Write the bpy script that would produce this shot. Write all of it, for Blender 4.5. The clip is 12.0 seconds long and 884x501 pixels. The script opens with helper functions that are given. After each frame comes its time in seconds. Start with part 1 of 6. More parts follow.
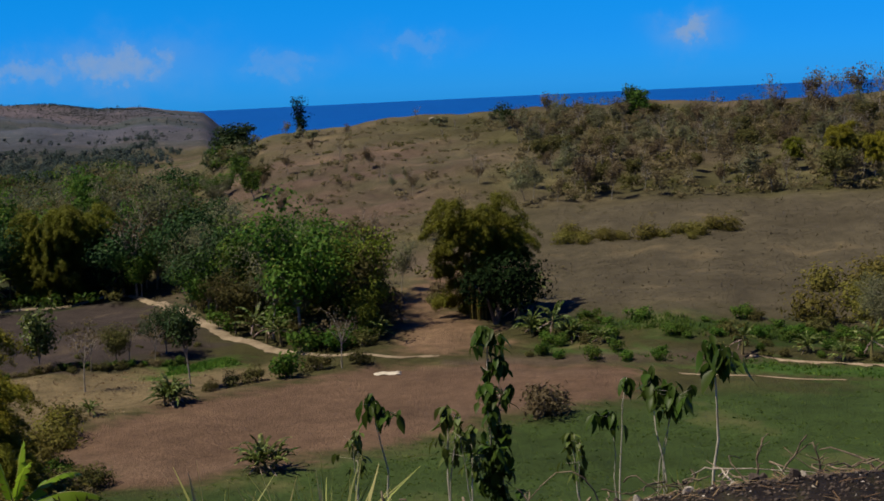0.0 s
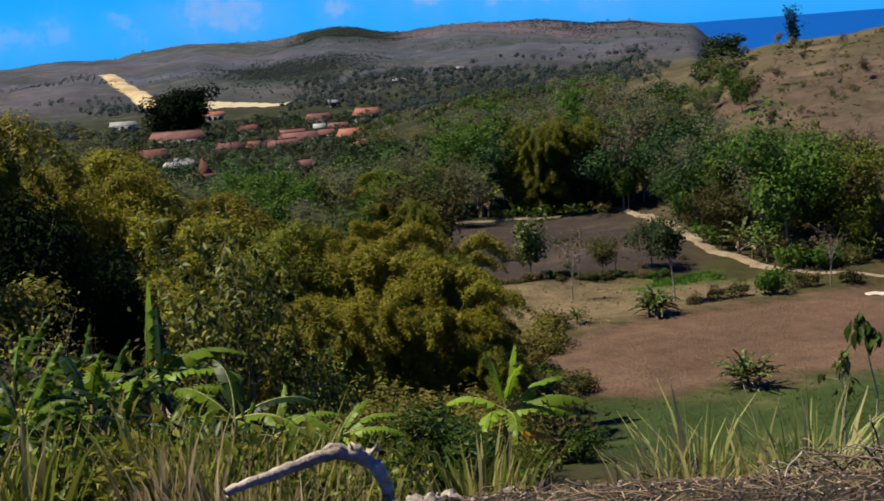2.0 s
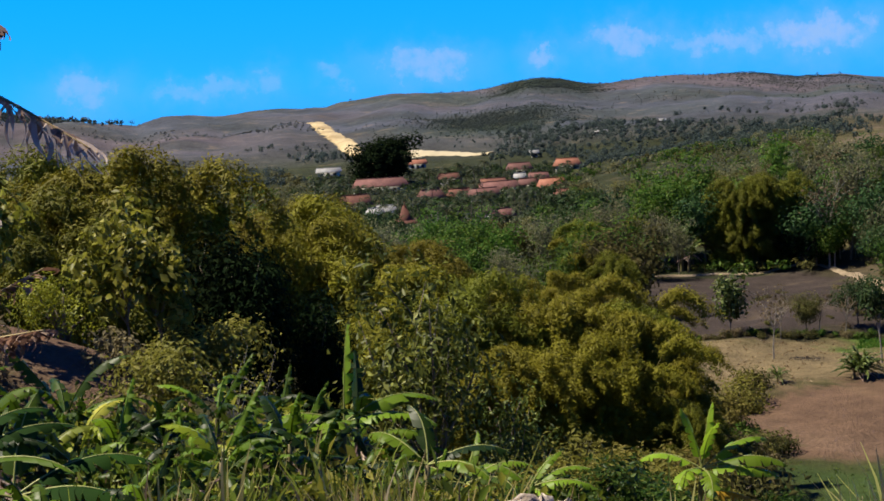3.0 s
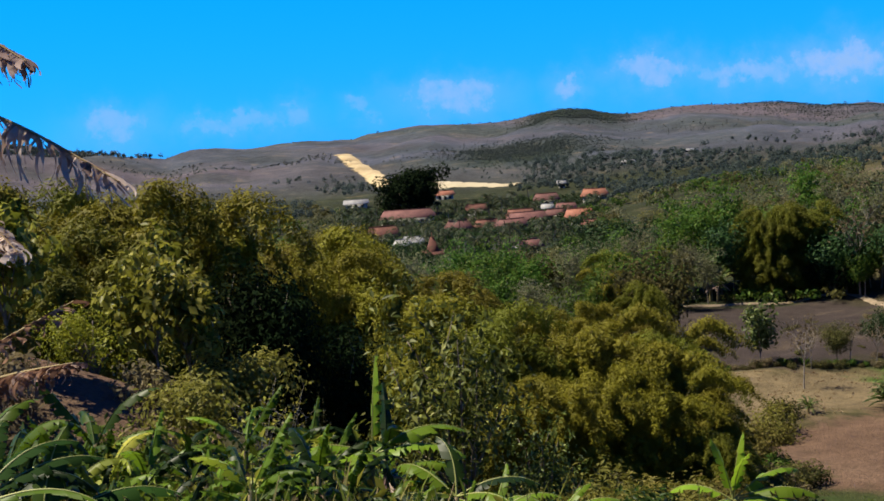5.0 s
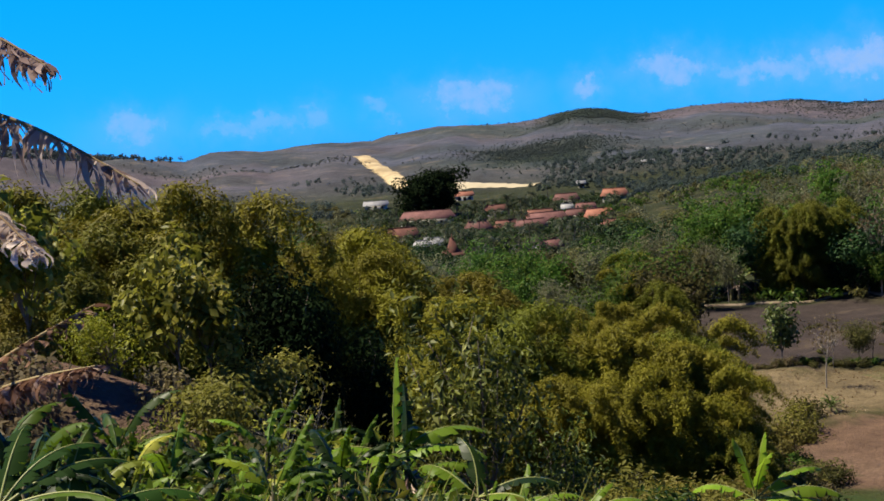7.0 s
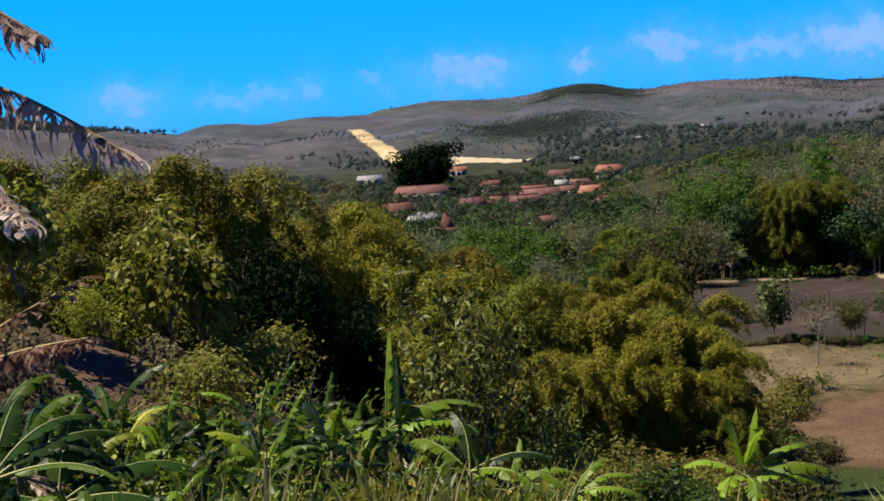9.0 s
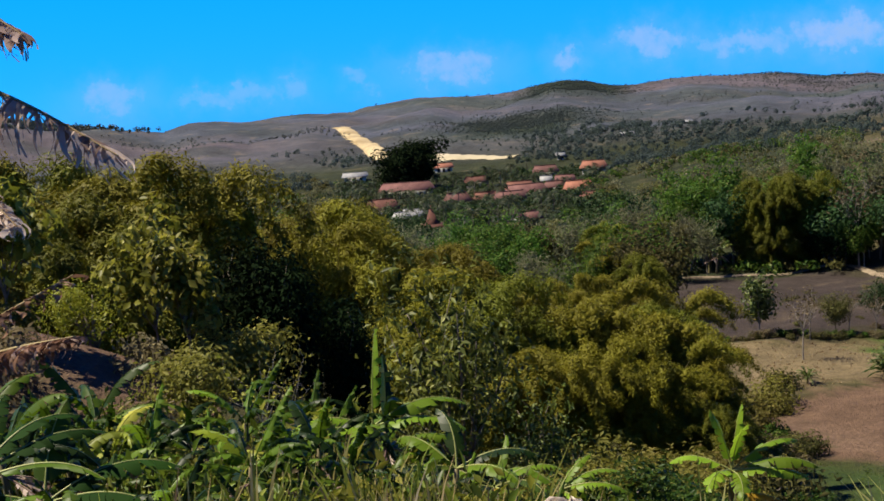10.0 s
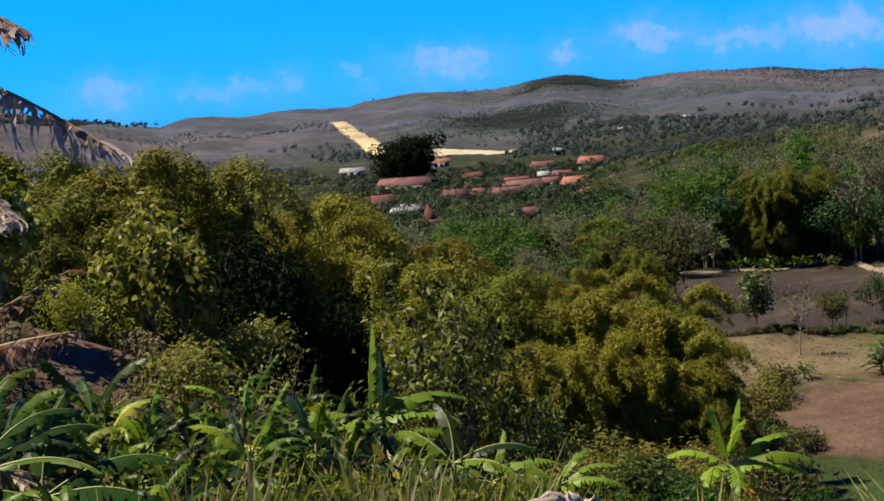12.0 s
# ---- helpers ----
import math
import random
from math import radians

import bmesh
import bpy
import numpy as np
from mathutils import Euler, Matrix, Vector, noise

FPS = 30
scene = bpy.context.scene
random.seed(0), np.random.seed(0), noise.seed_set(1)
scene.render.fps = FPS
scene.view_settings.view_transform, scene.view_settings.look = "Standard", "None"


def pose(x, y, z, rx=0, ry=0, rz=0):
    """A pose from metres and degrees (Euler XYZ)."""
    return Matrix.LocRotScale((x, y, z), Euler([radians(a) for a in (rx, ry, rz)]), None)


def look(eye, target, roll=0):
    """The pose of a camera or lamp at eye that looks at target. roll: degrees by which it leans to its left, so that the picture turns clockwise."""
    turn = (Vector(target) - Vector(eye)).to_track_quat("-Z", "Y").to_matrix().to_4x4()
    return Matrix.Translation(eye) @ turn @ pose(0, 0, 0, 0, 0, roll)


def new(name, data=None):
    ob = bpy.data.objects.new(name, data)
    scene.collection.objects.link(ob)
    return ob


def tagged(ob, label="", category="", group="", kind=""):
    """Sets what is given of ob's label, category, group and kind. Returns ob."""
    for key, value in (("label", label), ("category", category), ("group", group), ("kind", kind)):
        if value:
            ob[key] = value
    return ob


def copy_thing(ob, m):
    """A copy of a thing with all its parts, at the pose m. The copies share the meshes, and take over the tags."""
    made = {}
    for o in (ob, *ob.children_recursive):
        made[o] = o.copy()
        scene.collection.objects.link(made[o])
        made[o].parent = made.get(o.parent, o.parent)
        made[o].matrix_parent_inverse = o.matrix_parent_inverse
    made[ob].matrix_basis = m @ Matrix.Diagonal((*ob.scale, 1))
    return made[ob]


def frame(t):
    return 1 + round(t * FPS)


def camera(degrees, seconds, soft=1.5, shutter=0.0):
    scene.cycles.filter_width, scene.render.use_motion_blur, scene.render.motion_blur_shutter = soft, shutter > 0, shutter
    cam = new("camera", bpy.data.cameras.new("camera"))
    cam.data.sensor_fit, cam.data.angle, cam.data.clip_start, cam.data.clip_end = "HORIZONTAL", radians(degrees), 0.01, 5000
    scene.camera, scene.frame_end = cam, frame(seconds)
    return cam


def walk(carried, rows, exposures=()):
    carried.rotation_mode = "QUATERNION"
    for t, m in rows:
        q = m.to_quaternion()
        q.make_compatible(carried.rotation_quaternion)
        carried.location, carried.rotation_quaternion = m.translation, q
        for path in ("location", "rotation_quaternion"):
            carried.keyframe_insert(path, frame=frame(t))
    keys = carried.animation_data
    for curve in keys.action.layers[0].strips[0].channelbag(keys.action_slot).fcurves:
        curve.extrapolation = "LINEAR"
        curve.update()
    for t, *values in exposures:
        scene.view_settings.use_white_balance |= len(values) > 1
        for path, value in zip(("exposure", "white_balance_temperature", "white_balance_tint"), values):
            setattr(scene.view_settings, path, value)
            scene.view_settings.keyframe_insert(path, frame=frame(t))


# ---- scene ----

# ---- camera: a hand-held turn on a hillside lookout, eye at 24 m over the valley floor ----
EYE = 24.0
cam = camera(34.69, 12.0, soft=1.65, shutter=0.12)
TURN = [(0.0, -28.55, -6.58, 2.74),
        (0.5, -24.87, -7.45, 2.55),
        (1.0, -18.65, -7.16, 3.12),
        (1.5, -13.00, -8.69, 4.25),
        (2.0, -9.07, -8.89, 4.31),
        (2.5, -3.54, -7.30, 4.18),
        (3.0, -0.92, -6.29, 3.76),
        (3.5, -0.81, -5.57, 3.67),
        (3.7, -0.78, -5.13, 3.73),
        (5.5, 0.45, -4.85, 4.33),
        (6.0, 0.29, -4.71, 4.65),
        (6.5, 0.49, -4.81, 4.50),
        (7.0, 0.94, -4.86, 4.63),
        (7.2, 1.13, -4.94, 4.67),
        (8.8, 1.04, -6.08, 4.22),
        (9.0, 0.72, -5.90, 4.17),
        (9.5, 0.36, -6.10, 4.36),
        (10.0, 0.11, -6.07, 4.39),
        (10.5, 0.08, -6.06, 4.29),
        (11.0, 0.08, -6.16, 4.32),
        (11.5, 0.07, -6.30, 4.44),
        (12.0, 0.00, -6.28, 4.38)]
walk(cam, [(t, pose(0.0, 0.0, EYE, 90 + tilt, lean, turn)) for t, turn, tilt, lean in TURN],
     exposures=((0.0, 0.22), (0.5, 0.33), (1.0, 0.40), (1.5, 0.54), (2.0, 0.64), (3.0, 0.85), (12.0, 0.85)))

# ---- world and sun ----
SUN_BEARING, SUN_HEIGHT = 76.0, 58.0          # degrees left of +y, degrees over the horizon


def bearing(b, r, z=0.0):
    """A place r metres from the lookout, b degrees left of +y."""
    return Vector((-r * math.sin(radians(b)), r * math.cos(radians(b)), z))


def wire(tree, kind, inputs=None, operation=None):
    """A node with its inputs set: a socket links, anything else is its value."""
    n = tree.nodes.new(kind)
    if operation:
        n.operation = operation
    for k, v in (inputs or {}).items():
        if isinstance(v, bpy.types.NodeSocket):
            tree.links.new(v, n.inputs[k])
        else:
            n.inputs[k].default_value = v
    return n


def build_world():
    world = bpy.data.worlds.new("sky")
    scene.world = world
    world.use_nodes = True
    t = world.node_tree
    t.nodes.clear()
    sky = wire(t, "ShaderNodeTexSky")
    sky.sky_type, sky.sun_disc, sky.altitude = "NISHITA", False, 50
    sky.air_density, sky.dust_density, sky.ozone_density = 0.6, 0.0, 2.0
    sky.sun_elevation, sky.sun_rotation = radians(SUN_HEIGHT), radians(-SUN_BEARING)
    vivid = wire(t, "ShaderNodeHueSaturation", {"Saturation": 1.25, "Value": 1.0, "Color": sky.outputs[0]})
    # low fair-weather clouds over the hills: bearing and height of the view ray, torn by noise
    co = wire(t, "ShaderNodeTexCoord").outputs["Generated"]
    sep = wire(t, "ShaderNodeSeparateXYZ", {0: co})

    def m(op, a, b=0.0, c=0.0):
        return wire(t, "ShaderNodeMath", {0: a, 1: b, 2: c}, operation=op).outputs[0]
    turn = m("MULTIPLY", m("ARCTAN2", m("MULTIPLY", sep.outputs[0], -1.0), sep.outputs[1]), 57.2958)
    high = m("MULTIPLY", m("ARCSINE", sep.outputs[2]), 57.2958)
    # the blue pales to lilac near the horizon and deepens overhead
    ramp = wire(t, "ShaderNodeValToRGB", {"Fac": m("DIVIDE", high, 20.0)})
    e = ramp.color_ramp.elements
    e[0].position, e[0].color, e[1].position, e[1].color = 0.0, (0.036, 0.40, 1.22, 1), 1.0, (0.036, 0.40, 1.0, 1)
    for at, colour in ((0.10, (0.028, 0.49, 1.22, 1)), (0.32, (0.012, 0.78, 1.26, 1)), (0.6, (0.024, 0.52, 1.12, 1))):
        e.new(at).color = colour
    vivid = wire(t, "ShaderNodeMixRGB", {0: 1.0, 1: vivid.outputs[0], 2: ramp.outputs[0]})
    vivid.blend_type = "MULTIPLY"
    rag = wire(t, "ShaderNodeTexNoise", {"Vector": co, "Scale": 55.0, "Detail": 5.0, "Roughness": 0.6})
    soft = wire(t, "ShaderNodeTexNoise", {"Vector": co, "Scale": 16.0, "Detail": 3.0, "Roughness": 0.55})
    n1 = m("SUBTRACT", rag.outputs["Fac"], 0.5)
    curl = wire(t, "ShaderNodeTexNoise", {"Vector": co, "Scale": 120.0, "Detail": 4.0, "Roughness": 0.6})
    n3 = m("SUBTRACT", curl.outputs["Fac"], 0.5)
    n2 = m("SUBTRACT", soft.outputs["Fac"], 0.5)
    total = None
    for b, h, wb, wh, k in ((12.9, 1.1, 1.2, 0.75, 0.55), (8.4, 0.85, 1.9, 0.45, 0.4), (6.1, 1.1, 0.6, 0.5, 0.4), (3.2, 1.2, 0.5, 0.45, 0.35),
                            (-0.2, 1.35, 1.7, 0.6, 0.66), (-5.2, 1.4, 0.8, 0.5, 0.66), (-8.6, 1.75, 1.5, 0.6, 0.7), (-12.4, 1.5, 2.2, 0.6, 0.65),
                            (-15.8, 1.55, 2.0, 0.75, 0.85), (-22.0, 1.3, 1.8, 0.4, 0.3), (-38.3, 1.85, 0.85, 0.42, 0.95), (-27.5, 1.9, 1.6, 0.4, 0.25)):
        du = m("DIVIDE", m("ADD", m("SUBTRACT", turn, b), m("MULTIPLY", n2, 3.0)), wb * 1.3)
        rise = m("DIVIDE", m("ADD", m("SUBTRACT", high, h), m("MULTIPLY", n1, 1.9)), m("ADD", m("MULTIPLY", n2, 1.2), wh))
        dv = m("MAXIMUM", rise, m("MULTIPLY", rise, -0.7))
        d = m("ADD", m("MULTIPLY", du, du), m("MULTIPLY", dv, dv))
        puff = wire(t, "ShaderNodeMapRange", {"Value": m("ADD", m("SUBTRACT", 1.15, d), m("MULTIPLY", n3, 1.6)), "From Min": -0.1, "From Max": 1.5})
        puff.interpolation_type = "SMOOTHERSTEP"
        puff = puff.outputs[0]
        veil = m("MULTIPLY", m("EXPONENT", m("MULTIPLY", d, -0.8)), 0.45)
        blob = m("MULTIPLY", m("MAXIMUM", puff, veil), k)
        total = blob if total is None else m("MAXIMUM", total, blob)
    tone = wire(t, "ShaderNodeMixRGB", {0: total, 1: vivid.outputs[0], 2: (2.3, 3.7, 6.2, 1)})
    bg = wire(t, "ShaderNodeBackground", {"Color": tone.outputs[0], "Strength": 0.081})
    t.links.new(bg.outputs[0], wire(t, "ShaderNodeOutputWorld").inputs[0])


build_world()
sun = new("sun", bpy.data.lights.new("sun", "SUN"))
sun.data.energy, sun.data.angle, sun.data.color = 5.0, radians(0.55), (1.0, 0.90, 0.72)
sun.matrix_world = look(bearing(SUN_BEARING, 100 * math.cos(radians(SUN_HEIGHT)), 100 * math.sin(radians(SUN_HEIGHT))), (0, 0, 0))


# ---- materials ----
def material(name):
    mat = bpy.data.materials.new(name)
    mat.use_nodes = True
    mat.node_tree.nodes.clear()
    return mat, mat.node_tree


def finish(tree, shader):
    tree.links.new(shader, wire(tree, "ShaderNodeOutputMaterial").inputs[0])


def mix_colour(tree, fac, a, b, blend="MIX"):
    n = wire(tree, "ShaderNodeMixRGB", {k: (*v[:3], 1) if isinstance(v, tuple) else v for k, v in enumerate((fac, a, b))})
    n.blend_type = blend
    return n.outputs[0]


def leaf_material(name, low, high, old, through_light=0.42, rough=0.6, gloss=0.12, whole=False):
    """Leaves from a dark to a light tone, a few of them old; light shines through them."""
    mat, t = material(name)
    isle = wire(t, "ShaderNodeObjectInfo").outputs["Random"] if whole else wire(t, "ShaderNodeNewGeometry").outputs["Random Per Island"]
    each = wire(t, "ShaderNodeObjectInfo").outputs["Random"]
    co = wire(t, "ShaderNodeTexCoord").outputs["Object"]
    big = wire(t, "ShaderNodeTexNoise", {"Vector": co, "Scale": 0.45, "Detail": 3.0})
    ramp = wire(t, "ShaderNodeValToRGB", {"Fac": isle})
    e = ramp.color_ramp.elements
    e[0].position, e[0].color, e[1].position, e[1].color = 0.2 if whole else 0.0, (*low, 1), 0.92 if whole else 0.82, (*high, 1)
    last = ramp.color_ramp.elements.new(1.0)
    last.color = (*old, 1)
    c = mix_colour(t, wire(t, "ShaderNodeMapRange", {"Value": big.outputs["Fac"], "From Min": 0.35, "From Max": 0.7}).outputs[0], ramp.outputs[0], low)
    hue = wire(t, "ShaderNodeHueSaturation", {"Color": c, "Value": wire(t, "ShaderNodeMapRange", {"Value": each, "To Min": 0.74, "To Max": 1.2}).outputs[0],
                                              "Hue": wire(t, "ShaderNodeMapRange", {"Value": each, "To Min": 0.485, "To Max": 0.515}).outputs[0]})
    p = wire(t, "ShaderNodeBsdfPrincipled", {"Base Color": hue.outputs[0], "Roughness": rough, "Specular IOR Level": gloss})
    tr = wire(t, "ShaderNodeBsdfTranslucent", {"Color": hue.outputs[0]})
    finish(t, wire(t, "ShaderNodeMixShader", {0: through_light, 1: p.outputs[0], 2: tr.outputs[0]}).outputs[0])
    return mat


def plain_material(name, base, other, scale=6.0, rough=0.8, bump=0.3, stretch=(1, 1, 1), distance=0.03):
    """A surface of two tones mottled at two scales, with fine relief."""
    mat, t = material(name)
    co = wire(t, "ShaderNodeTexCoord").outputs["Object"]
    mp = wire(t, "ShaderNodeMapping", {"Vector": co, "Scale": stretch}).outputs[0]
    a = wire(t, "ShaderNodeTexNoise", {"Vector": mp, "Scale": scale, "Detail": 6.0, "Roughness": 0.65}).outputs["Fac"]
    b = wire(t, "ShaderNodeTexNoise", {"Vector": co, "Scale": scale * 0.17, "Detail": 3.0}).outputs["Fac"]
    each = wire(t, "ShaderNodeObjectInfo").outputs["Random"]
    f = wire(t, "ShaderNodeMapRange", {"Value": wire(t, "ShaderNodeMath", {0: a, 1: b}, operation="ADD").outputs[0], "From Min": 0.75, "From Max": 1.25})
    c = mix_colour(t, f.outputs[0], base, other)
    hue = wire(t, "ShaderNodeHueSaturation", {"Color": c, "Value": wire(t, "ShaderNodeMapRange", {"Value": each, "To Min": 0.82, "To Max": 1.15}).outputs[0]})
    bm = wire(t, "ShaderNodeBump", {"Height": a, "Strength": bump, "Distance": distance})
    p = wire(t, "ShaderNodeBsdfPrincipled", {"Base Color": hue.outputs[0], "Roughness": rough, "Normal": bm.outputs[0], "Specular IOR Level": 0.25})
    finish(t, p.outputs[0])
    return mat


def soil_layer(t):
    n = wire(t, "ShaderNodeVertexColor")
    n.layer_name = "soil"
    return n.outputs[0]


def ground_material():
    mat, t = material("ground")
    zone = soil_layer(t)
    co = wire(t, "ShaderNodeTexCoord").outputs["Object"]
    tint = None
    grains = []
    for scale, lo, hi in ((0.012, 0.78, 1.22), (0.09, 0.74, 1.28), (0.6, 0.78, 1.22), (4.0, 0.72, 1.25)):
        n = wire(t, "ShaderNodeTexNoise", {"Vector": co, "Scale": scale, "Detail": 5.0, "Roughness": 0.62}).outputs["Fac"]
        grains.append(n)
        v = wire(t, "ShaderNodeMapRange", {"Value": n, "From Min": 0.3, "From Max": 0.7, "To Min": lo, "To Max": hi}).outputs[0]
        tint = v if tint is None else wire(t, "ShaderNodeMath", {0: tint, 1: v}, operation="MULTIPLY").outputs[0]
    c = wire(t, "ShaderNodeHueSaturation", {"Color": zone, "Value": tint}).outputs[0]
    # straw and dead stalks showing through at a middle scale
    straw = wire(t, "ShaderNodeMapRange", {"Value": grains[1], "From Min": 0.58, "From Max": 0.72, "To Max": 0.35}).outputs[0]
    c = mix_colour(t, straw, c, (0.20, 0.145, 0.075))
    h = wire(t, "ShaderNodeMath", {0: grains[2], 1: grains[3]}, operation="ADD").outputs[0]
    bm = wire(t, "ShaderNodeBump", {"Height": h, "Strength": 0.7, "Distance": 0.35})
    p = wire(t, "ShaderNodeBsdfPrincipled", {"Base Color": c, "Roughness": 0.95, "Normal": bm.outputs[0], "Specular IOR Level": 0.1})
    finish(t, p.outputs[0])
    return mat


def sea_material():
    mat, t = material("sea_water")
    co = wire(t, "ShaderNodeTexCoord").outputs["Object"]
    n = wire(t, "ShaderNodeTexNoise", {"Vector": co, "Scale": 0.05, "Detail": 6.0})
    bm = wire(t, "ShaderNodeBump", {"Height": n.outputs["Fac"], "Strength": 0.5, "Distance": 3.0})
    far = wire(t, "ShaderNodeTexNoise", {"Vector": co, "Scale": 0.002, "Detail": 4.0})
    c = mix_colour(t, far.outputs["Fac"], (0.001, 0.045, 0.22), (0.001, 0.062, 0.28))
    p = wire(t, "ShaderNodeBsdfPrincipled", {"Base Color": c, "Roughness": 0.35, "Normal": bm.outputs[0], "IOR": 1.33})
    finish(t, p.outputs[0])
    return mat


GROUND, SEA = ground_material(), sea_material()
BAMBOO_LEAF = leaf_material("bamboo_leaf", (0.130, 0.118, 0.008), (0.206, 0.188, 0.013), (0.23, 0.19, 0.025), 0.22)
BAMBOO_GREEN = leaf_material("green_bamboo_leaf", (0.098, 0.110, 0.008), (0.165, 0.176, 0.013), (0.19, 0.18, 0.02), 0.22)
YELLOW_BUSH = leaf_material("yellow_bush_leaf", (0.17, 0.20, 0.015), (0.40, 0.42, 0.035), (0.45, 0.42, 0.06), 0.45, 0.5, 0.2)
BROAD_LEAF = leaf_material("broad_leaf", (0.032, 0.080, 0.010), (0.140, 0.235, 0.030), (0.19, 0.18, 0.04))
DARK_LEAF = leaf_material("dark_leaf", (0.018, 0.044, 0.013), (0.052, 0.098, 0.024), (0.08, 0.10, 0.03), 0.25)
# this near-black leaf also puts the bamboo's shade into added foliage
MANGO_SHADE_LEAF = leaf_material("mango_shade_leaf", (0.006, 0.013, 0.005), (0.018, 0.034, 0.010), (0.03, 0.045, 0.015), 0.12, 0.85, 0.02)
DRY_BLADE = leaf_material("dry_slope_blade", (0.105, 0.090, 0.050), (0.165, 0.142, 0.084), (0.19, 0.16, 0.10), 0.4)
OLIVE_BUSH = leaf_material("olive_bush_leaf", (0.110, 0.102, 0.018), (0.200, 0.182, 0.036), (0.26, 0.21, 0.06), 0.35)
LEAFY = leaf_material("small_leaf", (0.024, 0.038, 0.006), (0.255, 0.290, 0.055), (0.48, 0.48, 0.16), 0.3, 0.45, 0.12)
LIME_LEAF = leaf_material("yellow_green_leaf", (0.080, 0.105, 0.010), (0.210, 0.240, 0.028), (0.28, 0.27, 0.05), 0.4)
DEEP_LEAF = leaf_material("glossy_leaf", (0.024, 0.046, 0.008), (0.180, 0.225, 0.046), (0.32, 0.34, 0.11), 0.3, 0.5, 0.22)
DRY_LEAF = leaf_material("dry_leaf", (0.105, 0.082, 0.042), (0.225, 0.180, 0.100), (0.30, 0.23, 0.13), 0.4, 0.7, 0.1)
GREY_LEAF = leaf_material("grey_green_leaf", (0.110, 0.116, 0.058), (0.250, 0.250, 0.130), (0.30, 0.27, 0.15), 0.4, 0.7, 0.1)
TEAK_LEAF = leaf_material("teak_leaf", (0.085, 0.096, 0.010), (0.400, 0.385, 0.055), (0.62, 0.56, 0.15), 0.4, 0.42, 0.12)
SAP_LEAF = leaf_material("sapling_leaf", (0.020, 0.046, 0.009), (0.095, 0.150, 0.022), (0.30, 0.30, 0.07), 0.45, 0.4, 0.12)
LUSH_LEAF = leaf_material("lush_weed_leaf", (0.030, 0.058, 0.007), (0.250, 0.310, 0.034), (0.42, 0.40, 0.10), 0.28, 0.4, 0.12)
# distance haze is put into these three as greyed, bluish leaf tones
HAZY_LEAF = leaf_material("hazy_scrub_leaf", (0.085, 0.094, 0.085), (0.130, 0.140, 0.125), (0.15, 0.14, 0.12), 0.45)
VALLEY_LEAF = leaf_material("hazy_valley_leaf", (0.042, 0.064, 0.056), (0.098, 0.128, 0.108), (0.12, 0.13, 0.11), 0.4)
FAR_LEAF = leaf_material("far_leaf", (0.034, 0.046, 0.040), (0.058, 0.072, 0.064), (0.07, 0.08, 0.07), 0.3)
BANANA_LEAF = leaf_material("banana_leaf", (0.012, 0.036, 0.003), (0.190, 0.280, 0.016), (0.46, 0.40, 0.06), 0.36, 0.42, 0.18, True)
# lit and shaded copies of the banana leaf: sun and shade in the colour
SUNLIT_LEAF = leaf_material("sunlit_banana_leaf", (0.13, 0.23, 0.014), (0.30, 0.41, 0.030), (0.40, 0.42, 0.05), 0.45, 0.42, 0.18, True)
SHADE_LEAF = leaf_material("shaded_banana_leaf", (0.008, 0.026, 0.004), (0.030, 0.075, 0.008), (0.10, 0.16, 0.02), 0.25, 0.75, 0.06, True)
YELLOW_LEAF = leaf_material("yellowed_banana_leaf", (0.50, 0.33, 0.03), (0.62, 0.42, 0.04), (0.45, 0.25, 0.05), 0.5, 0.5, 0.2)
BANANA_RIB = plain_material("banana_midrib", (0.17, 0.20, 0.05), (0.28, 0.28, 0.09), 6.0, 0.5)
BANANA_DRY = leaf_material("dry_banana_leaf", (0.20, 0.125, 0.10), (0.84, 0.69, 0.58), (0.11, 0.06, 0.05), 0.35, 0.75, 0.1)
BANANA_BROWN = leaf_material("brown_banana_leaf", (0.09, 0.042, 0.026), (0.34, 0.19, 0.125), (0.62, 0.44, 0.33), 0.35, 0.75, 0.1)
GRASS_LEAF = leaf_material("meadow_grass_blade", (0.060, 0.105, 0.018), (0.135, 0.190, 0.036), (0.20, 0.21, 0.06), 0.5)
REED = leaf_material("reed_blade", (0.065, 0.092, 0.012), (0.36, 0.38, 0.065), (0.62, 0.48, 0.22), 0.42, 0.45, 0.12)
BANK_REED = leaf_material("bank_reed", (0.14, 0.18, 0.035), (0.55, 0.55, 0.18), (0.62, 0.50, 0.25), 0.4, 0.5, 0.2)
STRAW = leaf_material("straw_blade", (0.16, 0.10, 0.05), (0.48, 0.38, 0.20), (0.68, 0.56, 0.36), 0.3, 0.8, 0.1)
PALM_LEAF = leaf_material("palm_leaf", (0.008, 0.018, 0.008), (0.065, 0.085, 0.036), (0.24, 0.22, 0.10), 0.35, 0.45, 0.12)
SCRUB = leaf_material("scrub_leaf", (0.060, 0.062, 0.018), (0.160, 0.150, 0.046), (0.24, 0.19, 0.08), 0.4, 0.7, 0.1)
BARK = plain_material("bark", (0.11, 0.085, 0.06), (0.22, 0.18, 0.14), 9.0, stretch=(1, 1, 0.25))
PALE_BARK = plain_material("pale_bark", (0.16, 0.14, 0.11), (0.32, 0.29, 0.24), 7.0, stretch=(1, 1, 0.3))
SAP_BARK = plain_material("sapling_bark", (0.30, 0.26, 0.20), (0.58, 0.53, 0.44), 9.0, stretch=(1, 1, 0.3))
CULM = plain_material("bamboo_culm", (0.10, 0.085, 0.02), (0.20, 0.16, 0.05), 5.0, 0.5, stretch=(1, 1, 0.2))
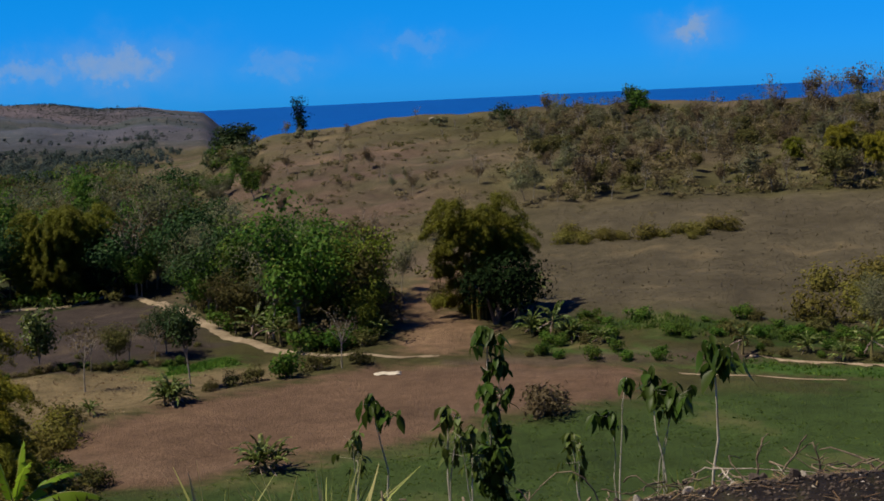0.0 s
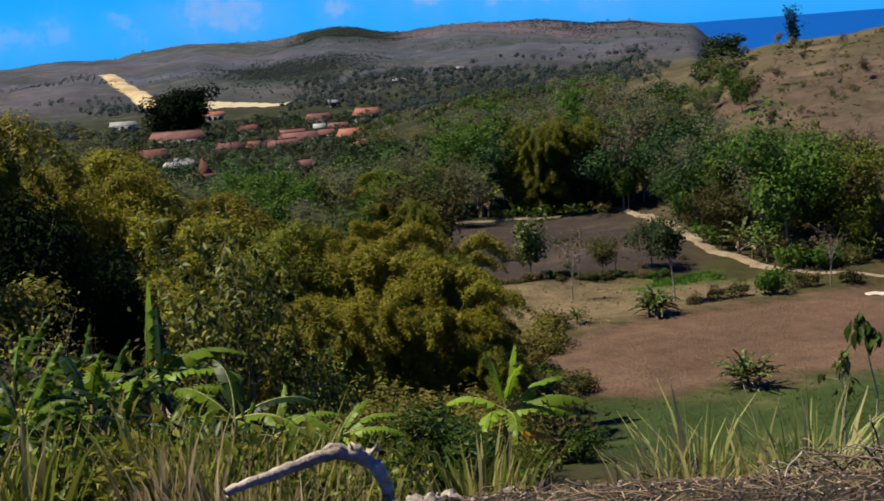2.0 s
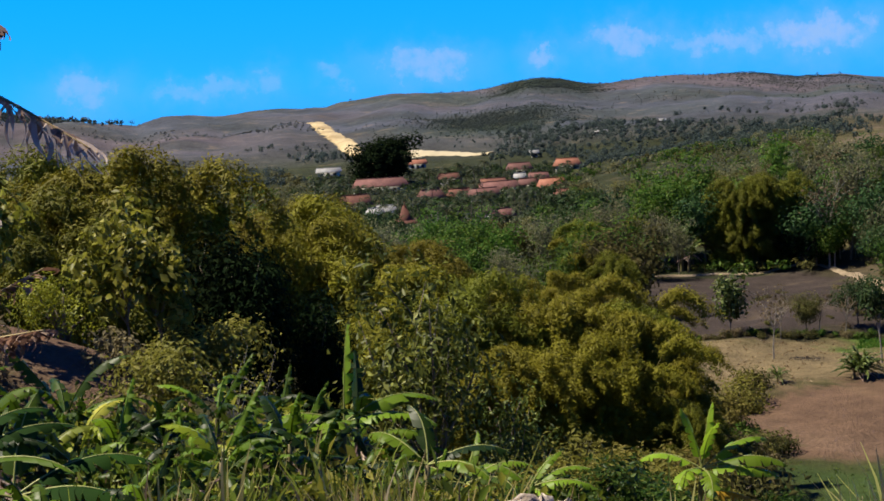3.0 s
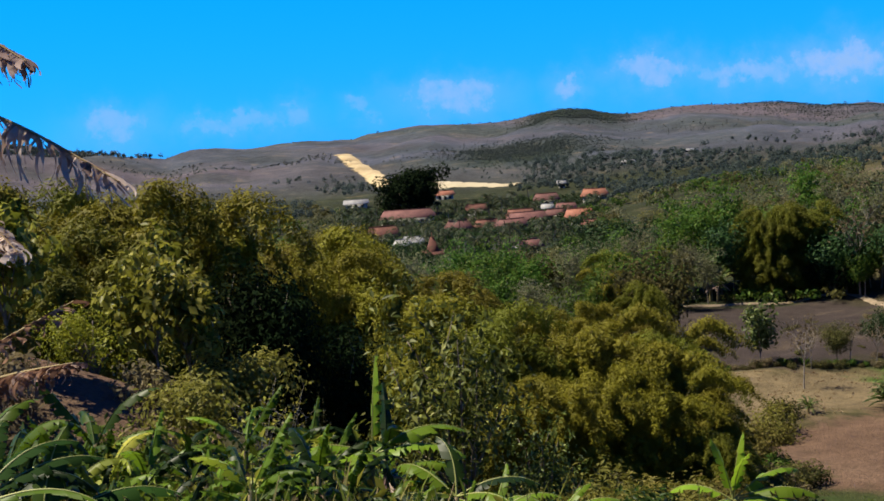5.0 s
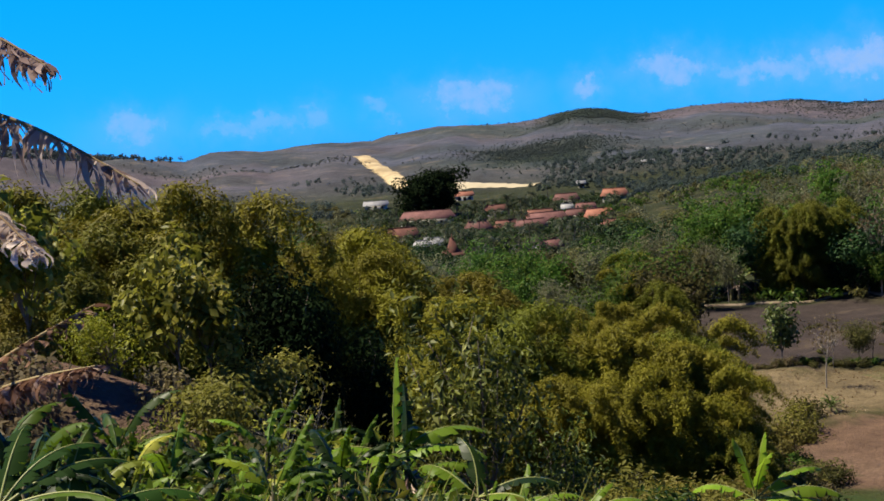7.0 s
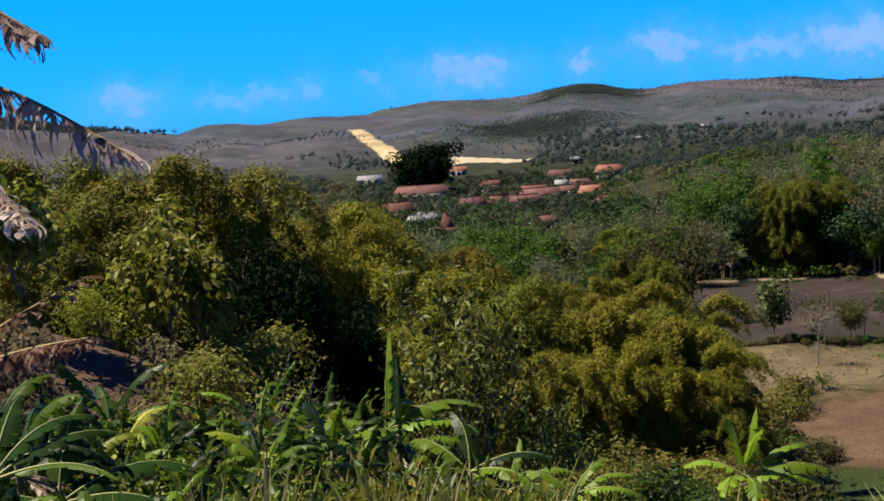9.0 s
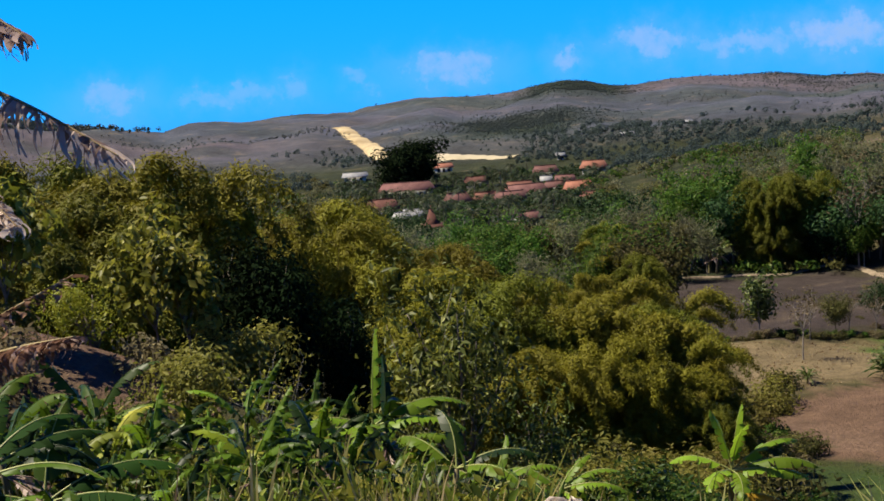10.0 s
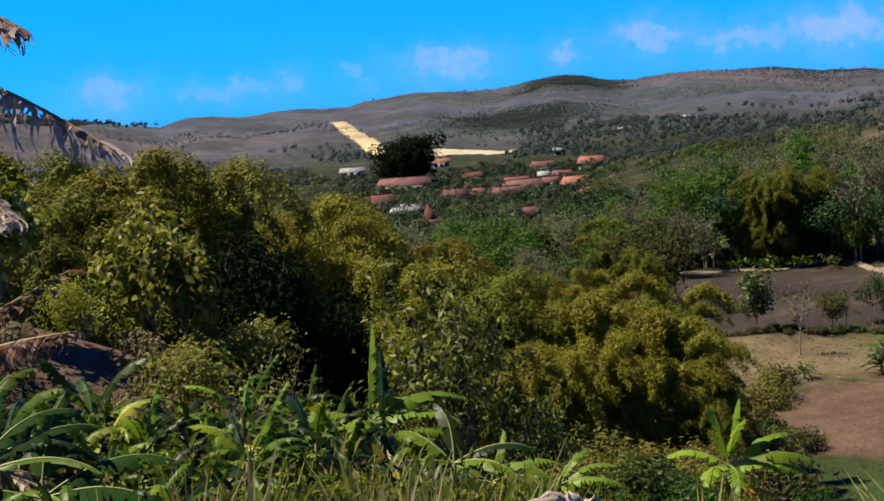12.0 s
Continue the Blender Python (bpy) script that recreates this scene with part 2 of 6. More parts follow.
STEM = plain_material("banana_stem", (0.10, 0.10, 0.03), (0.20, 0.15, 0.08), 8.0, 0.6, stretch=(1, 1, 0.15))
DRIFTWOOD = plain_material("weathered_wood", (0.22, 0.175, 0.13), (0.56, 0.48, 0.385), 22.0, 0.9, 0.9, (1, 1, 1), 0.03)
DEAD_STALK = plain_material("dead_stalk", (0.055, 0.038, 0.027), (0.26, 0.20, 0.135), 30.0, 0.9, 0.4)
STONE = plain_material("limestone", (0.22, 0.185, 0.145), (0.50, 0.44, 0.36), 8.0, 0.9, 0.6)
DARK_STONE = plain_material("dark_stone", (0.034, 0.025, 0.020), (0.085, 0.064, 0.050), 7.0, 0.95, 0.6)
PATH_SOIL = plain_material("pale_path", (0.16, 0.12, 0.075), (0.31, 0.245, 0.165), 1.6, 0.95, 0.5)
QUARRY = plain_material("quarry_limestone", (0.27, 0.20, 0.10), (0.46, 0.37, 0.21), 0.25, 0.95, 0.6, (1, 1, 0.4), 0.6)
ROOF_TILE = plain_material("clay_roof_tile", (0.085, 0.036, 0.032), (0.160, 0.076, 0.066), 1.8, 0.85, 0.5, (1, 1, 1), 0.08)
ROOF_OLD = plain_material("old_clay_tile", (0.09, 0.036, 0.028), (0.17, 0.075, 0.052), 1.8, 0.9, 0.5, (1, 1, 1), 0.08)
ROOF_BRIGHT = plain_material("new_clay_tile", (0.19, 0.072, 0.044), (0.29, 0.125, 0.080), 1.8, 0.85, 0.5, (1, 1, 1), 0.08)
ROOF_TIN = plain_material("tin_roof", (0.19, 0.19, 0.185), (0.33, 0.325, 0.315), 1.2, 0.7, 0.2)
PLASTER = plain_material("lime_plaster", (0.30, 0.28, 0.25), (0.46, 0.44, 0.40), 1.4, 0.9, 0.2)
DARK_WOOD = plain_material("dark_wood", (0.05, 0.03, 0.02), (0.12, 0.075, 0.045), 4.0, 0.6)
TARP = plain_material("white_sheet", (0.34, 0.30, 0.23), (0.50, 0.45, 0.36), 1.5, 0.7, 0.4)
SHEET = plain_material("pale_field_cover", (0.33, 0.28, 0.17), (0.46, 0.40, 0.27), 0.06, 0.9, 0.2)
GLASS_DARK = plain_material("dark_window_pane", (0.02, 0.022, 0.025), (0.04, 0.045, 0.05), 1.0, 0.15, 0.0)


# ---- mesh tools ----
class Shape:
    """Gathers vertices and faces of one mesh."""

    def __init__(self):
        self.v, self.f, self.n = [], [], 0

    def add(self, verts, faces):
        verts = np.asarray(verts, float)
        self.v.append(verts)
        for f in faces:
            f = np.asarray(f)
            if len(f):
                self.f.append(f + self.n)
        self.n += len(verts)
        return self

    def join(self, other):
        self.v += other.v
        self.f += [f + self.n for f in other.f]
        self.n += other.n
        return self

    def tube(self, points, radii, sides=6, cap=True):
        P = np.asarray(points, float)
        R = np.broadcast_to(np.asarray(radii, float), (len(P),))
        T = np.gradient(P, axis=0)
        T /= np.linalg.norm(T, axis=1)[:, None] + 1e-9
        ref = np.array([0.0, 0.0, 1.0]) if abs(T[0][2]) < 0.8 else np.array([1.0, 0.0, 0.0])
        a = np.cross(T, ref)
        a /= np.linalg.norm(a, axis=1)[:, None] + 1e-9
        b = np.cross(T, a)
        ang = np.arange(sides) * 2 * np.pi / sides
        ring = P[:, None] + R[:, None, None] * (np.cos(ang)[None, :, None] * a[:, None] + np.sin(ang)[None, :, None] * b[:, None])
        i = np.arange(len(P) - 1)[:, None] * sides
        j = np.arange(sides)[None]
        k = (j + 1) % sides
        quads = np.stack([i + j, i + k, i + sides + k, i + sides + j], -1).reshape(-1, 4)
        self.add(ring.reshape(-1, 3), [quads])
        if cap:
            top = self.n - sides
            self.f.append(np.array([[top, top + 1 + q, top + 2 + q] for q in range(sides - 2)]))
        return self

    def box(self, lo, hi):
        x0, y0, z0 = lo
        x1, y1, z1 = hi
        v = [(x0, y0, z0), (x1, y0, z0), (x1, y1, z0), (x0, y1, z0), (x0, y0, z1), (x1, y0, z1), (x1, y1, z1), (x0, y1, z1)]
        return self.add(v, [np.array([(3, 2, 1, 0), (4, 5, 6, 7), (0, 1, 5, 4), (1, 2, 6, 5), (2, 3, 7, 6), (3, 0, 4, 7)])])

    def leaves(self, P, size, rng, slim=0.45, droop=0.0, out=None, fold=0.12, spread=0.35, loose=0.42, narrow=False):
        """Pointed leaves of four corners at the points P, facing out and up, their tips hanging by droop."""
        n = len(P)
        face = rng.normal(size=(n, 3)) * loose
        face[:, 2] += 0.35
        if out is not None:
            face += out
        face /= np.linalg.norm(face, axis=1)[:, None] + 1e-9
        d = rng.normal(size=(n, 3))
        d[:, 2] -= droop * 1.6
        d -= face * (d * face).sum(1)[:, None]
        d /= np.linalg.norm(d, axis=1)[:, None] + 1e-9
        w = np.cross(d, face)
        s = size * (1 + spread * rng.uniform(-1, 1, n))[:, None]
        if narrow:                                       # lance leaves: a broad foot and a long point
            V = np.stack([P - d * s * 0.5 + w * s * slim * 0.5, P + d * s * 0.5, P - d * s * 0.5 - w * s * slim * 0.5], 1).reshape(-1, 3)
            return self.add(V, [np.arange(n)[:, None] * 3 + np.array([[0, 1, 2]])])
        A = P - d * s * 0.5
        B = P + w * s * slim * 0.5 + face * s * fold
        C = P + d * s * 0.5
        D = P - w * s * slim * 0.5 + face * s * fold
        V = np.stack([A, B, C, D], 1).reshape(-1, 3)
        i = np.arange(n)[:, None] * 4
        return self.add(V, [np.concatenate([i + np.array([[0, 1, 2]]), i + np.array([[0, 2, 3]])])])

    def mesh(self, name, mat, smooth=False):
        me = bpy.data.meshes.new(name)
        V = np.concatenate(self.v)
        tri = [f for f in self.f if f.shape[1] == 3]
        quad = [f for f in self.f if f.shape[1] == 4]
        T = np.concatenate(tri) if tri else np.zeros((0, 3), int)
        Q = np.concatenate(quad) if quad else np.zeros((0, 4), int)
        me.vertices.add(len(V))
        me.vertices.foreach_set("co", V.astype(np.float32).ravel())
        loops = np.concatenate([T.ravel(), Q.ravel()]).astype(np.int32)
        me.loops.add(len(loops))
        me.loops.foreach_set("vertex_index", loops)
        starts = np.concatenate([np.arange(len(T)) * 3, len(T) * 3 + np.arange(len(Q)) * 4]).astype(np.int32)
        me.polygons.add(len(starts))
        me.polygons.foreach_set("loop_start", starts)
        me.update(calc_edges=True)
        if smooth:
            me.polygons.foreach_set("use_smooth", np.ones(len(starts), bool))
        me.materials.append(mat)
        return me


def part(name, shape, mat, parent=None, label="", smooth=False):
    ob = new(name, shape.mesh(name, mat, smooth) if isinstance(shape, Shape) else shape)
    if parent is not None:
        ob.parent = parent
    return tagged(ob, label)


def place(proto, m):
    """A copy of a thing at m, its scale taken from m alone."""
    return copy_thing(proto, m @ Matrix.Diagonal((*[1 / s for s in proto.scale], 1)))


# ---- the lie of the land ----
def land(x, y):
    """Height of the ground: lookout slope, valley floor, wooded hillside, village basin, far hills, coast."""
    x, y = np.asarray(x, float), np.asarray(y, float)
    r = np.hypot(x, y) + 1e-6
    b = np.degrees(np.arctan2(-x, y))
    def wave(px, py, s, k):
        return np.sin(px / s + k) * np.sin(py / s * 1.3 + 2.1 * k) + 0.5 * np.sin(px / s * 2.3 - py / s * 1.7 + k)
    fall = np.interp(r, [0, 4, 6, 9, 11.7, 13.2, 20, 30, 45, 60, 75, 92], [22.4, 22.2, 21.6, 20.8, 20.0, 18.6, 16.4, 13.4, 9.2, 4.5, 0.9, 0])
    fall = fall + np.interp(b, [-52, -45, -40, -36, -30, -26, -22, -17, -10, -6], [0.75, 0.7, 0.60, 0.50, 0.34, 0.28, 0.20, 0.14, 0.05, 0]) * np.clip(1.3 - np.abs(r - 11.2) / 2.6, 0, 1)
    left = np.interp(r, [0, 6, 9, 12, 15, 20, 30, 45, 60, 80, 100], [22.4, 21.6, 20.3, 19.3, 18.7, 17.75, 15.8, 11.8, 7.4, 3.0, 0])
    spur = bearing(19.5, 47)
    left = left + 6.6 * np.exp(-((x - spur.x) ** 2 + (y - spur.y) ** 2) / (2 * 7.0 ** 2))
    side = np.clip((b + 2) / 8, 0, 1)
    near = fall * (1 - side) + left * side
    # behind the lookout the hill goes on rising
    back = np.clip((np.abs(b) - 70) / 50, 0, 1)
    near = near * (1 - back) + (22.4 + 12 * (1 - np.exp(-r / 120)) - np.maximum(0, r - 400) * 0.05) * back
    basin = np.interp(r, [0, 140, 230, 300, 420, 480, 560, 640, 760, 900], [0, 0, -4.2, -6.0, -5.2, -3.4, -1.5, 3, 7, 8])
    # wooded hillside
    foot = np.interp(b, [-60, -40, -30, -25, -20, -16, -10, 0], [118, 121, 128, 133, 146, 172, 195, 220])
    crest = np.interp(b, [-60, -36, -31, -28, -26, -23, -21.5, -20, -18.5, -16, -12, -8, -4, 0], [25.4, 21.5, 22.3, 22.4, 22.5, 20.5, 19.4, 16.7, 10.0, 7.5, 4.2, 1.5, -1.0, -4.0])
    up = np.clip((r - foot) / (335 - foot), 0, 1)
    hill = (0.25 * up + 0.75 * (3 * up ** 2 - 2 * up ** 3)) * np.maximum(crest + 1.0, 0)
    # old terraces on the bare slope
    step = (r + 5 * np.sin(b * 0.9) + 2.5 * np.sin(b * 2.3)) / 19.0
    tread = step - np.floor(step)
    hill = hill + 1.3 * (np.clip((tread - 0.62) / 0.38, 0, 1) - tread) * np.clip((r - 190) / 25, 0, 1) * np.clip((328 - r) / 20, 0, 1) * np.clip((-17.5 - b) / 2, 0, 1) * np.clip((b + 33) / 2, 0, 1)
    down = np.clip((r - 345) / 330, 0, 1)
    coast = np.clip((-19.0 - b) / 3.0, 0, 1)
    hill = hill * (1 - down ** 1.3)
    rise = np.clip((r - 560) / 700, 0, 1)
    skyline = np.interp(b, [-21, -20.3, -19.3, -18.3, -16.5, -15, -13, -11.6, -10.3, -8.5, -7.4, -6.7, -5.7, -4.6, -3.3, -2.2, -0.6, 1, 2.4, 3.75, 5.6, 6.9, 8.3, 10, 11.4, 12.9, 15.7, 17.8, 22, 60],
                        [1.0, 3.3, 9.5, 13.1, 18.8, 17.1, 24.2, 24.6, 26.0, 24.0, 23.3, 24.0, 28.2, 29.1, 27.2, 24.6, 24.0, 27.1, 23.3, 17.5, 20.0, 18.4, 13.5, 19.3, 10.5, 14.2, 26.6, 35.9, 44, 50])
    far = skyline * (3 * rise ** 2 - 2 * rise ** 3)
    # spurs and gullies running down from the crests
    gully = 1 - 2 * np.abs(np.sin(b * 0.62 + 0.9 * np.sin(r / 170 + b * 0.2) + 0.4)) + 0.6 * np.abs(np.sin(b * 1.9 + 1.2 * np.sin(r / 110)))
    far = far + rise * (1 - rise) * 4 * (3.2 * wave(x, y, 120, 0.4) + 1.8 * wave(x, y, 47, 1.7) + 1.5 * gully)
    drop = np.clip((r - 1330) / 900, 0, 1)
    far = far * (1 - drop) - 60 * drop
    z = np.where(r < 100, near, np.maximum(basin, -6) + hill)
    z = z + np.where(r > 480, far - basin * rise, 0) * (1 - back)
    z = np.where((r > 335) & (b < -17), z - (z + 40) * coast * np.clip((r - 345) / 330, 0, 1), z)
    z = z * (1 - back) + np.where(r < 100, z, near - 30 * drop) * back
    calm = np.clip((r - 92) / 40, 0, 1) * 0.9
    field = np.clip(1 - np.abs(r - 108) / 26, 0, 1) * np.clip((-9 - b) / 3, 0, 1)
    bumps = 0.22 * wave(x, y, 3.1, 0.2) * np.clip((r - 8) / 10, 0, 1) + 0.55 * wave(x, y, 13, 1.1) * calm + 1.1 * wave(x, y, 41, 2.2) * np.clip((r - 180) / 120, 0, 1)
    return z + bumps * (1 - 0.9 * field)


def height(x, y):
    return float(land(x, y))


def on_land(b, r, sink=0.0):
    p = bearing(b, r)
    p.z = height(p.x, p.y) - sink
    return p


def inside(px, py, poly):
    """Signed closeness to a polygon on the plan: positive inside, metres from its edge."""
    ins = np.zeros(px.shape, bool)
    dist = np.full(px.shape, 1e9)
    n = len(poly)
    for i in range(n):
        (x0, y0), (x1, y1) = poly[i], poly[(i + 1) % n]
        cross = ((y0 > py) != (y1 > py)) & (px < (x1 - x0) * (py - y0) / (y1 - y0 + 1e-12) + x0)
        ins ^= cross
        dx, dy = x1 - x0, y1 - y0
        u = np.clip(((px - x0) * dx + (py - y0) * dy) / (dx * dx + dy * dy), 0, 1)
        dist = np.minimum(dist, np.hypot(px - x0 - u * dx, py - y0 - u * dy))
    return np.where(ins, dist, -dist)


def outline(*corners):
    return [tuple(bearing(b, r)[:2]) for b, r in corners]


BROWN_FIELD = outline((-11.6, 101), (-13.4, 107), (-17.4, 113), (-21.6, 118), (-25.6, 122), (-30, 122), (-36, 117), (-36, 108), (-30.5, 101), (-26.6, 96), (-22.9, 92.5), (-18.2, 88.5), (-14.4, 89), (-12.2, 95))
TAN_FIELD = outline((-9.8, 128), (-14, 130), (-17.3, 130.5), (-21, 127), (-21.6, 119.5), (-17.4, 114.5), (-13.2, 108), (-10.6, 106))
DARK_FIELD = outline((-8.2, 185), (-10.2, 188), (-12, 189), (-13.7, 193), (-15.6, 195), (-16.3, 189), (-17.3, 165), (-18.1, 150), (-19.1, 140.5), (-18.6, 138), (-17.2, 136), (-15.4, 133.5), (-12.6, 130.5), (-10.3, 132), (-8.5, 135))
BRIGHT_GRASS = outline((-16.6, 131.5), (-19.4, 133.5), (-20.2, 129), (-18.4, 126.5), (-16.6, 127))
GREEN_STRIP = outline((-32.2, 129), (-38, 121.5), (-44, 119), (-52, 118), (-52, 112), (-44, 112.5), (-39, 117.5), (-35, 122))
MEADOW = outline((-12.4, 88), (-18.2, 87.5), (-22.9, 91.5), (-30.5, 100), (-36, 107), (-45, 111), (-60, 112), (-60, 55), (-25, 40), (-14, 62))
HEDGE_STRIP = outline((-31.8, 139), (-36, 137), (-40, 135), (-45, 133), (-54, 131), (-54, 125), (-45, 127), (-40, 129), (-35, 132))
DRY_SLOPE = outline((-31, 142), (-34, 139), (-42, 136), (-55, 133), (-55, 205), (-40, 215), (-32.5, 212), (-30.8, 180))
BARE_SLOPE = outline((-17, 230), (-20, 200), (-25, 195), (-28.5, 215), (-29, 290), (-22, 300), (-18, 275))
CLAY_BANK = outline((-25.9, 133), (-26.3, 150), (-27.4, 168), (-28.6, 176), (-29.2, 166), (-28.9, 146), (-29.8, 138), (-31, 131), (-28, 127.5))
LOOKOUT = [(-30, -30), (30, -30), (40, 5), (8, 9), (-1, 12.5), (-14, 8)]


def build_ground():
    b1 = np.arange(-54, 26.01, 0.34)
    b2 = np.arange(29, 303, 4.0)
    B = np.concatenate([b1, b2])
    R = np.concatenate([[0.5], np.geomspace(3, 80, 95), np.geomspace(80, 185, 120)[1:], np.geomspace(185, 620, 110)[1:], np.geomspace(620, 2600, 100)[1:], [3400, 4900]])
    bb, rr = np.meshgrid(B, R)
    X, Y = -rr * np.sin(np.radians(bb)), rr * np.cos(np.radians(bb))
    Z = land(X, Y)
    nb, nr = len(B), len(R)
    i = np.arange(nr - 1)[:, None] * nb
    j = np.arange(nb)[None]
    k = (j + 1) % nb
    quads = np.stack([i + j, i + nb + j, i + nb + k, i + k], -1).reshape(-1, 4)
    s = Shape().add(np.stack([X, Y, Z], -1).reshape(-1, 3), [quads])
    s.f.append(np.array([(0, q, q + 1) for q in range(1, nb - 1)]))
    me = s.mesh("ground", GROUND, True)
    rng = np.random.default_rng(5)
    x, y = X.ravel(), Y.ravel()
    r, b = rr.ravel(), bb.ravel()
    b = np.where(b > 180, b - 360, b)

    def ripple(scale, k):
        return np.sin(x / scale + k) * np.sin(y / scale * 1.21 + 1.7 * k) + 0.6 * np.sin((x + y) / scale * 2.1 + k)
    col = np.empty((len(x), 3))
    col[:] = (0.085, 0.080, 0.030)                                   # dry grass under scrub

    def lay(colour, weight):
        w = np.clip(weight, 0, 1)[:, None]
        col[:] = col * (1 - w) + np.array(colour) * w
    lay((0.042, 0.052, 0.022), (r > 130) * (b > -15) * np.clip((660 - r) / 90, 0, 0.9))      # wooded valley
    lay((0.185, 0.142, 0.095), (r > 150) * (b < -16) * (0.35 + 0.5 * ripple(19, 0.5)))   # reddish dry slope
    lay((0.150, 0.135, 0.062), (r > 150) * (b < -14) * (0.3 + 0.5 * ripple(11, 2.5)))
    # far hills: aerial haze is put into the ground colour as blue-grey
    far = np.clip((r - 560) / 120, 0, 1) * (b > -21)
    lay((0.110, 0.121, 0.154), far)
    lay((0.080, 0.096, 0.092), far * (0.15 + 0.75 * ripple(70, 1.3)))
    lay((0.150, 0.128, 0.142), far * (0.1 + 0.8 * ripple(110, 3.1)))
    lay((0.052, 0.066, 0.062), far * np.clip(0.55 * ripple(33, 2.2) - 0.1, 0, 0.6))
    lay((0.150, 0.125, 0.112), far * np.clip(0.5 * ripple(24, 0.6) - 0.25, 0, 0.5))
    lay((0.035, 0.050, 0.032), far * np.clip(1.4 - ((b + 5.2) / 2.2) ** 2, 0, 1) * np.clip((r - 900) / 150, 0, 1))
    lay((0.035, 0.050, 0.032), np.clip(1.3 - ((b + 2.8) / 2.6) ** 2, 0, 1) * np.clip(1.5 - np.abs(r - 720) / 60, 0, 1))
    wob = 0.8 * ripple(2.6, 0.9) + 0.5 * rng.normal(size=len(x))
    for colour, poly, soft in (((0.062, 0.100, 0.025), MEADOW, 4.0), ((0.255, 0.195, 0.105), TAN_FIELD, 2.2), ((0.195, 0.122, 0.078), BROWN_FIELD, 1.6),
                               ((0.080, 0.062, 0.054), DARK_FIELD, 1.6), ((0.09, 0.165, 0.026), BRIGHT_GRASS, 1.5), ((0.075, 0.150, 0.028), GREEN_STRIP, 2.0),
                               ((0.138, 0.116, 0.072), DRY_SLOPE, 6.0), ((0.052, 0.100, 0.020), HEDGE_STRIP, 2.2), ((0.165, 0.115, 0.082), BARE_SLOPE, 9.0), ((0.28, 0.18, 0.11), CLAY_BANK, 2.0),
                               ((0.033, 0.025, 0.021), LOOKOUT, 2.0)):
        lay(colour, (inside(x, y, poly) + wob * min(soft, 2.0)) / soft * 0.5 + 0.5)
    lay((0.215, 0.145, 0.10), (inside(x, y, BROWN_FIELD) > 1.5) * np.clip(0.5 * ripple(9, 0.3), 0, 0.6))
    lay((0.118, 0.106, 0.058), (inside(x, y, BARE_SLOPE) > -4) * np.clip(0.25 + 0.5 * ripple(6.3, 0.8) + 0.3 * ripple(2.4, 1.9), 0, 0.85))
    lay((0.150, 0.108, 0.078), (inside(x, y, BROWN_FIELD) < 0) * (b < -28) * (b > -41) * np.clip(1 - np.abs(r - 121.5) / 3.5, 0, 0.8))
    lay((0.19, 0.118, 0.080), (b > 10) * (r > 32) * (r < 62) * (0.7 + 0.4 * ripple(5, 0.3)))
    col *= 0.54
    # the layer holds soil and cover tones, haze tint of the far hills included
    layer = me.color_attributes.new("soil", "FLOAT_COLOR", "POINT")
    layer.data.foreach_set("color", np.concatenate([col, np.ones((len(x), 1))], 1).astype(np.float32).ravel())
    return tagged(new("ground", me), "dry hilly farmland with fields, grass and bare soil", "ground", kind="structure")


def build_sea():
    s = Shape()
    a = np.radians(np.arange(0, 360, 2.0))
    R = np.array([300, 700, 1500, 3000, 4950.0])
    V = np.stack([np.outer(R, np.cos(a)), np.outer(R, np.sin(a)), np.full((len(R), len(a)), -18.2)], -1).reshape(-1, 3)
    n = len(a)
    i = np.arange(len(R) - 1)[:, None] * n
    j = np.arange(n)[None]
    k = (j + 1) % n
    s.add(V, [np.stack([i + j, i + n + j, i + n + k, i + k], -1).reshape(-1, 4)])
    return tagged(part("sea", s, SEA), "deep blue sea behind the ridge", "sea", kind="structure")


def strip(points, width, lift, wobble, seed):
    """A worn track draped on the land along points of bearing and distance."""
    rng = np.random.default_rng(seed)
    P = np.array([bearing(b, r)[:2] for b, r in points])
    d = np.concatenate([[0], np.cumsum(np.hypot(*np.diff(P, axis=0).T))])
    u = np.arange(0, d[-1], 0.7)
    C = np.stack([np.interp(u, d, P[:, 0]), np.interp(u, d, P[:, 1])], -1)
    for _ in range(12):
        C[1:-1] = (C[:-2] + C[1:-1] * 2 + C[2:]) / 4
    T = np.gradient(C, axis=0)
    N = np.stack([-T[:, 1], T[:, 0]], -1) / (np.linalg.norm(T, axis=1)[:, None] + 1e-9)
    W = np.interp(u, np.linspace(0, d[-1], len(width)), width)
    cols = []
    for k in np.linspace(-0.5, 0.5, 5):
        w = W * k + (rng.normal(size=len(u)) * wobble if abs(k) == 0.5 else 0)
        Q = C + N * w[:, None]
        cols.append(np.column_stack([Q, land(Q[:, 0], Q[:, 1]) + lift * (1 if abs(k) < 0.5 else 0.2)]))
    V = np.stack(cols, 1).reshape(-1, 3)
    i = np.arange(len(u) - 1)[:, None] * 5
    j = np.arange(4)[None]
    return Shape().add(V, [np.stack([i + j, i + 5 + j, i + 6 + j, i + 1 + j], -1).reshape(-1, 4)])


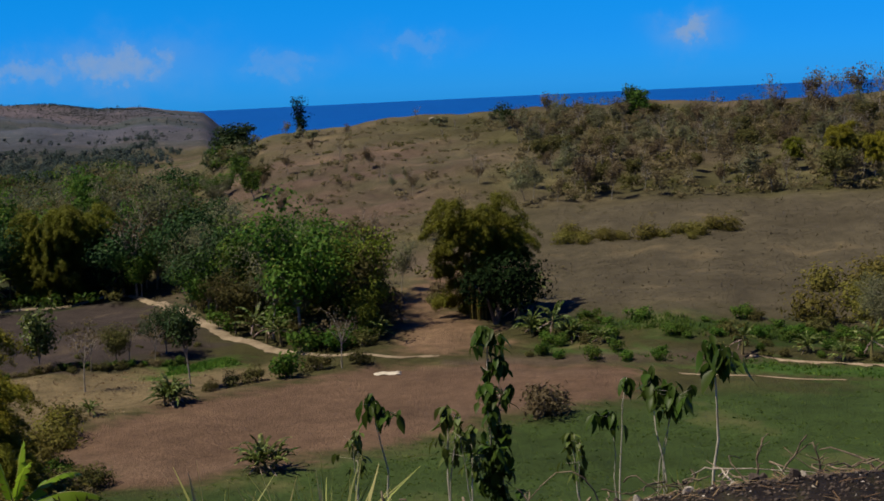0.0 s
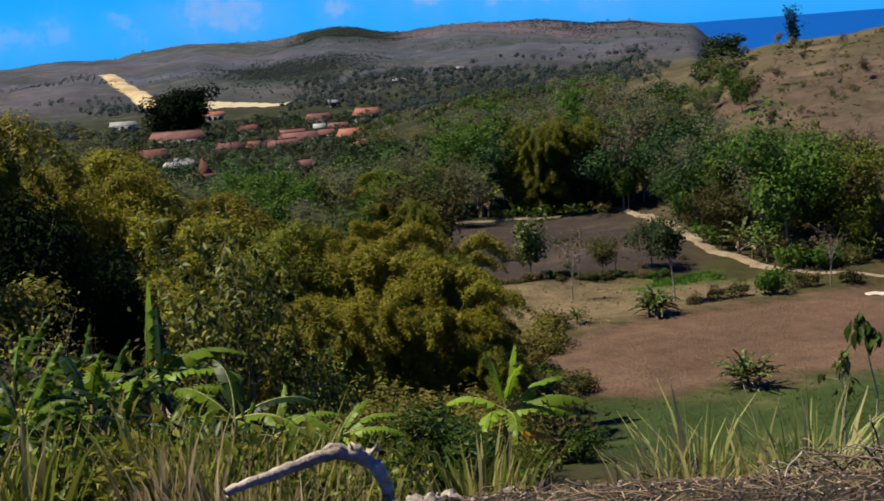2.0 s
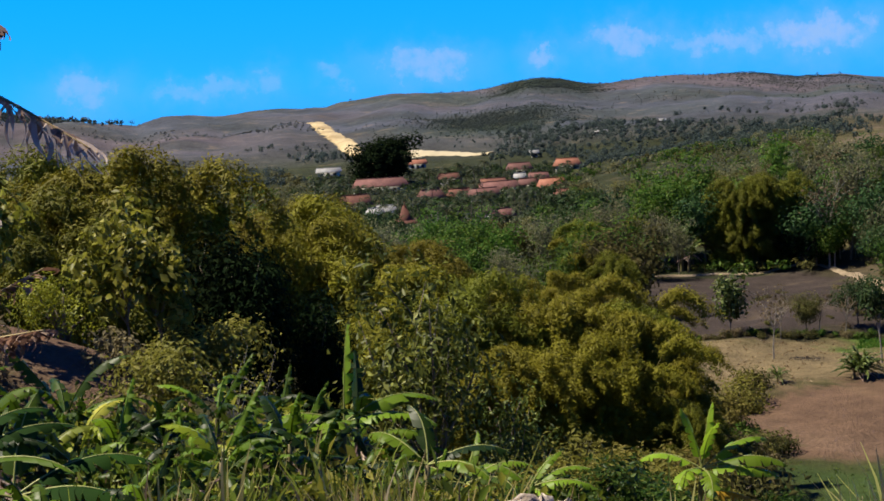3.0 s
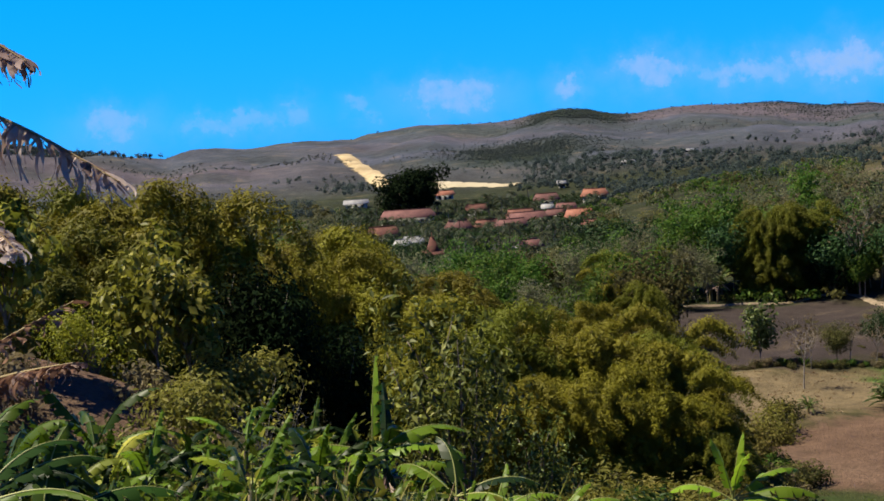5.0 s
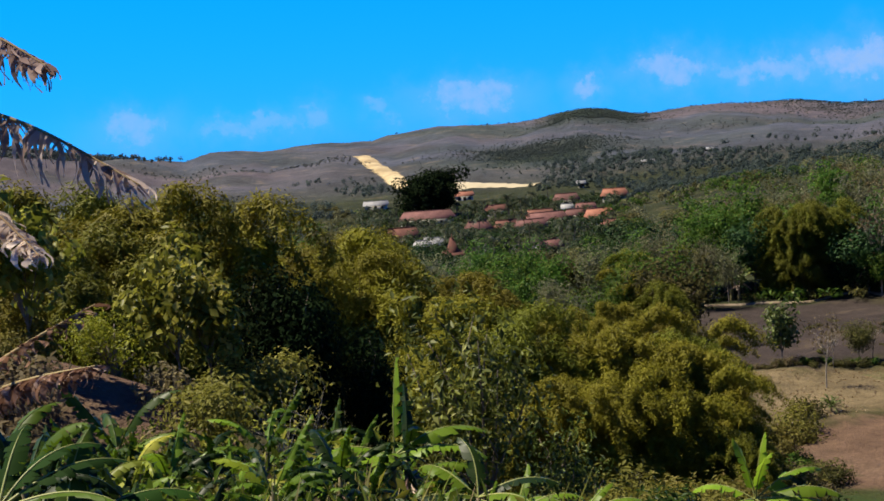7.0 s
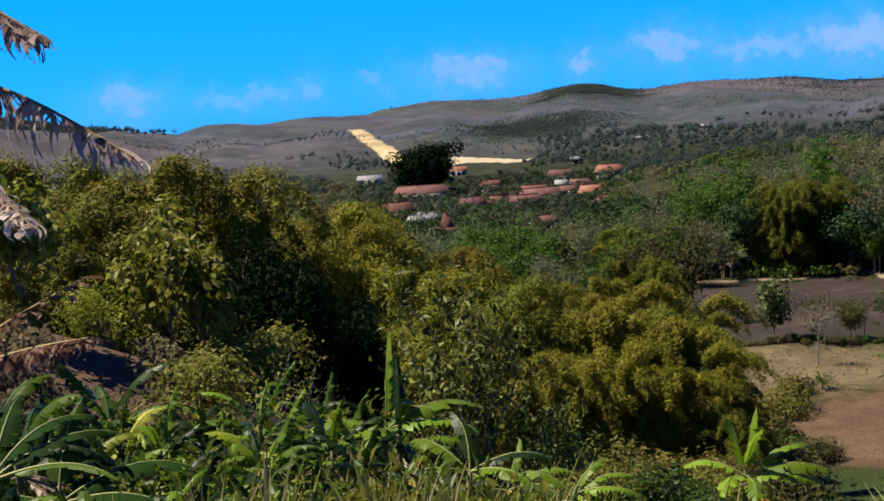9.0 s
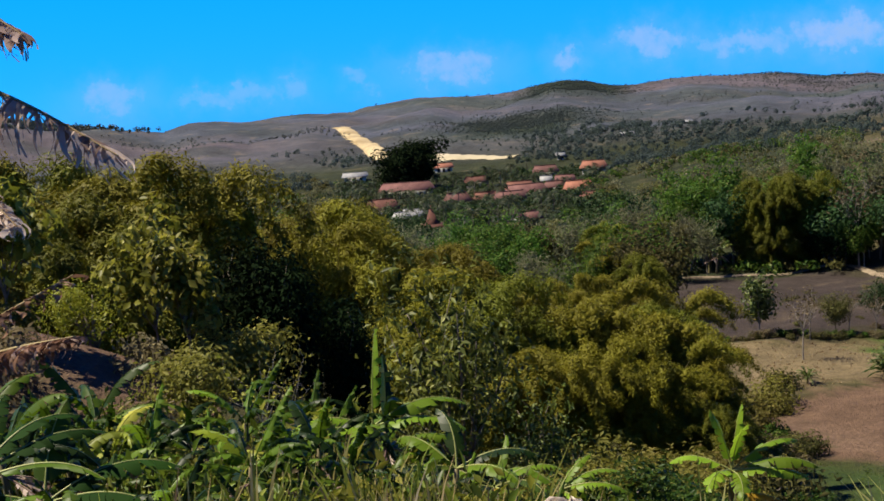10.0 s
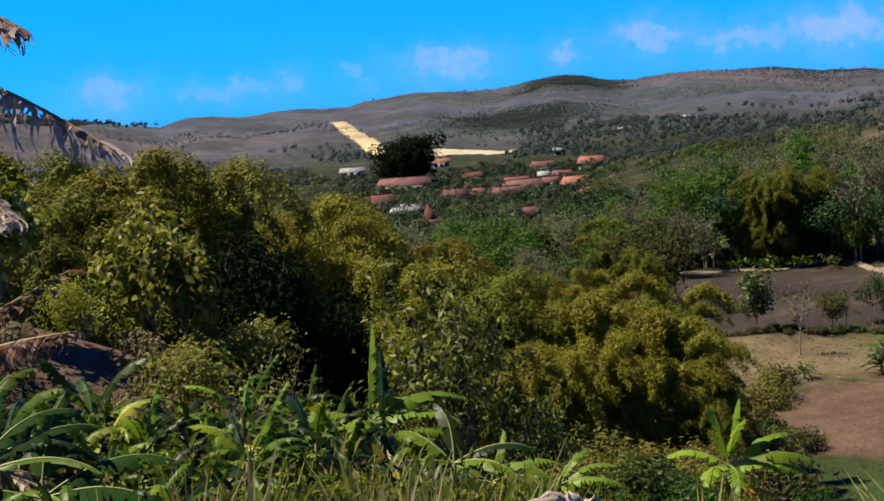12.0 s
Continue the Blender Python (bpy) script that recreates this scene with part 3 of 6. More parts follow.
build_ground()
build_sea()
farm_track = part("farm_track", strip([(-14.9, 198), (-15.6, 198), (-16.5, 189.5), (-17.6, 166.5), (-18.5, 153), (-19.4, 144.5), (-21.4, 135), (-22.9, 131.5), (-25.2, 126.5), (-28.2, 125.6)], [0.8, 1.5, 1.6, 1.7, 1.7, 1.2, 0.1], 0.16, 0.14, 1), PATH_SOIL)
tagged(farm_track, "pale rutted dirt track round the fields", "track", kind="structure")
terrace_path = part("terrace_path", strip([(-8.2, 188), (-10.2, 190.5), (-12, 191.5), (-13.7, 196), (-15.4, 198.5)], [0.7, 0.8, 0.9], 0.25, 0.06, 2), PATH_SOIL)
tagged(terrace_path, "narrow pale footpath on the terrace edge", "path", kind="structure")
field_path = part("field_path", strip([(-37.6, 114.5), (-39, 113.8), (-42, 112.5), (-44.5, 112)], [0.12, 0.24, 0.22, 0.15], 0.06, 0.06, 3), PATH_SOIL)
tagged(field_path, "narrow pale footpath between green plots", "path", kind="structure")
clay_cut = part("clay_cut", strip([(-12.05, 197.5), (-12.5, 199), (-12.95, 198.5)], [0.8, 2.0, 1.0], 0.35, 0.25, 5), QUARRY)
tagged(clay_cut, "small fresh clay cut in the wooded slope", "clay cut", kind="structure")
field_margin = part("field_margin", strip([(-40.5, 121.5), (-42, 120.5), (-44, 119.6), (-48, 119), (-52, 119)], [0.2, 0.7, 1.1, 1.3], 0.1, 0.3, 4), PATH_SOIL)
tagged(field_margin, "strip of bare pale soil above the green plot", "soil", kind="structure")


# ---- plants ----
def thing(name, label, category, group=""):
    return tagged(new(name), label, category, group)


def limbs(rng, tall, trunk_share, reach, count, thick, lean=0.06, forks=2):
    """Trunk and tapering limbs; gives the wood and the tips of the limbs."""
    s = Shape()
    top = tall * trunk_share
    bend = rng.normal(size=2) * lean * tall
    h = np.linspace(0, 1, 6)
    trunk = np.column_stack([bend[0] * h ** 2, bend[1] * h ** 2, -0.4 + (top * 1.25 + 0.4) * h])
    s.tube(trunk, thick * (1 - 0.65 * h), 7)
    tips = []
    for i in range(count):
        a = i * 2.4 + rng.uniform(-0.4, 0.4)
        u0 = rng.uniform(0.6, 1.0)
        base = np.array([np.interp(u0, h, trunk[:, k]) for k in range(3)])
        out = reach * rng.uniform(0.45, 1.0)
        end = np.array([math.cos(a) * out + bend[0], math.sin(a) * out + bend[1], top + (tall - top) * rng.uniform(0.15, 0.95)])
        mid = (base + end) / 2 + np.array([0, 0, 0.08 * tall]) + rng.normal(size=3) * 0.05 * tall
        k = np.linspace(0, 1, 5)[:, None]
        path = (1 - k) ** 2 * base + 2 * k * (1 - k) * mid + k ** 2 * end
        s.tube(path, thick * 0.42 * (1 - 0.8 * k[:, 0]), 5)
        tips += [end, path[3], path[2]]
        for _ in range(forks):
            q = path[rng.integers(2, 5)]
            e = q + rng.normal(size=3) * np.array([0.3, 0.3, 0.18]) * reach + np.array([0, 0, 0.12 * tall])
            s.tube([q, (q + e) / 2 + rng.normal(size=3) * 0.05, e], [thick * 0.16, thick * 0.1, thick * 0.04], 4)
            tips.append(e)
    return s, np.array(tips)


def crown_points(rng, tips, clump, n, flat=0.75, hollow=0.6):
    """Points on ragged clumps round the limb tips, with their outward ways."""
    w = rng.uniform(0.5, 1.4, len(tips))
    pick = rng.choice(len(tips), n, p=w / w.sum())
    d = rng.normal(size=(n, 3))
    d /= np.linalg.norm(d, axis=1)[:, None]
    rad = clump * w[pick] * (hollow + (1 - hollow) * rng.uniform(0, 1, n) ** 0.6)
    tear = 1 + 0.35 * np.sin(d[:, 0] * 5 + pick) * np.sin(d[:, 1] * 6 + 2 * pick)
    off = d * (rad * tear)[:, None]
    off[:, 2] *= flat
    return tips[pick] + off, d


def tree(name, seed, tall, trunk_share, reach, count, thick, clump, n, size, leaf, bark, label, slim=0.5, droop=0.2, flat=0.75, category="tree", group="", forks=2):
    rng = np.random.default_rng(seed)
    root = thing(name, label, category, group)
    wood, tips = limbs(rng, tall, trunk_share, reach, count, thick, forks=forks)
    part("trunk", wood, bark, root, smooth=True)
    if n:
        P, d = crown_points(rng, tips, clump, n, flat)
        part("crown", Shape().leaves(P, size, rng, slim, droop, d), leaf, root)
    return root


def plume(rng, start, way, length, rad, k):
    """Points of one feathery spray: it rises from start, arches over along way and hangs at its tip."""
    u = rng.uniform(0, 1, k) ** 0.75
    out = length * (0.25 * u + 0.75 * u ** 1.7)
    up = length * (0.85 * u - 1.05 * u ** 2.6)
    spine = start + np.column_stack([way[0] * out, way[1] * out, up])
    d = rng.normal(size=(k, 3))
    d /= np.linalg.norm(d, axis=1)[:, None]
    girth = rad * (0.35 + 1.0 * np.sin(np.pi * np.clip(0.12 + 0.83 * u, 0, 1))) * rng.uniform(0.25, 1.0, k) ** 0.5
    girth *= np.where(rng.uniform(size=k) < 0.1, rng.uniform(1.0, 1.7, k), 1.0)
    q = spine + d * girth[:, None] * np.array([1.0, 1.0, 0.75])
    q[:, 2] -= 0.5 * rad * rng.uniform(0, 1, k) ** 3
    d[:, 2] += 0.25
    return q, d


def bamboo(seed, tall, culms, n, leaf, label, skirts=False, shade=None):
    """A clump of arching culms, each bearing feathery plumes, with dark hollows between them; shade: the open side of an overhanging clump."""
    rng = np.random.default_rng(seed)
    root = thing("bamboo_clump", label, "bamboo", "bamboo grove")
    P, D = [], []
    for i in range(culms):
        a = i * 2.4 + rng.uniform(-0.5, 0.5)
        h = tall * (0.93 if i < 3 else rng.uniform(0.42, 0.9))
        out = h * rng.uniform(0.04, 0.34)
        foot = np.array([math.cos(a), math.sin(a)]) * rng.uniform(0.1, 1.3)
        k = np.linspace(0, 1, 9)
        reach = out * k ** 2.2
        z = h * np.sin(k * np.pi * rng.uniform(0.48, 0.56))
        path = np.column_stack([foot[0] + math.cos(a) * reach, foot[1] + math.sin(a) * reach, z - 0.3])
        part("culm", Shape().tube(path, 0.06 * (1 - 0.8 * k), 5), CULM, root, smooth=True)
        for _ in range(4 if i < 6 else 3):
            w = a + rng.normal() * 0.9
            g = rng.uniform(0.55, 0.95)
            start = np.array([np.interp(g, k, path[:, c]) for c in range(3)])
            q, d = plume(rng, start, (math.cos(w), math.sin(w)), tall * rng.uniform(0.15, 0.30), tall * rng.uniform(0.030, 0.056), int(n / (3.3 * culms) * rng.uniform(0.7, 1.3)))
            P.append(q)
            D.append(d)
    if skirts:                                           # sprays down to the ground
        for i in range(26):
            a = i * 2.4
            start = np.array([math.cos(a), math.sin(a), 0]) * tall * rng.uniform(0.06, 0.22) + np.array([0, 0, tall * rng.uniform(0.04, 0.42)])
            q, d = plume(rng, start, (math.cos(a), math.sin(a)), tall * rng.uniform(0.1, 0.16), tall * rng.uniform(0.05, 0.07), n // 60)
            P.append(q)
            D.append(d)
    P, D = np.concatenate(P), np.concatenate(D)
    ok = P[:, 2] > 0.3
    if shade is not None:                                # a dark hollow is shaped in: leaves are left out on this side
        away = P[:, 0] * math.cos(shade) + P[:, 1] * math.sin(shade)
        ok &= ~((P[:, 2] < tall * (0.57 + 0.04 * np.sin(P[:, 0] * 1.7))) & (away > -0.10 * tall))
    P, D = P[ok], D[ok]
    P[:, 2] = np.minimum(P[:, 2], tall + 0.25 * (P[:, 2] - tall))
    part("foliage", Shape().leaves(P, 0.32, rng, 0.26, 0.8, D, loose=0.3, narrow=True), leaf, root)
    return root


def shrub(seed, tall, wide, n, size, leaf, label, slim=0.45, name="shrub"):
    rng = np.random.default_rng(seed)
    root = thing(name, label, "shrub", "scrub")
    s = Shape()
    tips = []
    for i in range(9):
        a, o = rng.uniform(0, 6.28), rng.uniform(0.1, 0.5) * wide
        e = np.array([math.cos(a) * o, math.sin(a) * o, tall * rng.uniform(0.35, 0.8)])
        s.tube([(0, 0, -0.2), e * [0.4, 0.4, 0.6], e], [0.035 * tall, 0.022 * tall, 0.008 * tall], 4)
        tips.append(e)
    tagged(part("stem", s, BARK, root), kind="stuff")
    P, d = crown_points(rng, np.array(tips), 0.34 * wide, n, 0.8)
    P[:, 2] = np.maximum(P[:, 2], 0.05)
    part("crown", Shape().leaves(P, size, rng, slim, 0.1, d), leaf, root)
    return root


def palm(seed, tall, fronds, length, label="coconut palm with a slender grey trunk"):
    rng = np.random.default_rng(seed)
    root = thing("coconut_palm", label, "palm", "village palms")
    k = np.linspace(0, 1, 8)
    lean = rng.normal(size=2) * 0.07 * tall
    path = np.column_stack([lean[0] * k ** 2, lean[1] * k ** 2, tall * k - 0.3 * (k == 0)])
    part("trunk", Shape().tube(path, 0.17 - 0.09 * k, 7), BARK, root, smooth=True)
    s = Shape()
    for i in range(fronds):
        a = i * 2.4 + rng.uniform(-0.3, 0.3)
        lift = rng.uniform(-0.35, 1.0)
        m = 16
        u = np.linspace(0, 1, m)
        L = length * rng.uniform(0.8, 1.1)
        rib = np.column_stack([np.cos(a) * L * u * (1 - 0.15 * lift), np.sin(a) * L * u * (1 - 0.15 * lift), L * (lift * u - (0.55 + 0.5 * max(lift, 0)) * u ** 2)]) + path[-1]
        s.tube(rib, 0.035 * (1 - 0.8 * u), 3, False)
        across = np.array([-math.sin(a), math.cos(a), 0.0])
        for q in range(2, m):
            for sd in (-1, 1):
                w = 0.9 * math.sin(math.pi * min(u[q] * 0.9 + 0.12, 1)) * length * 0.28
                tip = rib[q] + across * sd * w + np.array([math.cos(a), math.sin(a), 0]) * 0.25 * w + np.array([0, 0, -0.55 * w])
                e = (rib[q] - rib[q - 1]) * 0.42
                s.add([rib[q] - e, rib[q] + e, tip], [np.array([(0, 1, 2)])])
    part("fronds", s, PALM_LEAF, root)
    return root


def banana_blade(rng, start, a, rise, length, width, torn=0.35, sag=1.0, side_droop=0.35):
    """One banana leaf: an arching midrib, and a blade torn into strips."""
    m = 17
    u = np.linspace(0, 1, m)
    steer = rise - (rise + 0.9) * sag * u ** 1.7                 # the rib rises, arches over and hangs
    step = length / (m - 1)
    out = np.concatenate([[0], np.cumsum(np.cos(steer[:-1]) * step)])
    up = np.concatenate([[0], np.cumsum(np.sin(steer[:-1]) * step)])
    bent = a + rng.normal() * 0.25 * u
    rib = np.column_stack([np.cos(bent) * out, np.sin(bent) * out, up]) + start
    stalk = Shape().tube(rib, 0.022 * (1 - 0.85 * u), 4, False)
    blade = Shape()
    across = np.array([-math.sin(a), math.cos(a), 0.0])
    lift = np.column_stack([-np.sin(steer) * math.cos(a), -np.sin(steer) * math.sin(a), np.cos(steer)])

    def edge(i, sq, sd, drop):
        w = width * 0.5 * (math.sin(math.pi * min(1.0, 0.06 + 0.94 * u[i])) ** 0.55 if u[i] < 1 else 0.02)
        return rib[i] + across * sd * w * math.cos(drop) - lift[i] * w * math.sin(drop) + (rib[min(i + 1, m - 1)] - rib[i - 1]) * sq
    for sd in (-1, 1):
        q = 3
        while q < m - 1:
            e = min(q + (1 if rng.uniform() < torn else 2), m - 1)
            drop = side_droop * rng.uniform(0.3, 1.7)
            gap = 0.24 if rng.uniform() < torn else 0.0
            mid0, mid1 = (rib[q] + edge(q, 0.2, sd, drop * 0.4)) / 2, (rib[e] + edge(e, 0.2, sd, drop * 0.4)) / 2
            blade.add([rib[q], rib[e], mid1, mid0, edge(e, 0.35 - gap, sd, drop), edge(q, 0.35 + gap, sd, drop)], [np.array([(0, 1, 2, 3), (3, 2, 4, 5)])])
            q = e
    return stalk, blade


def posed_banana(b, r, tall, blades, label, name="banana_plant"):
    """A banana plant whose leaves go chosen ways: turn from due right, rise, length, width, sag, torn, material."""
    rng = np.random.default_rng(int(abs(b) * 100) + 7)
    root = thing(name, label, "banana plant", "banana grove")
    k = np.linspace(0, 1, 6)
    stem = np.column_stack([0.1 * k ** 2, 0.06 * k, tall * k - 0.3 * (k == 0)])
    part("pseudostem", Shape().tube(stem, 0.11 - 0.06 * k, 8), STEM, root, smooth=True)
    for turn, rise, length, width, sag, torn, mat in blades:
        start = stem[-1] if rise > 0 else stem[-2]
        stalk, blade = banana_blade(rng, start, radians(b + turn), rise, length, width, torn, sag, 0.45)
        leaf = part("leaf", blade, mat, root, "yellowing hanging leaf" if mat == YELLOW_LEAF else "")
        part("midrib", stalk, BANANA_RIB, leaf)
    root.matrix_basis = pose(*on_land(b, r))
    return root


def banana(seed, tall, leaves, length, label, rises=(0.2, 1.2), dry=3, width=0.44, mat=None):
    rng = np.random.default_rng(seed)
    root = thing("banana_plant", label, "banana plant", "banana grove")
    k = np.linspace(0, 1, 6)
    stem = np.column_stack([0.1 * k ** 2, 0.06 * k, tall * k - 0.3 * (k == 0)])
    part("pseudostem", Shape().tube(stem, 0.12 - 0.075 * k, 8), STEM, root, smooth=True)
    for i in range(leaves):
        rise = rises[0] + (rises[1] - rises[0]) * (i / max(1, leaves - 1)) + rng.uniform(-0.1, 0.1)
        sag = rng.uniform(0.6, 1.15) if i < leaves - 1 else rng.uniform(0.1, 0.5)
        stalk, blade = banana_blade(rng, stem[-1] - np.array([0, 0, 0.3 * tall * (1 - i / leaves)]), i * 2.4 + rng.uniform(-0.4, 0.4), rise, length * rng.uniform(0.75, 1.1), width * rng.uniform(0.75, 1.1),
                                    rng.uniform(0.45, 1.0), sag, rng.uniform(0.4, 1.1))
        part("leaf", blade.join(stalk), mat or BANANA_LEAF, root)
    for i in range(dry):
        stalk, blade = banana_blade(rng, stem[-2], rng.uniform(0, 6.28), -0.3, length * 0.75, width * 0.5, 0.9, 1.0, 1.2)
        part("withered_leaf", blade.join(stalk), BANANA_DRY, root, "withered brown leaf hanging down")
    return root


def weed(seed, tall, n, size, leaf, label):
    """A knot of leafy weeds: many thin stems set with leaves."""
    rng = np.random.default_rng(seed)
    root = thing("weed_clump", label, "weeds", "weeds in the banana grove")
    s, P, D = Shape(), [], []
    for i in range(14):
        a, o, h = rng.uniform(0, 6.28), rng.uniform(0.05, 0.75) * tall, tall * rng.uniform(0.5, 1.0)
        e = np.array([math.cos(a) * o, math.sin(a) * o, h])
        s.tube([e * [0.3, 0.3, -0.1], e * [0.55, 0.55, 0.55], e], [0.014, 0.01, 0.005], 4, False)
        u = rng.uniform(0.25, 1.0, n // 14)[:, None]
        P.append(e * np.concatenate([0.3 + 0.7 * u, 0.3 + 0.7 * u, u], 1) + rng.normal(size=(n // 14, 3)) * size * 0.45)
        D.append(np.tile([math.cos(a), math.sin(a), 0.5], (n // 14, 1)))
    tagged(part("stem", s, STEM, root), kind="stuff")
    part("foliage", Shape().leaves(np.concatenate(P), size, rng, 0.42, 0.7, np.concatenate(D), loose=0.9), leaf, root)
    return root


def tussock(seed, blades, length, leaf, label, name="grass_tussock", wide=0.35, width=0.022, bend=0.6):
    rng = np.random.default_rng(seed)
    V, F = [], []
    for i in range(blades):
        a = rng.uniform(0, 6.28)
        o = rng.uniform(0, wide)
        L = length * rng.uniform(0.5, 1.0)
        out = L * rng.uniform(0.1, bend)
        b0 = np.array([math.cos(a) * o, math.sin(a) * o, -0.05])
        w = np.array([-math.sin(a + rng.normal() * 0.8), math.cos(a + rng.normal() * 0.8), 0]) * width * rng.uniform(0.7, 1.3)
        rows = []
        for u in (0, 0.4, 0.75, 1.0):
            c = b0 + np.array([math.cos(a) * out * u ** 2, math.sin(a) * out * u ** 2, L * (u - 0.35 * (out / L) * u ** 2.5)])
            rows += [c - w * (1 - u * 0.95), c + w * (1 - u * 0.95)]
        n = len(V) 
        V += rows
        F += [(n + q, n + q + 1, n + q + 3, n + q + 2) for q in (0, 2, 4)]
    return tagged(part(name, Shape().add(V, [np.array(F)]), leaf), label, "grass", "grass on the bank")


def sapling(seed, tall, n, size, reach, leaf, label, bare=0.45, forks=3, bark=SAP_BARK, column=False):
    """A young tree with few large hanging leaves on thin stems."""
    rng = np.random.default_rng(seed)
    root = thing("sapling", label, "sapling", "saplings on the slope")
    s, tips = Shape(), []
    for i in range(forks):
        a = rng.uniform(0, 6.28)
        o = reach * rng.uniform(0.15, 0.8) * (0.3 if column else 1)
        h = tall * rng.uniform(0.75, 1.0) if i else tall
        k = np.linspace(0, 1, 7)
        path = np.column_stack([math.cos(a) * o * k ** 1.6, math.sin(a) * o * k ** 1.6, h * k - 0.3 * (k == 0)]) + np.cumsum(rng.normal(size=(7, 3)) * 0.012 * tall, 0) * (k > 0)[:, None]
        s.tube(path, 0.040 * (1 - 0.65 * k) * (1 if i == 0 else 0.7), 6)
        for u in rng.uniform(bare, 1.0, max(4, n // (forks * 4))):
            q = np.array([np.interp(u, k, path[:, c]) for c in range(3)])
            e = q + np.array([*(rng.normal(size=2) * reach * 0.22), rng.uniform(0.0, 0.25) * reach])
            s.tube([q, e], [0.008, 0.004], 3, False)
            tips.append(e)
        tips += [path[-1], path[-1] - np.array([0, 0, 0.12])] * 3
    part("stem", s, bark, root, smooth=True)
    tips = np.array(tips)
    kinds = [leaf_blade(rng, size * f, leaf) for f in (0.75, 0.95, 1.15)]
    for i in range(n):
        q = tips[rng.integers(0, len(tips))] + rng.normal(size=3) * size * 0.15
        ob = part("leaf", kinds[i % 3], leaf, root)
        ob.matrix_basis = pose(*q, 0, rng.normal(62, 26), rng.uniform(0, 360))
    return root


def leaf_blade(rng, size, mat):
    """One large oval leaf along +x, folded at its midrib and bent down at the tip."""
    u = np.array([0, 0.12, 0.32, 0.58, 0.82, 1.0])
    w = np.array([0.01, 0.12, 0.22, 0.20, 0.10, 0.005]) * rng.uniform(0.85, 1.15)
    z = -0.25 * u ** 2 * rng.uniform(0.4, 1.4)
    mid = np.column_stack([u, 0 * u, z])
    V = np.concatenate([mid, mid + np.column_stack([0 * u, w, 0.35 * w]), mid + np.column_stack([0 * u, -w, 0.3 * w])]) * size
    F = [(k, k + 1, k + 7, k + 6) for k in range(5)] + [(k + 1, k, k + 12, k + 13) for k in range(5)]
    return Shape().add(V, [np.array(F)]).mesh("leaf", mat)


# prototypes stand at their first place; the others are copies of them
rnd = random.Random(11)
used = {}


def plant(key, make, b, r, scale=1.0, spin=None, sink=0.0, flat=1.0, label=""):
    """A plant of a kind at bearing and distance; the first call builds it, later ones copy it."""
    p = on_land(b, r, sink)
    turn = rnd.uniform(0, 360) if spin is None else spin
    m = pose(p.x, p.y, p.z, rnd.uniform(-3, 3), rnd.uniform(-3, 3), turn) @ Matrix.Diagonal((scale, scale, scale * flat, 1))
    if key not in used:
        ob = make()
        ob.matrix_basis = m
        used[key] = ob
    else:
        ob = place(used[key], m)
    if label:
        tagged(ob, label)
    return ob


BAMBOOS = [lambda q=q: bamboo(20 + q, 15.0, 24, 60000, BAMBOO_LEAF if q != 2 else BAMBOO_GREEN, ("tall olive-yellow bamboo clump with feathery arching tops", "broad yellow-green bamboo clump in dry leaf", "greener bamboo clump with drooping sprays")[q]) for q in range(3)]
BAMBOOS.append(lambda: bamboo(27, 15.0, 24, 60000, BAMBOO_GREEN, "wide bamboo clump leafy down to the ground", True))


def grove(b, r, scale, q=None, flat=1.0):
    q = rnd.randrange(3) if q is None else q
    return plant("bamboo%d" % q, BAMBOOS[q], b, r, scale, flat=flat)


def tree_line(b):
    """Height angle, in degrees, that the tops of the stream wood reach as seen from the lookout."""
    return float(np.interp(b, [-12, -10.6, -10.4, -9.8, -8.8, -6.6, -4.4, -2, -0.5, 1.3, 3.3, 4.6, 6.4, 9.5, 10.6, 12.3, 13.7, 15.5, 17.4, 22], [-14, -11.8, -10.3, -8.8, -8.1, -7.5, -7.1, -6.8, -6.3, -5.3, -4.8, -4, -3.1, -3.1, -2.7, -1.9, -1, -1.6, -3.4, -3.5]))


# bamboo belt along the stream below the lookout
for b, r, under in ((17.0, 86, 0), (14.0, 84, 0), (13.9, 94, 0.3), (8.8, 90, 0.1), (11.6, 88, 1.2), (7.2, 86, -0.1), (5.2, 84, 0.3), (1.8, 80, 0.6), (-1.3, 78, 0.2), (-4.6, 79, 0.2),
                    (-7.2, 80, 0.2), (-8.2, 84, 0.6), (-5.2, 71, 2.4), (-2.4, 70, 2.8), (2.2, 73, 2.9), (-8.0, 72, 2.2), (14.8, 76, 1.6), (19.4, 80, 0),
                    (6.0, 104, 0.1), (1.0, 108, 0), (-4.2, 112, 0), (-7.0, 116, 0.2), (-9.3, 78, 1.8), (-9.9, 70, 3.5), (-8.0, 92, 0.9), (12.6, 104, 1.3), (16.0, 110, 0.2), (-10.3, 76, 3.2)):
    p = on_land(b, r)
    grove(b, r, (1.03 if b > 13.2 else 0.97) * (EYE + r * math.tan(radians(tree_line(b) - under)) - p.z) / 15.0)
# bamboo on the hillside and by the fields
for b, r, tall, q in ((-8.0, 196, 9.0, 2), (-6.2, 168, 9.5, 2), (-6.2, 150, 9.0, 1), (-7.4, 140, 8.0, 2)):
    grove(b, r, tall / 15.0, q)
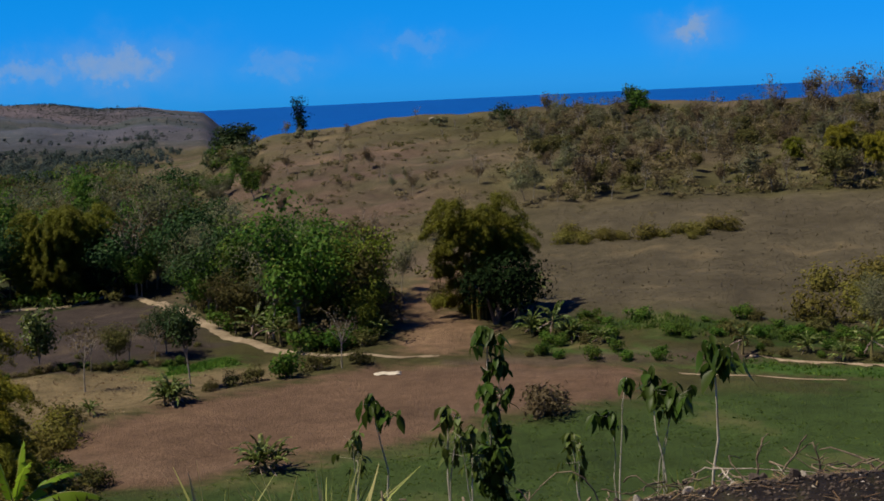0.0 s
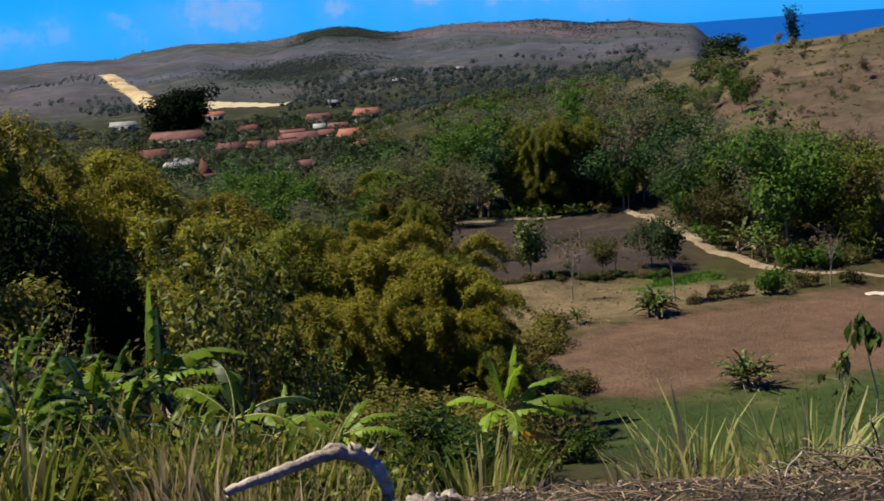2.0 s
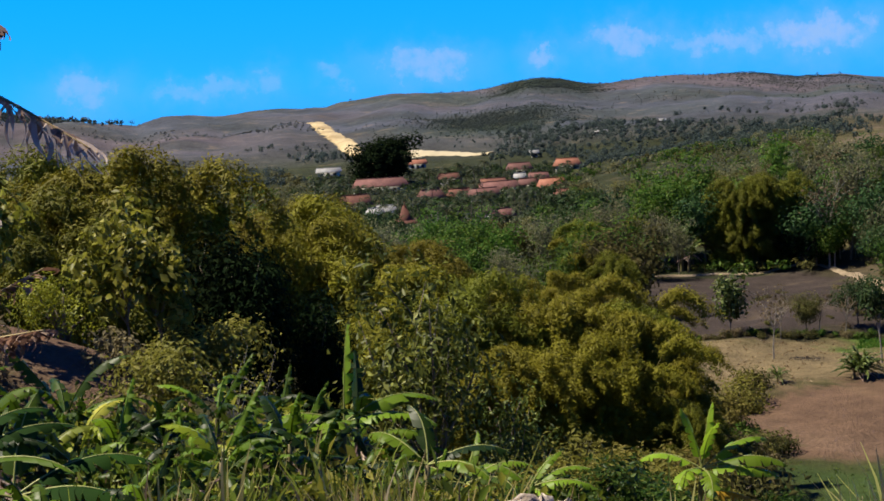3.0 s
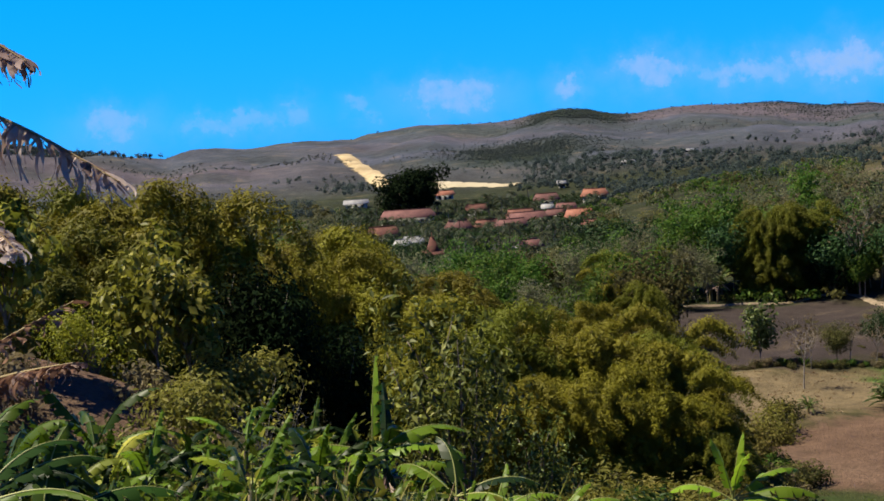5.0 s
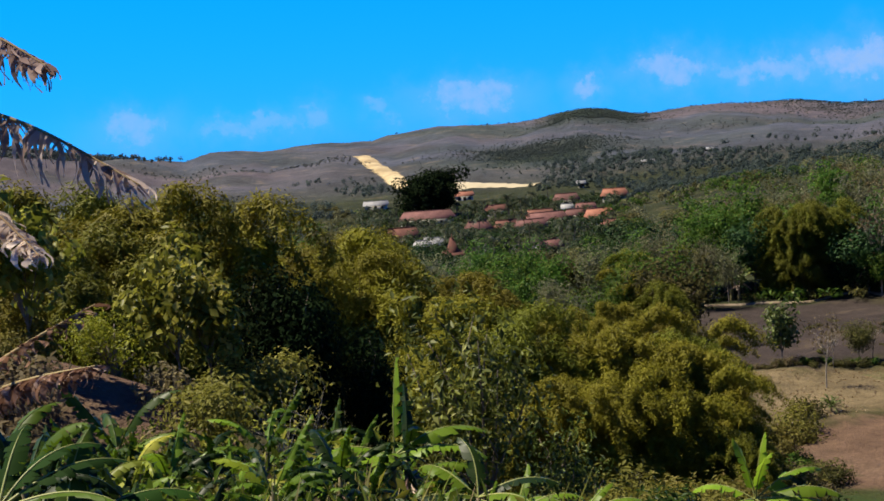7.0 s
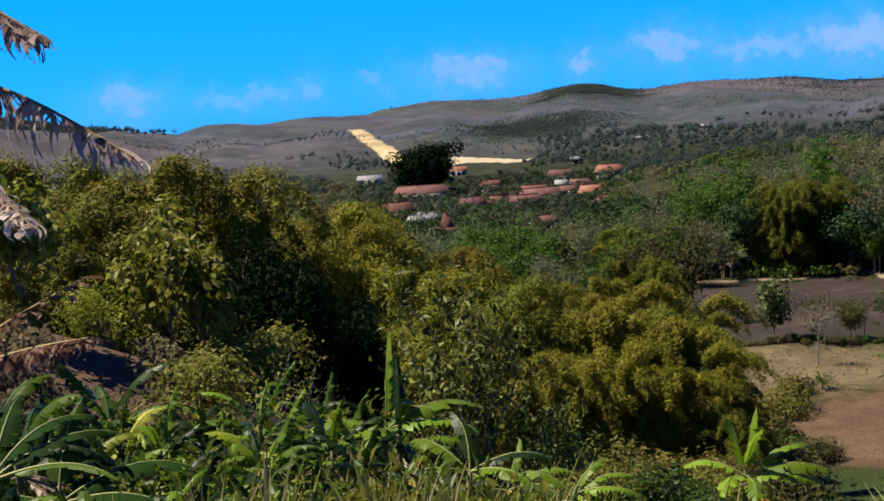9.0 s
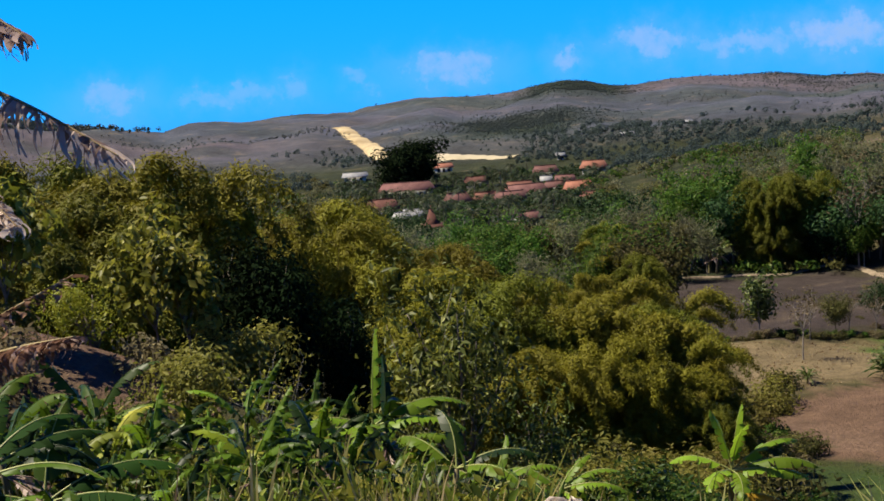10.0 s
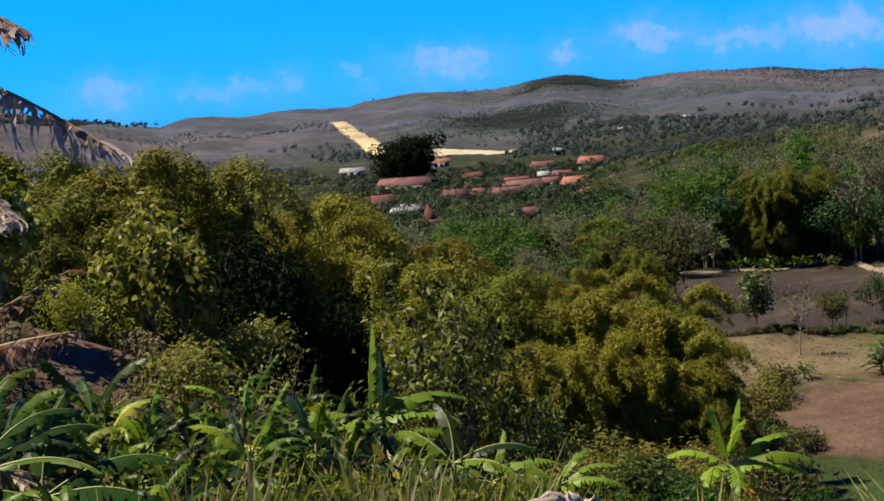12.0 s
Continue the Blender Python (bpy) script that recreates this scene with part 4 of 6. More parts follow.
# a great clump by the clay bank leans over its own shade
overhang = lambda: bamboo(29, 15.0, 40, 100000, BAMBOO_GREEN, "great bamboo clump overhanging its own dark hollow", True, radians(-68))
plant("overhang", overhang, -29.55, 143, 0.86, 0)
plant("overhang", None, -30.5, 144, 0.70, 15)
for b, r, tall, turn in ((-13.9, 200, 13.0, 20), (-14.8, 203, 11.0, 35)):
    plant("overhang", None, b, r, tall / 15, turn)
for b, r, tall in ((-12.9, 198.5, 13.0), (-12.1, 200, 10.5)):
    grove(b, r, tall / 15, 3)

WOODS = {
    "green": lambda: tree("broadleaf_tree", 31, 9.5, 0.42, 2.9, 9, 0.17, 1.7, 5000, 0.44, BROAD_LEAF, PALE_BARK, "bushy green broadleaf tree with pale trunk", group="hillside trees"),
    "lime": lambda: tree("broadleaf_tree", 47, 9.0, 0.3, 2.6, 10, 0.15, 1.5, 4600, 0.40, LIME_LEAF, PALE_BARK, "yellow-green broadleaf tree by the clay bank", group="hillside trees"),
    "tall": lambda: tree("broadleaf_tree", 32, 11.5, 0.5, 3.2, 8, 0.16, 1.6, 4600, 0.44, BROAD_LEAF, PALE_BARK, "tall green tree with a bare pale trunk", group="hillside trees"),
    "dark": lambda: tree("broadleaf_tree", 33, 9.0, 0.3, 3.6, 10, 0.2, 1.8, 5000, 0.44, DARK_LEAF, BARK, "dense dark green round-crowned tree", group="hillside trees"),
    "olive": lambda: tree("broadleaf_tree", 34, 8.0, 0.35, 3.2, 9, 0.15, 1.6, 4400, 0.40, SCRUB, BARK, "olive-green tree with a thin dry crown", group="hillside trees"),
    "grey": lambda: tree("teak_tree", 35, 9.5, 0.4, 2.6, 10, 0.13, 1.3, 2600, 0.34, GREY_LEAF, PALE_BARK, "half-bare grey-green tree with thin twigs", group="hillside trees", forks=4),
    "dry": lambda: tree("teak_tree", 36, 8.5, 0.4, 2.4, 10, 0.12, 1.2, 1700, 0.33, DRY_LEAF, PALE_BARK, "leaf-shedding brownish tree with grey twigs", group="hillside trees", forks=4),
    "bare": lambda: tree("bare_tree", 37, 7.0, 0.45, 1.8, 9, 0.10, 1.0, 160, 0.35, DRY_LEAF, PALE_BARK, "nearly leafless tree with pale branches", group="hillside trees", forks=5),
    "shrub": lambda: shrub(41, 1.9, 2.4, 900, 0.30, SCRUB, "dry olive shrub on the slope"),
    "dryshrub": lambda: shrub(42, 1.6, 2.2, 700, 0.28, DRY_LEAF, "brown half-dead shrub on the slope"),
    "greenshrub": lambda: shrub(43, 1.9, 2.4, 900, 0.32, BROAD_LEAF, "leafy green shrub"),
    "palm": lambda: palm(51, 8.5, 17, 3.4),
    "palm2": lambda: palm(52, 6.5, 15, 3.2, "short coconut palm with drooping fronds"),
}
NOMINAL = {"green": 9.5, "lime": 9.0, "tall": 11.5, "dark": 9.0, "olive": 8.0, "grey": 9.5, "dry": 8.5, "bare": 7.0, "shrub": 1.9, "dryshrub": 1.6, "greenshrub": 1.9, "palm": 9.5, "palm2": 7.5}


NEAR_SHRUB = {
    "shrub": lambda: shrub(48, 1.9, 2.2, 3000, 0.15, OLIVE_BUSH, "olive-green bush on the slope below the lookout"),
    "greenshrub": lambda: shrub(49, 1.9, 2.2, 2600, 0.17, SAP_LEAF, "leafy green bush on the slope below the lookout"),
}


def wood(kind, b, r, tall, flat=1.0, label=""):
    """A tree of a kind; distant ones are built of fewer, larger leaf sprays."""
    if kind in FAR_SCRUB and r > 165:
        p = on_land(b, r)
        FAR_SCRUB[kind].append((p.x, p.y, p.z, tall, flat))
        return None
    key = kind
    if kind in NEAR_SHRUB and r < 66:
        return plant("near " + kind, NEAR_SHRUB[kind], b, r, tall / NOMINAL[kind], flat=flat, label=label, sink=0.1)
    if kind in FAR_TREES and r > 300:
        p = on_land(b, r)
        FAR_TREES[kind].append((p.x, p.y, p.z, tall, flat))
        return None
    if kind in FEWER and r > 215:
        key = kind + " far"
    return plant(key, FEWER[kind] if key != kind else WOODS[kind], b, r, tall / NOMINAL[kind], flat=flat, label=label, sink=0.1)


FAR_SCRUB = {"shrub": [], "dryshrub": [], "greenshrub": []}
FAR_TREES = {"green": [], "dark": [], "olive": [], "grey": []}


def far_copy(maker, *args):
    name, seed, tall, share, reach, count, thick, clump, n, size, leaf, bark, label, group, forks = args
    return lambda: maker(name, seed + 200, tall, share, reach, count, thick, clump, n, size, leaf, bark, label, group=group, forks=forks)


FEWER = {
    "green": far_copy(tree, "broadleaf_tree", 31, 9.5, 0.3, 3.4, 9, 0.17, 1.7, 2000, 0.62, BROAD_LEAF, PALE_BARK, "bushy green broadleaf tree far up the valley", "hillside trees", 1),
    "dark": far_copy(tree, "broadleaf_tree", 33, 9.0, 0.25, 3.4, 10, 0.2, 1.8, 2000, 0.6, DARK_LEAF, BARK, "dense dark green tree far up the valley", "hillside trees", 1),
    "olive": far_copy(tree, "broadleaf_tree", 34, 8.0, 0.3, 3.2, 9, 0.15, 1.6, 1900, 0.58, SCRUB, BARK, "olive-green tree with a thin dry crown", "hillside trees", 1),
    "grey": far_copy(tree, "teak_tree", 35, 9.5, 0.4, 2.6, 9, 0.13, 1.3, 1250, 0.5, GREY_LEAF, PALE_BARK, "half-bare grey-green tree on the far slope", "hillside trees", 2),
    "dry": far_copy(tree, "teak_tree", 36, 8.5, 0.4, 2.4, 9, 0.12, 1.2, 900, 0.48, DRY_LEAF, PALE_BARK, "leaf-shedding brownish tree on the far slope", "hillside trees", 2),
}


# trees that stand out, one by one
for kind, b, r, tall in ((("green", -22.3, 138, 11.5),
         ("green", -23.7, 142, 8.5),
         ("grey", -21.2, 141, 9.0),
         ("green", -20.6, 150, 9.0),
         ("tall", -23.0, 147, 8.0),
         ("dry", -24.9, 146, 8.5),
         ("lime", -24.6, 139, 9.0),
         ("lime", -24.0, 142, 8.0),
         ("lime", -25.0, 136, 4.5),
         ("olive", -24.8, 152, 8.5),
         ("dark", -19.0, 158, 9.0),
         ("dark", -20.0, 162, 9.5),
         ("olive", -24.6, 156, 8.0),
         ("dark", -15.4, 197, 9.7),
         ("dark", -15.8, 203, 10.8),
         ("dark", -11.1, 201, 10.3),
         ("dark", -10.6, 205, 9.7),
         ("dark", -14.8, 205, 9.7),
         ("dark", -13.6, 207, 8.6),
         ("green", -12.0, 207, 11.3),
         ("green", -9.4, 200, 9.5),
         ("dark", -18.0, 191, 10.3),
         ("dark", -18.8, 197, 10.8),
         ("grey", -16.7, 199, 13.0),
         ("tall", -17.4, 201, 11.9),)
        + (("dark", -18.3, 318, 5.0),
         ("green", -14.6, 300, 9.5),
         ("green", -15.2, 304, 8.5),
         ("dark", -16.6, 308, 8.0),
         ("dark", -17.9, 300, 8.0),
         ("green", -36.5, 296, 7.0),
         ("green", -36.0, 300, 5.5),
         ("dark", -31.1, 300, 5.5),
         ("dark", -6.3, 305, 10.0),
         ("dark", -9.2, 209, 9.7),
         ("dark", -10.2, 215, 9.2),
         ("dark", -5.5, 262, 10.0),
         ("dark", -6.2, 250, 9.0),
         ("dark", -8.9, 215, 10.3),
         ("dark", -8.2, 209, 8.1),
         ("tall", -9.9, 209, 13.0),
         ("tall", -9.5, 206, 11.5),
         ("grey", -6.6, 182, 9.0),
         ("grey", -7.3, 186, 9.5),
         ("bare", -15.9, 195, 12.4),
         ("bare", -14.9, 209, 10.8),
         ("green", -14.4, 288, 11.0),
         ("bare", -41.6, 300, 8.5),)
        + (("bare", -43.6, 300, 9.5),
         ("bare", -44.2, 305, 8.5),
         ("bare", -45.6, 298, 10.0),
         ("dry", -45.0, 302, 9.0),
         ("dry", -43.0, 306, 8.0),)):
    wood(kind, b, r, tall)
# near-black foliage is added here and in the terrace wood to stand for shade
plant("thicket", lambda: shrub(50, 7.4, 7.6, 4200, 0.5, MANGO_SHADE_LEAF, "near-black foliage added to stand for the bamboo's dark shade", name="thicket"), -30.3, 140, 1.0)
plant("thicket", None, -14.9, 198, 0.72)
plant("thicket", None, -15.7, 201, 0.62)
plant("round", lambda: tree("broadleaf_tree", 45, 8.5, 0.18, 3.2, 16, 0.22, 1.7, 4200, 0.6, DARK_LEAF, BARK, "round dense dark tree on the ridge", forks=1), -20.0, 322, 1.25, flat=0.7)
plant("round", None, -19.2, 326, 0.62)
plant("round", None, -36.2, 298, 0.78)
plant("spire", lambda: tree("spire_tree", 44, 8.0, 0.12, 0.9, 12, 0.14, 1.0, 900, 0.5, MANGO_SHADE_LEAF, BARK, "narrow dark tree standing on the ridge", forks=1), -22.9, 328, 1.15)
# small trees by the dark terrace and the tan field
plant("young", lambda: tree("broadleaf_tree", 39, 4.8, 0.25, 0.9, 9, 0.08, 0.75, 1100, 0.42, DEEP_LEAF, PALE_BARK, "young leafy tree at the terrace foot"), -11.95, 132, 1.12)
for b, r, tall in ((-13.9, 130.5, 4.6), (-13.6, 121, 5.8), (-15.4, 133, 3.8), (-16.4, 132, 4.2), (-23.9, 122.5, 5.2)):
    wood("bare", b, r, tall)
plant("slim", lambda: tree("broadleaf_tree", 38, 6.6, 0.52, 1.0, 8, 0.09, 0.85, 1100, 0.36, DARK_LEAF, PALE_BARK, "slim dark tree with a bare pale trunk by the field"), -17.75, 119, 1.0)
wood("olive", -14.9, 133, 3.4)
wood("dark", -16.9, 137, 4.6)
wood("greenshrub", -21.7, 120.5, 2.2, 1.0, "round leafy bush on the field edge")
for b, r, tall in ((-12.6, 110, 1.6), (-19.5, 119, 1.2), (-20.4, 119.5, 1.4), (-23.0, 123, 1.6), (-18.6, 117.5, 0.9), (-24.6, 124, 1.3)):
    wood("shrub", b, r, tall)

# mixed wood over the hillside, thinning towards the bare slope
rng = np.random.default_rng(77)


def scatter(n, b0, b1, r0, r1, kinds, tall, keep=None, apart=0.0, top=None):
    done = []
    for _ in range(n * 6):
        if len(done) >= n:
            break
        b = rng.uniform(b0, b1)
        r = math.sqrt(rng.uniform(r0 * r0, r1 * r1))
        p = bearing(b, r)
        if keep and not keep(b, r, p):
            continue
        if apart and any((p - q).length < apart for q in done):
            continue
        h = rng.uniform(*tall)
        if top:
            h = min(h, EYE + r * math.tan(radians(top(b))) - height(p.x, p.y))
            if h < tall[0] * 0.45:
                continue
        done.append(p)
        wood(kinds[rng.integers(0, len(kinds))], b, r, h)


def clear_of_fields(b, r, p):
    x, y = np.array([p.x]), np.array([p.y])
    return all(inside(x, y, f)[0] < -1.0 for f in (BROWN_FIELD, TAN_FIELD, DARK_FIELD, GREEN_STRIP, CLAY_BANK, DRY_SLOPE))


def wooded(b, r, p):
    if not clear_of_fields(b, r, p):
        return False
    edge = np.interp(b, [-30, -24, -20, -16], [150, 170, 200, 330])
    return r < edge


scatter(90, -19.5, -9.5, 200, 330, ["grey", "grey", "dry", "grey", "green", "dark", "olive", "grey"], (5, 9), wooded, 4.0)
scatter(34, -27, -16, 140, 215, ["grey", "olive", "dark", "green", "grey", "grey"], (5, 9), wooded, 4.0)
scatter(60, -11, 3, 130, 285, ["green", "green", "grey", "olive", "grey", "green", "dark"], (6, 9.5), clear_of_fields, 5.0, lambda b: np.interp(b, [-11, -6, -4.5, 3], [-4.2, -4.4, -5.5, -5.3]))
scatter(40, 3, 19, 130, 420, ["green", "dark", "olive", "grey"], (6, 10), clear_of_fields, 5.0, lambda b: np.interp(b, [3, 5, 8], [-4.6, -3.4, -3.0]))
scatter(90, 4.5, 19.5, 270, 600, ["olive", "grey", "green", "grey", "olive", "dark"], (5, 9), None, 5.0, lambda b: np.interp(b, [4.5, 6, 9, 19], [-3.0, -2.5, -2.1, -1.9]))
scatter(120, -16, -5.5, 235, 540, ["dark", "green", "green", "grey", "grey", "olive"], (5, 9), None, 5.0, lambda b: np.interp(b, [-15, -6.5, -5.5], [-2.0, -3.1, -3.4]))
scatter(230, -48, -31.5, 216, 300, ["dry", "bare", "grey", "olive", "dry", "bare", "dry", "grey"], (2.6, 6.2), clear_of_fields, 2.6)
scatter(24, -50, -44, 128, 200, ["olive", "grey", "olive"], (4, 7), clear_of_fields, 3.0)
for k in range(46):
    wood(("greenshrub", "greenshrub", "shrub")[rng.integers(0, 3)], rng.uniform(-47, -32), rng.uniform(129, 136.5), rng.uniform(0.6, 1.7), 0.8)
scatter(40, -21, -16.5, 235, 325, ["grey", "olive", "green", "grey"], (3, 6), clear_of_fields, 3.5)
scatter(60, -50, -30, 195, 330, ["shrub", "dryshrub", "dryshrub", "shrub"], (1.6, 3.4), clear_of_fields, 2.0)
scatter(110, -31, -15, 185, 330, ["shrub", "dryshrub", "dryshrub", "shrub", "dryshrub"], (0.5, 2.0), None, 2.0)
scatter(30, -46, -31, 119, 131, ["shrub", "greenshrub", "greenshrub"], (0.5, 1.4), lambda b, r, p: inside(np.array([p.x]), np.array([p.y]), GREEN_STRIP)[0] < 1 and inside(np.array([p.x]), np.array([p.y]), BROWN_FIELD)[0] < -1.5, 1.5)
scatter(14, -48, -31, 165, 214, ["shrub", "dryshrub", "dryshrub"], (0.4, 1.0), None, 3.0)
scatter(18, -25.6, -22.4, 133, 141, ["greenshrub", "shrub", "dryshrub", "greenshrub"], (1.2, 2.6), clear_of_fields, 1.5)
scatter(18, -16, -9, 193, 199, ["greenshrub", "shrub"], (1.2, 2.6), None, 1.5)
scatter(22, -31.5, -27.5, 150, 200, ["shrub", "dryshrub"], (1.0, 2.4), None, 2.0)

scatter(60, -31, -16.5, 190, 330, ["bare", "dry", "grey", "bare"], (1.8, 4.2), None, 3.0)
def behind_track(b, r, p):
    return r > np.interp(b, [-25.4, -21.9, -19.6, -18.6, -17.6, -16.7], [126.5, 134, 144, 152, 166, 186]) + 3.5 and clear_of_fields(b, r, p)


scatter(44, -25.6, -17, 131, 180, ["greenshrub", "shrub", "greenshrub", "dryshrub"], (1.0, 3.0), behind_track, 1.5)
# scrub hanging on the terrace steps of the bare slope, and hedges along the dark field
for row in range(5):
    r0 = 205 + 21 * row
    for k in range(15):
        b = -18.5 - row * 0.8 + rng.normal() * 0.25 - k * 0.42
        if rng.uniform() < 0.7:
            wood("dryshrub" if rng.uniform() < 0.6 else "shrub", b, r0 + rng.normal() * 1.2 + 2.5 * math.sin(b * 2.0), rng.uniform(0.5, 1.3), 0.8)
for k in range(40):
    b = -9.8 - k * 0.2
    wood(("shrub", "dryshrub", "greenshrub")[rng.integers(0, 3)], b, np.interp(b, [-18, -17.3, -14, -10.6, -9], [134, 132, 131.2, 130, 131]) + rng.normal() * 0.4, rng.uniform(0.4, 0.95), 0.9)
for k in range(26):
    b = -11.8 - rng.uniform(0, 7)
    wood(("shrub", "dryshrub")[rng.integers(0, 2)], b, rng.uniform(135, 166), rng.uniform(0.3, 0.8), 0.8)
scatter(26, -13.5, -10.5, 60, 100, ["shrub", "greenshrub", "dryshrub"], (0.6, 1.8), lambda b, r, p: inside(np.array([p.x]), np.array([p.y]), BROWN_FIELD)[0] < -0.5, 1.5)

# yellow bushes on the dry plot's upper edge and a yellow clump by the right-hand wood
YELLOW = lambda: shrub(46, 1.5, 3.2, 900, 0.3, OLIVE_BUSH, "olive bush on the dry hillside")
for k in range(17):
    plant("yellow_bush", YELLOW, -33.0 - k * 0.42 + rng.normal() * 0.15, 186 + 3 * math.sin(k * 1.3) + rng.normal() * 2, rng.uniform(0.5, 1.15))
for k in range(14):
    plant("yellow_bush", YELLOW, -43 - rng.uniform(0, 5), rng.uniform(130, 160), rng.uniform(0.8, 1.6))
for k in range(12):
    plant("yellow_bush", YELLOW, rng.uniform(-12.8, -10.9), rng.uniform(78, 104), rng.uniform(0.6, 1.2))
grove(-44.2, 226, 8.5 / 15, 0)
grove(-45.6, 222, 7.5 / 15, 1)
grove(-42.4, 232, 5.5 / 15, 2)


# ---- far woods: too many and too small to count ----
def far_woods(name, seed, n, b0, b1, r0, r1, tall, leaf, label, lean=None, dense=-0.2, cluster=False, m=22, spray=0.34):
    g = np.random.default_rng(seed)
    b = g.uniform(b0, b1, n)
    r = np.sqrt(g.uniform(r0 * r0, r1 * r1, n))
    if cluster:
        b, r = g.normal((b0 + b1) / 2, (b1 - b0) / 4.5, n), g.normal((r0 + r1) / 2, (r1 - r0) / 4.5, n)
    else:
        b, r = b + g.normal(size=n) * 0.6, r + g.normal(size=n) * 14
    x, y = -r * np.sin(np.radians(b)), r * np.cos(np.radians(b))
    if lean is not None:
        k = np.sin(x / lean + 1) * np.sin(y / lean * 1.2 + 2) + 0.5 * np.sin((x + y) / lean * 1.9)
        ok = k > g.uniform(dense, dense + 0.9, n)
        x, y = x[ok], y[ok]
    z = land(x, y)
    h = g.uniform(*tall, len(x))
    s = Shape()
    c = np.repeat(np.stack([x, y, z + h * 0.55], -1), m, 0)
    d = g.normal(size=(len(c), 3))
    d /= np.linalg.norm(d, axis=1)[:, None]
    hh = np.repeat(h, m)[:, None]
    P = c + d * hh * np.array([0.48, 0.48, 0.42]) * g.uniform(0.5, 1, len(c))[:, None]
    s.leaves(P, spray * np.mean(tall), g, 0.8, 0.0, d)
    return tagged(part(name, s, leaf), label, "woods", kind="stuff")


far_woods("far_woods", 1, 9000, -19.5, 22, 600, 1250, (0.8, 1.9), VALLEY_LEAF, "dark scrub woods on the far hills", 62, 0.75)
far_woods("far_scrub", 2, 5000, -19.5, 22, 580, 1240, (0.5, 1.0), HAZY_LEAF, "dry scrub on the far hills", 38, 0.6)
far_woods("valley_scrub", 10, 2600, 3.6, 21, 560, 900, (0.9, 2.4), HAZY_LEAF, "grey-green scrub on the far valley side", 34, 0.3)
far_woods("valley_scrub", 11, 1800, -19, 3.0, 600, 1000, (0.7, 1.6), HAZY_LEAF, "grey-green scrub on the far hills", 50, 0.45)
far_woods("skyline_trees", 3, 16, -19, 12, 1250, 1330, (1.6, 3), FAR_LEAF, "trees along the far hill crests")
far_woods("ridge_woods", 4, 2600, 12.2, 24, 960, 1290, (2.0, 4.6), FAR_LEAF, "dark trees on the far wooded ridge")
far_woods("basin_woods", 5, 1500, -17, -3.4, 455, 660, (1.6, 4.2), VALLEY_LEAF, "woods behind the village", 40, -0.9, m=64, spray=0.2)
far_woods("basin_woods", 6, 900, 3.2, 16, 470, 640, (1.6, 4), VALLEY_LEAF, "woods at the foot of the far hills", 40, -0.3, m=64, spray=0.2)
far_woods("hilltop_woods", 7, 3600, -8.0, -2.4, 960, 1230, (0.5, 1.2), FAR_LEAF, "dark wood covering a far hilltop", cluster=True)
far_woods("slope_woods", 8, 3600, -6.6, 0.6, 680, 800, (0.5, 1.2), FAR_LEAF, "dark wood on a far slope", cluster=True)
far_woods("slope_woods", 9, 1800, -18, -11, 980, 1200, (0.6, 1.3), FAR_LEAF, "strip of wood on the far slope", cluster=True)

# quarry cut and pale covered field behind the village
part_cut = strip([(4.3, 850), (4.0, 790), (3.5, 700), (2.8, 620), (2.5, 600)], [7, 9, 8, 8.5, 6], 0.9, 0.7, 8)
tagged(part("quarry_cut", part_cut, QUARRY), "pale limestone quarry scar on the hill", "quarry", kind="structure")
tagged(part("quarry_patch", strip([(5.5, 850), (5.25, 842), (5.0, 835)], [8, 14, 6], 0.9, 0.4, 9), QUARRY), "small pale quarry scar on the hill", "quarry", kind="structure")
tagged(part("pale_field", strip([(0.9, 596), (-0.5, 590), (-1.6, 582), (-2.8, 572)], [22, 15, 10, 5], 0.9, 0.4, 10), SHEET), "long pale covered field below the far hills", "field", kind="structure")


